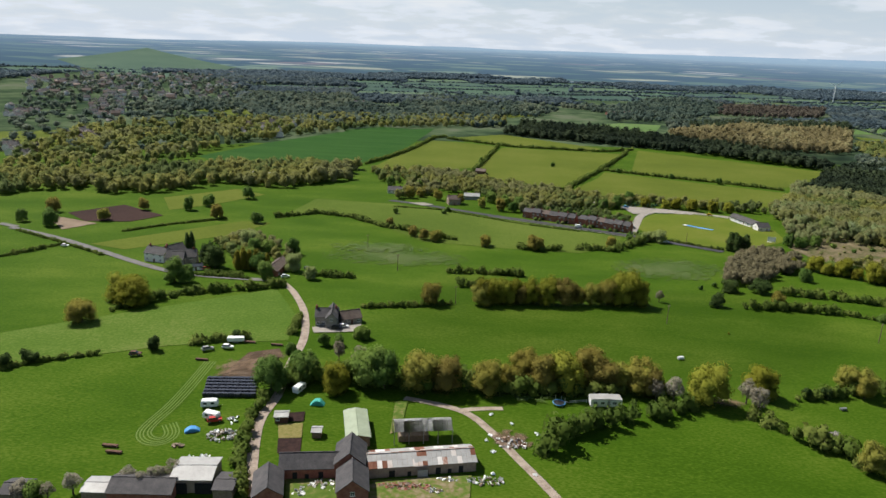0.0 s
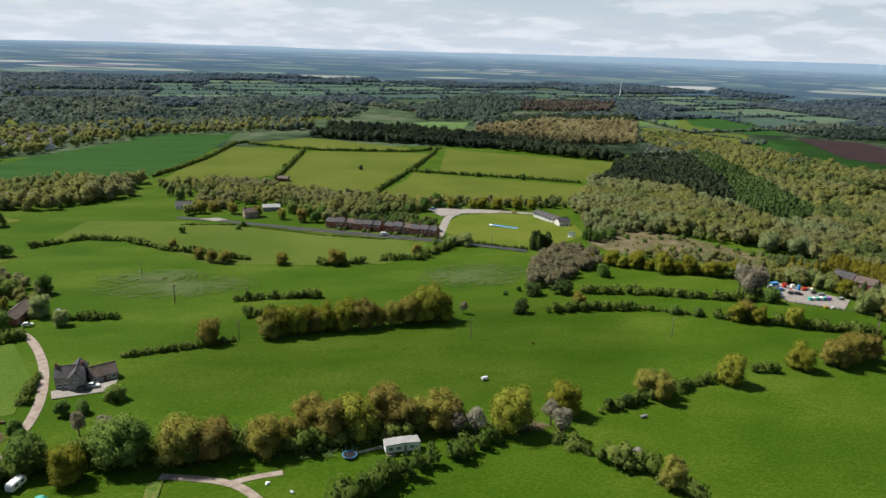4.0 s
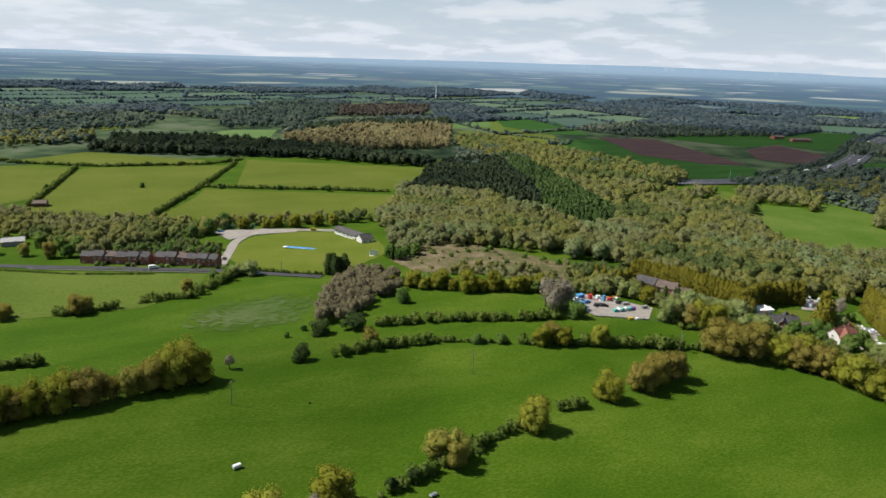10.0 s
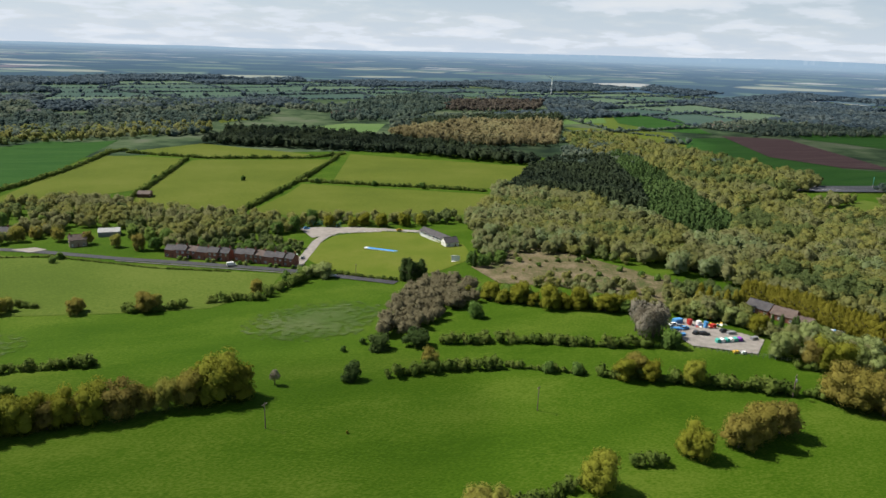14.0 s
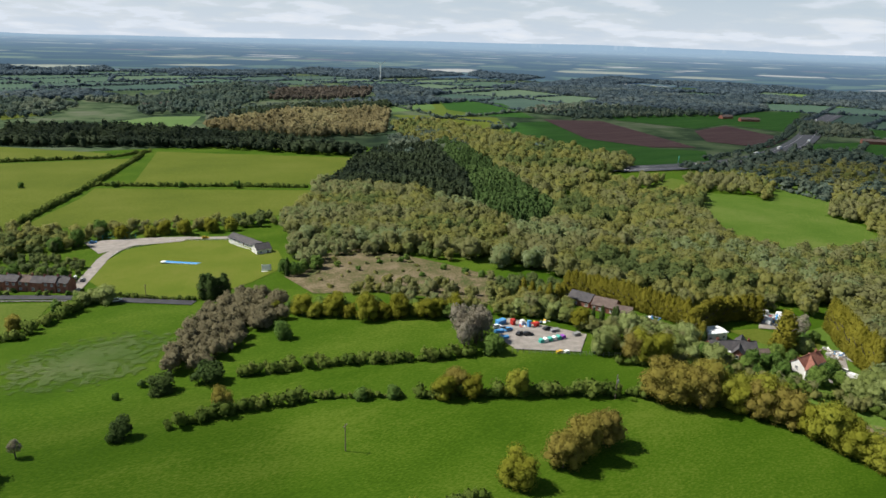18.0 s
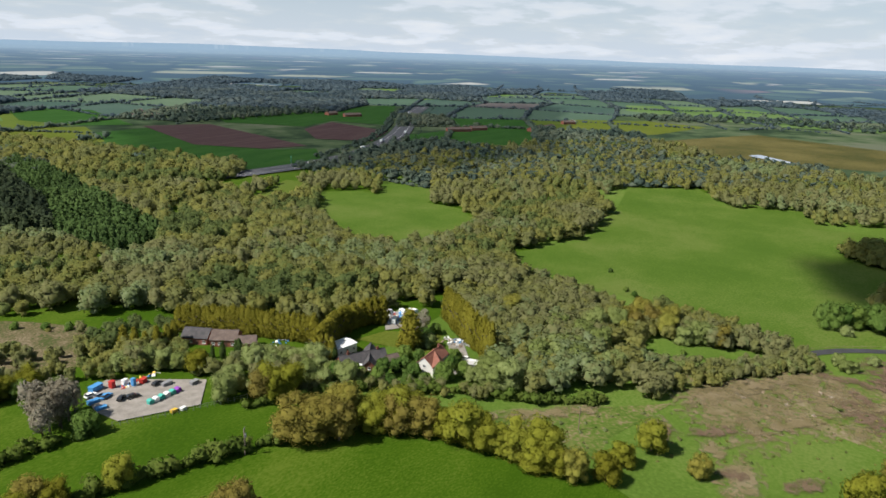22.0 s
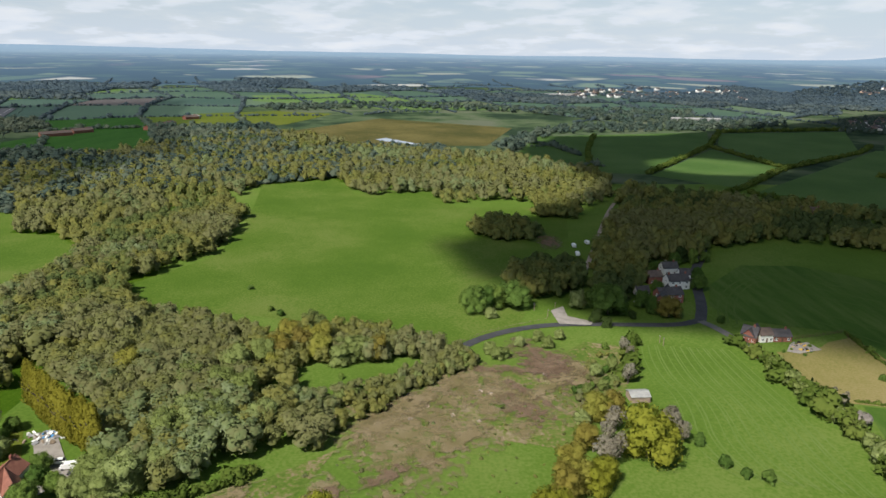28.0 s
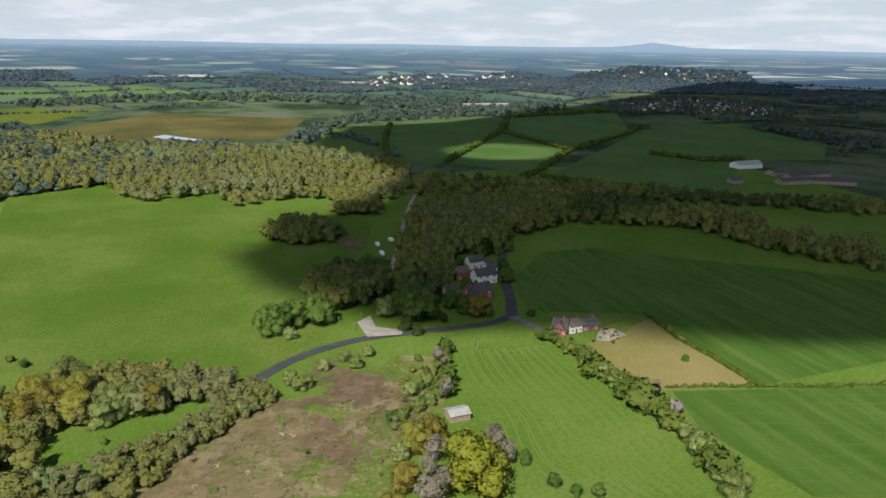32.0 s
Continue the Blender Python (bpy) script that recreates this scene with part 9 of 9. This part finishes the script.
# wind turbine
TB_ = (1147, 2151)
b = thing("wind_turbine", TB_[0], TB_[1], 60, "white three-bladed wind turbine on a far slope", "wind turbine")
part("tower", cyl(bmesh.new(), 0, 0, -1, 52, 1.9, 1.1, 14), WHITE, b)
part("nacelle", box(bmesh.new(), -3.5, 3.0, -1.6, 1.6, 51, 54, 0.5), WHITE, b)
hub = part("hub", cyl(bmesh.new(), 3.8, 0, 51.6, 53.6, 1.1, 1.0, 10), WHITE, b)
for i in range(3):
    a = 0.4 + i * 2.0944
    bm = bmesh.new()
    v = [bm.verts.new((3.8 + dx, 22 * k * math.cos(a) - w * math.sin(a), 52.6 + 22 * k * math.sin(a) + w * math.cos(a))) for dx in (-0.15, 0.15) for k, w in ((0.04, -0.7), (0.25, -1.1), (1.0, -0.2), (1.0, 0.2), (0.25, 0.9), (0.04, 0.7))]
    bm.faces.new(v[:6]); bm.faces.new(v[6:][::-1])
    for j in range(6):
        bm.faces.new((v[j], v[6 + j], v[6 + (j + 1) % 6], v[(j + 1) % 6]))
    bmesh.ops.recalc_face_normals(bm, faces=bm.faces)
    part("blade", bm, WHITE, hub)

# motorway traffic and overhead gantry
for i, (u, off) in enumerate(((0.12, -6), (0.3, 6), (0.42, -10), (0.55, 9), (0.66, -6), (0.8, 7), (0.22, 10))):
    pts = resample(rounded(MOTORWAY), 10)
    k = int(u * (len(pts) - 2))
    (xa, ya), (xb, yb) = pts[k], pts[k + 1]
    a = math.atan2(yb - ya, xb - xa)
    x, y = xa - math.sin(a) * off, ya + math.cos(a) * off
    b = thing("lorry", x, y, math.degrees(a), "white articulated lorry on the motorway", "lorry", "motorway traffic", h0(x, y) + 1.5)
    part("trailer", box(bmesh.new(), -7, 5, -1.3, 1.3, 1.0, 4.0, 0.08), WHITE, b)
    part("cab", box(bmesh.new(), 5.4, 7.8, -1.25, 1.25, 0.8, 3.6, 0.2), [RED_P, BLUE, WHITE, GREY_P][i % 4], b)
    wheels(b, (-5.5, -4.2, 6.4), 1.15, 0.5)
b = thing("road_sign", *(763, 640), 40, "large green motorway sign on two posts", "sign")
part("panel", box(bmesh.new(), -9, 9, -0.2, 0.2, 4, 9), GREEN_P, b)
for x in (-7, 7):
    part("post", cyl(bmesh.new(), x, 0, -0.5, 4, 0.3, 0.3, 8), STEEL, b)
# far country: scattered woods and field hedges out to the haze
FAR_CLEAR = [[(826, 1081), (1609, 1004), (1002, 652), (783, 610), (691, 640)], [(1561, 414), (1790, -105), (1164, -20), (1109, 305)], [(1530, -20), (1537, -743), (953, -669), (692, -394), (762.1, -113.6)],
             [(203, 1647), (413, 1352), (346, 1093), (90, 1106), (87, 1568)], [(-356, 951), (5, 1160), (216, 861), (-245.2, 664.6)], [(-1091, 1721), (-1088, 2055), (-852, 2299), (-562, 1877), (-419, 1397), (-552, 1263), (-440, 900), (-400, 640), (-700, 1000)], [(290, 1317), (537, 1900), (960, 1830), (816, 1500)], [(1944, -918), (1787, -1386), (1236, -862), (1384, -583)], [(-168, 1095), (689, 1207), (335.8, 542.6), (-58.7, 619.7)]]


def far_country():
    """Hedged fields and woods on an uneven grid out to the haze."""
    rng = np.random.default_rng(21)
    size, turn, n = 185.0, 0.35, 17
    c, s = math.cos(turn), math.sin(turn)
    corner = {}
    for i in range(-n, n + 1):
        for j in range(-n, n + 1):
            u, v = (i + rng.uniform(-0.28, 0.28)) * size * 1.35, (j + rng.uniform(-0.28, 0.28)) * size * 0.85
            corner[i, j] = (120 + u * c - v * s, 100 + u * s + v * c)
    near = [G_PALE, G_YELLOW, G_CROP, G_OLIVE, G_CROP, G_PALE, G_TAN, G_OLIVE]
    # mid holds the field colours that have haze painted in
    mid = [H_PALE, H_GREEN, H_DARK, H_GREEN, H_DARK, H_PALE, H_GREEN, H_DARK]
    trees_, lines = {0: [], 1: [], 2: []}, {0: [], 1: [], 2: []}

    def zone(x, y):
        d = math.hypot(x - 120, y - 100)
        return 0 if d < 1500 else 1 if d < 2200 else 2

    def seen(x, y):
        d, a = math.hypot(x - 120, y - 100), math.atan2(y - 100, x - 120)
        return 830 < d < 2900 and -0.80 < a < 2.45

    def outside(xs, ys):
        ok = np.ones(len(xs), bool)
        for q in FAR_CLEAR:
            ok &= ~within(q, np.asarray(xs), np.asarray(ys))
        return ok

    for (i, j), p in corner.items():
        if (i + 1, j + 1) not in corner:
            continue
        quad = [p, corner[i + 1, j], corner[i + 1, j + 1], corner[i, j + 1]]
        x, y = sum(q[0] for q in quad) / 4, sum(q[1] for q in quad) / 4
        kind_ = rng.random()
        pick = int(rng.integers(8))
        if rng.random() < 0.04:
            pick = -1
        if not seen(x, y):
            continue
        free = outside([x] + [q[0] for q in quad], [y] + [q[1] for q in quad]).all()
        z = zone(x, y)
        wooded = noise.noise(Vector((x * 0.0017, y * 0.0017, 3.3))) + 0.5 * (kind_ - 0.5)
        if wooded > 0.06:
            xs, ys = scatter(quad, 13.0 if z == 0 else 17.0, rng)
            for a, b, ok in zip(xs, ys, outside(xs, ys)):
                if ok:
                    q = 0.5 + 0.8 * noise.noise(Vector((a * 0.01, b * 0.01, 2.2))) + rng.uniform(-0.35, 0.35)
                    trees_[z].append((a, b, rng.uniform(8, 13), rng.uniform(1.1, 1.6) if z == 0 else rng.uniform(1.4, 2.2), min(1, max(0, q))))
        elif free and max(math.hypot(q[0] - 120, q[1] - 100) for q in quad) < 2640:
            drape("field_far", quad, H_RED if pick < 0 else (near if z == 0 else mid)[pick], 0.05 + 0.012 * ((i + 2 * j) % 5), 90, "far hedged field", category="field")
        for q in (quad[1], quad[3]):
            length = math.hypot(q[0] - p[0], q[1] - p[1])
            tall = rng.uniform(3.5, 6.5)
            u = np.arange(0, length, 6.5 if z == 0 else 8.5) / length
            xs, ys = p[0] + (q[0] - p[0]) * u, p[1] + (q[1] - p[1]) * u
            for a, b, ok in zip(xs, ys, outside(xs, ys)):
                if rng.random() < 0.05 or not ok:
                    continue
                big = rng.random() < 0.13
                lines[z].append((a + rng.uniform(-2, 2), b + rng.uniform(-2, 2), rng.uniform(8, 12) if big else tall * rng.uniform(0.7, 1.2), 1.2 if big else rng.uniform(1.3, 2.2), rng.uniform(0.1, 0.8)))
    words = ("scattered far woods and copses", "scattered woods on the hazy plain", "woods fading into the haze")
    # each zone farther out has more haze in its foliage colour
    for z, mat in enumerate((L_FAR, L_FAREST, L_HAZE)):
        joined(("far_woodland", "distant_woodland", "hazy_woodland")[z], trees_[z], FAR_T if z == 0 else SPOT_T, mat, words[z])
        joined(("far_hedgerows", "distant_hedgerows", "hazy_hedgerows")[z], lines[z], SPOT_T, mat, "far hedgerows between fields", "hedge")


far_country()

# broken cloud that shades part of the land
CLOUD_Z = 900.0
CLOUD = material("cloud", [(0.3, (0.70, 0.71, 0.72)), (0.7, (0.80, 0.80, 0.80))], 0.004, 1.0, fade=4.0, cover=0.90)
THIN = material("thin_cloud", [(0.3, (0.70, 0.71, 0.72)), (0.7, (0.80, 0.80, 0.80))], 0.004, 1.0, fade=4.0, cover=0.45)

# material of an unseen sheet added to dim the near pasture
FAINT = material("faint_shade_cloud", [(0.3, (0.70, 0.71, 0.72)), (0.7, (0.80, 0.80, 0.80))], 0.004, 1.0, fade=4.0, cover=0.22)


def cloud(outline, edge=70.0, gaps=(), mat=CLOUD):
    """A cloud above the sunward side of the ground outline that it shades, thin at its rim. gaps: x, y, radius of holes."""
    k = (CLOUD_Z + 14) / math.tan(ELEV)
    ox, oy = SUN_FROM.x * k, SUN_FROM.y * k
    step = 25.0
    xs = np.arange(min(p[0] for p in outline) - step, max(p[0] for p in outline) + step, step)
    ys = np.arange(min(p[1] for p in outline) - step, max(p[1] for p in outline) + step, step)
    gx, gy = np.meshgrid(xs, ys)
    px_, py_ = gx.ravel(), gy.ravel()
    d = np.full(px_.shape, 1e9)
    for (x0, y0), (x1, y1) in zip(outline, outline[1:] + outline[:1]):
        u = np.clip(((px_ - x0) * (x1 - x0) + (py_ - y0) * (y1 - y0)) / max(1e-6, (x1 - x0) ** 2 + (y1 - y0) ** 2), 0, 1)
        d = np.minimum(d, np.hypot(px_ - x0 - u * (x1 - x0), py_ - y0 - u * (y1 - y0)))
    fade = np.where(within(outline, px_, py_), d, 0) / edge
    for x, y, r in gaps:
        fade = np.minimum(fade, np.clip((np.hypot(px_ - x, py_ - y) - r * 0.5) / r, 0, 1))
    fade = np.clip(fade, 0, 1)
    z = CLOUD_Z + 30 * fade + 15 * np.sin(px_ * 0.02) * np.cos(py_ * 0.017)
    n = len(xs)
    i = (np.arange(len(ys) - 1)[:, None] * n + np.arange(n - 1)[None]).ravel()
    t = np.concatenate([np.stack([i, i + 1, i + n + 1], 1), np.stack([i, i + n + 1, i + n], 1)])
    t = t[(fade[t] > 0).any(1)]
    me = fill(bpy.data.meshes.new("cloud"), np.stack([px_ + ox, py_ + oy, z], 1), t, [mat])
    me.attributes.new("fade", "FLOAT", "POINT").data.foreach_set("value", fade.astype(np.float32))
    tagged(new("cloud", me), "grey-white unseen cloud sheet shading the fields", "cloud", kind="stuff")


LIT = (1004, -213)
cloud([(717.9, 86.0), (645.6, 118.2), (564.7, 109.4), (539.8, 79.6), (491.3, 38.4), (483.8, -11.2), (475.6, -60.4), (438.3, -83.8), (427.8, -144.1), (387.5, -264.0), (934, -1368), (2286, -2302), (2353, -2134), (2282, -1494), (1561, -582), (1344, -259), (1299, -62), (1090, 15), (850, -48), (749.1, 15.1)], 45.0, [(LIT[0], LIT[1], 105)])
cloud([(874, 1130), (1255, 1223), (1734, 1034), (1973, 702), (1038, 393), (769.4, 437.3), (728, 568), (668, 644), (683, 823)], 90.0, (), THIN)
cloud([(67, 1203), (348, 1100), (549, 978), (488, 859), (312, 963), (68, 1053)], 30.0, (), THIN)
# added out of view only to darken the pasture below
cloud([(-35, 235), (0, 345), (90, 350), (175, 335), (200, 270), (130, 185), (60, 200)], 60.0, (), FAINT)
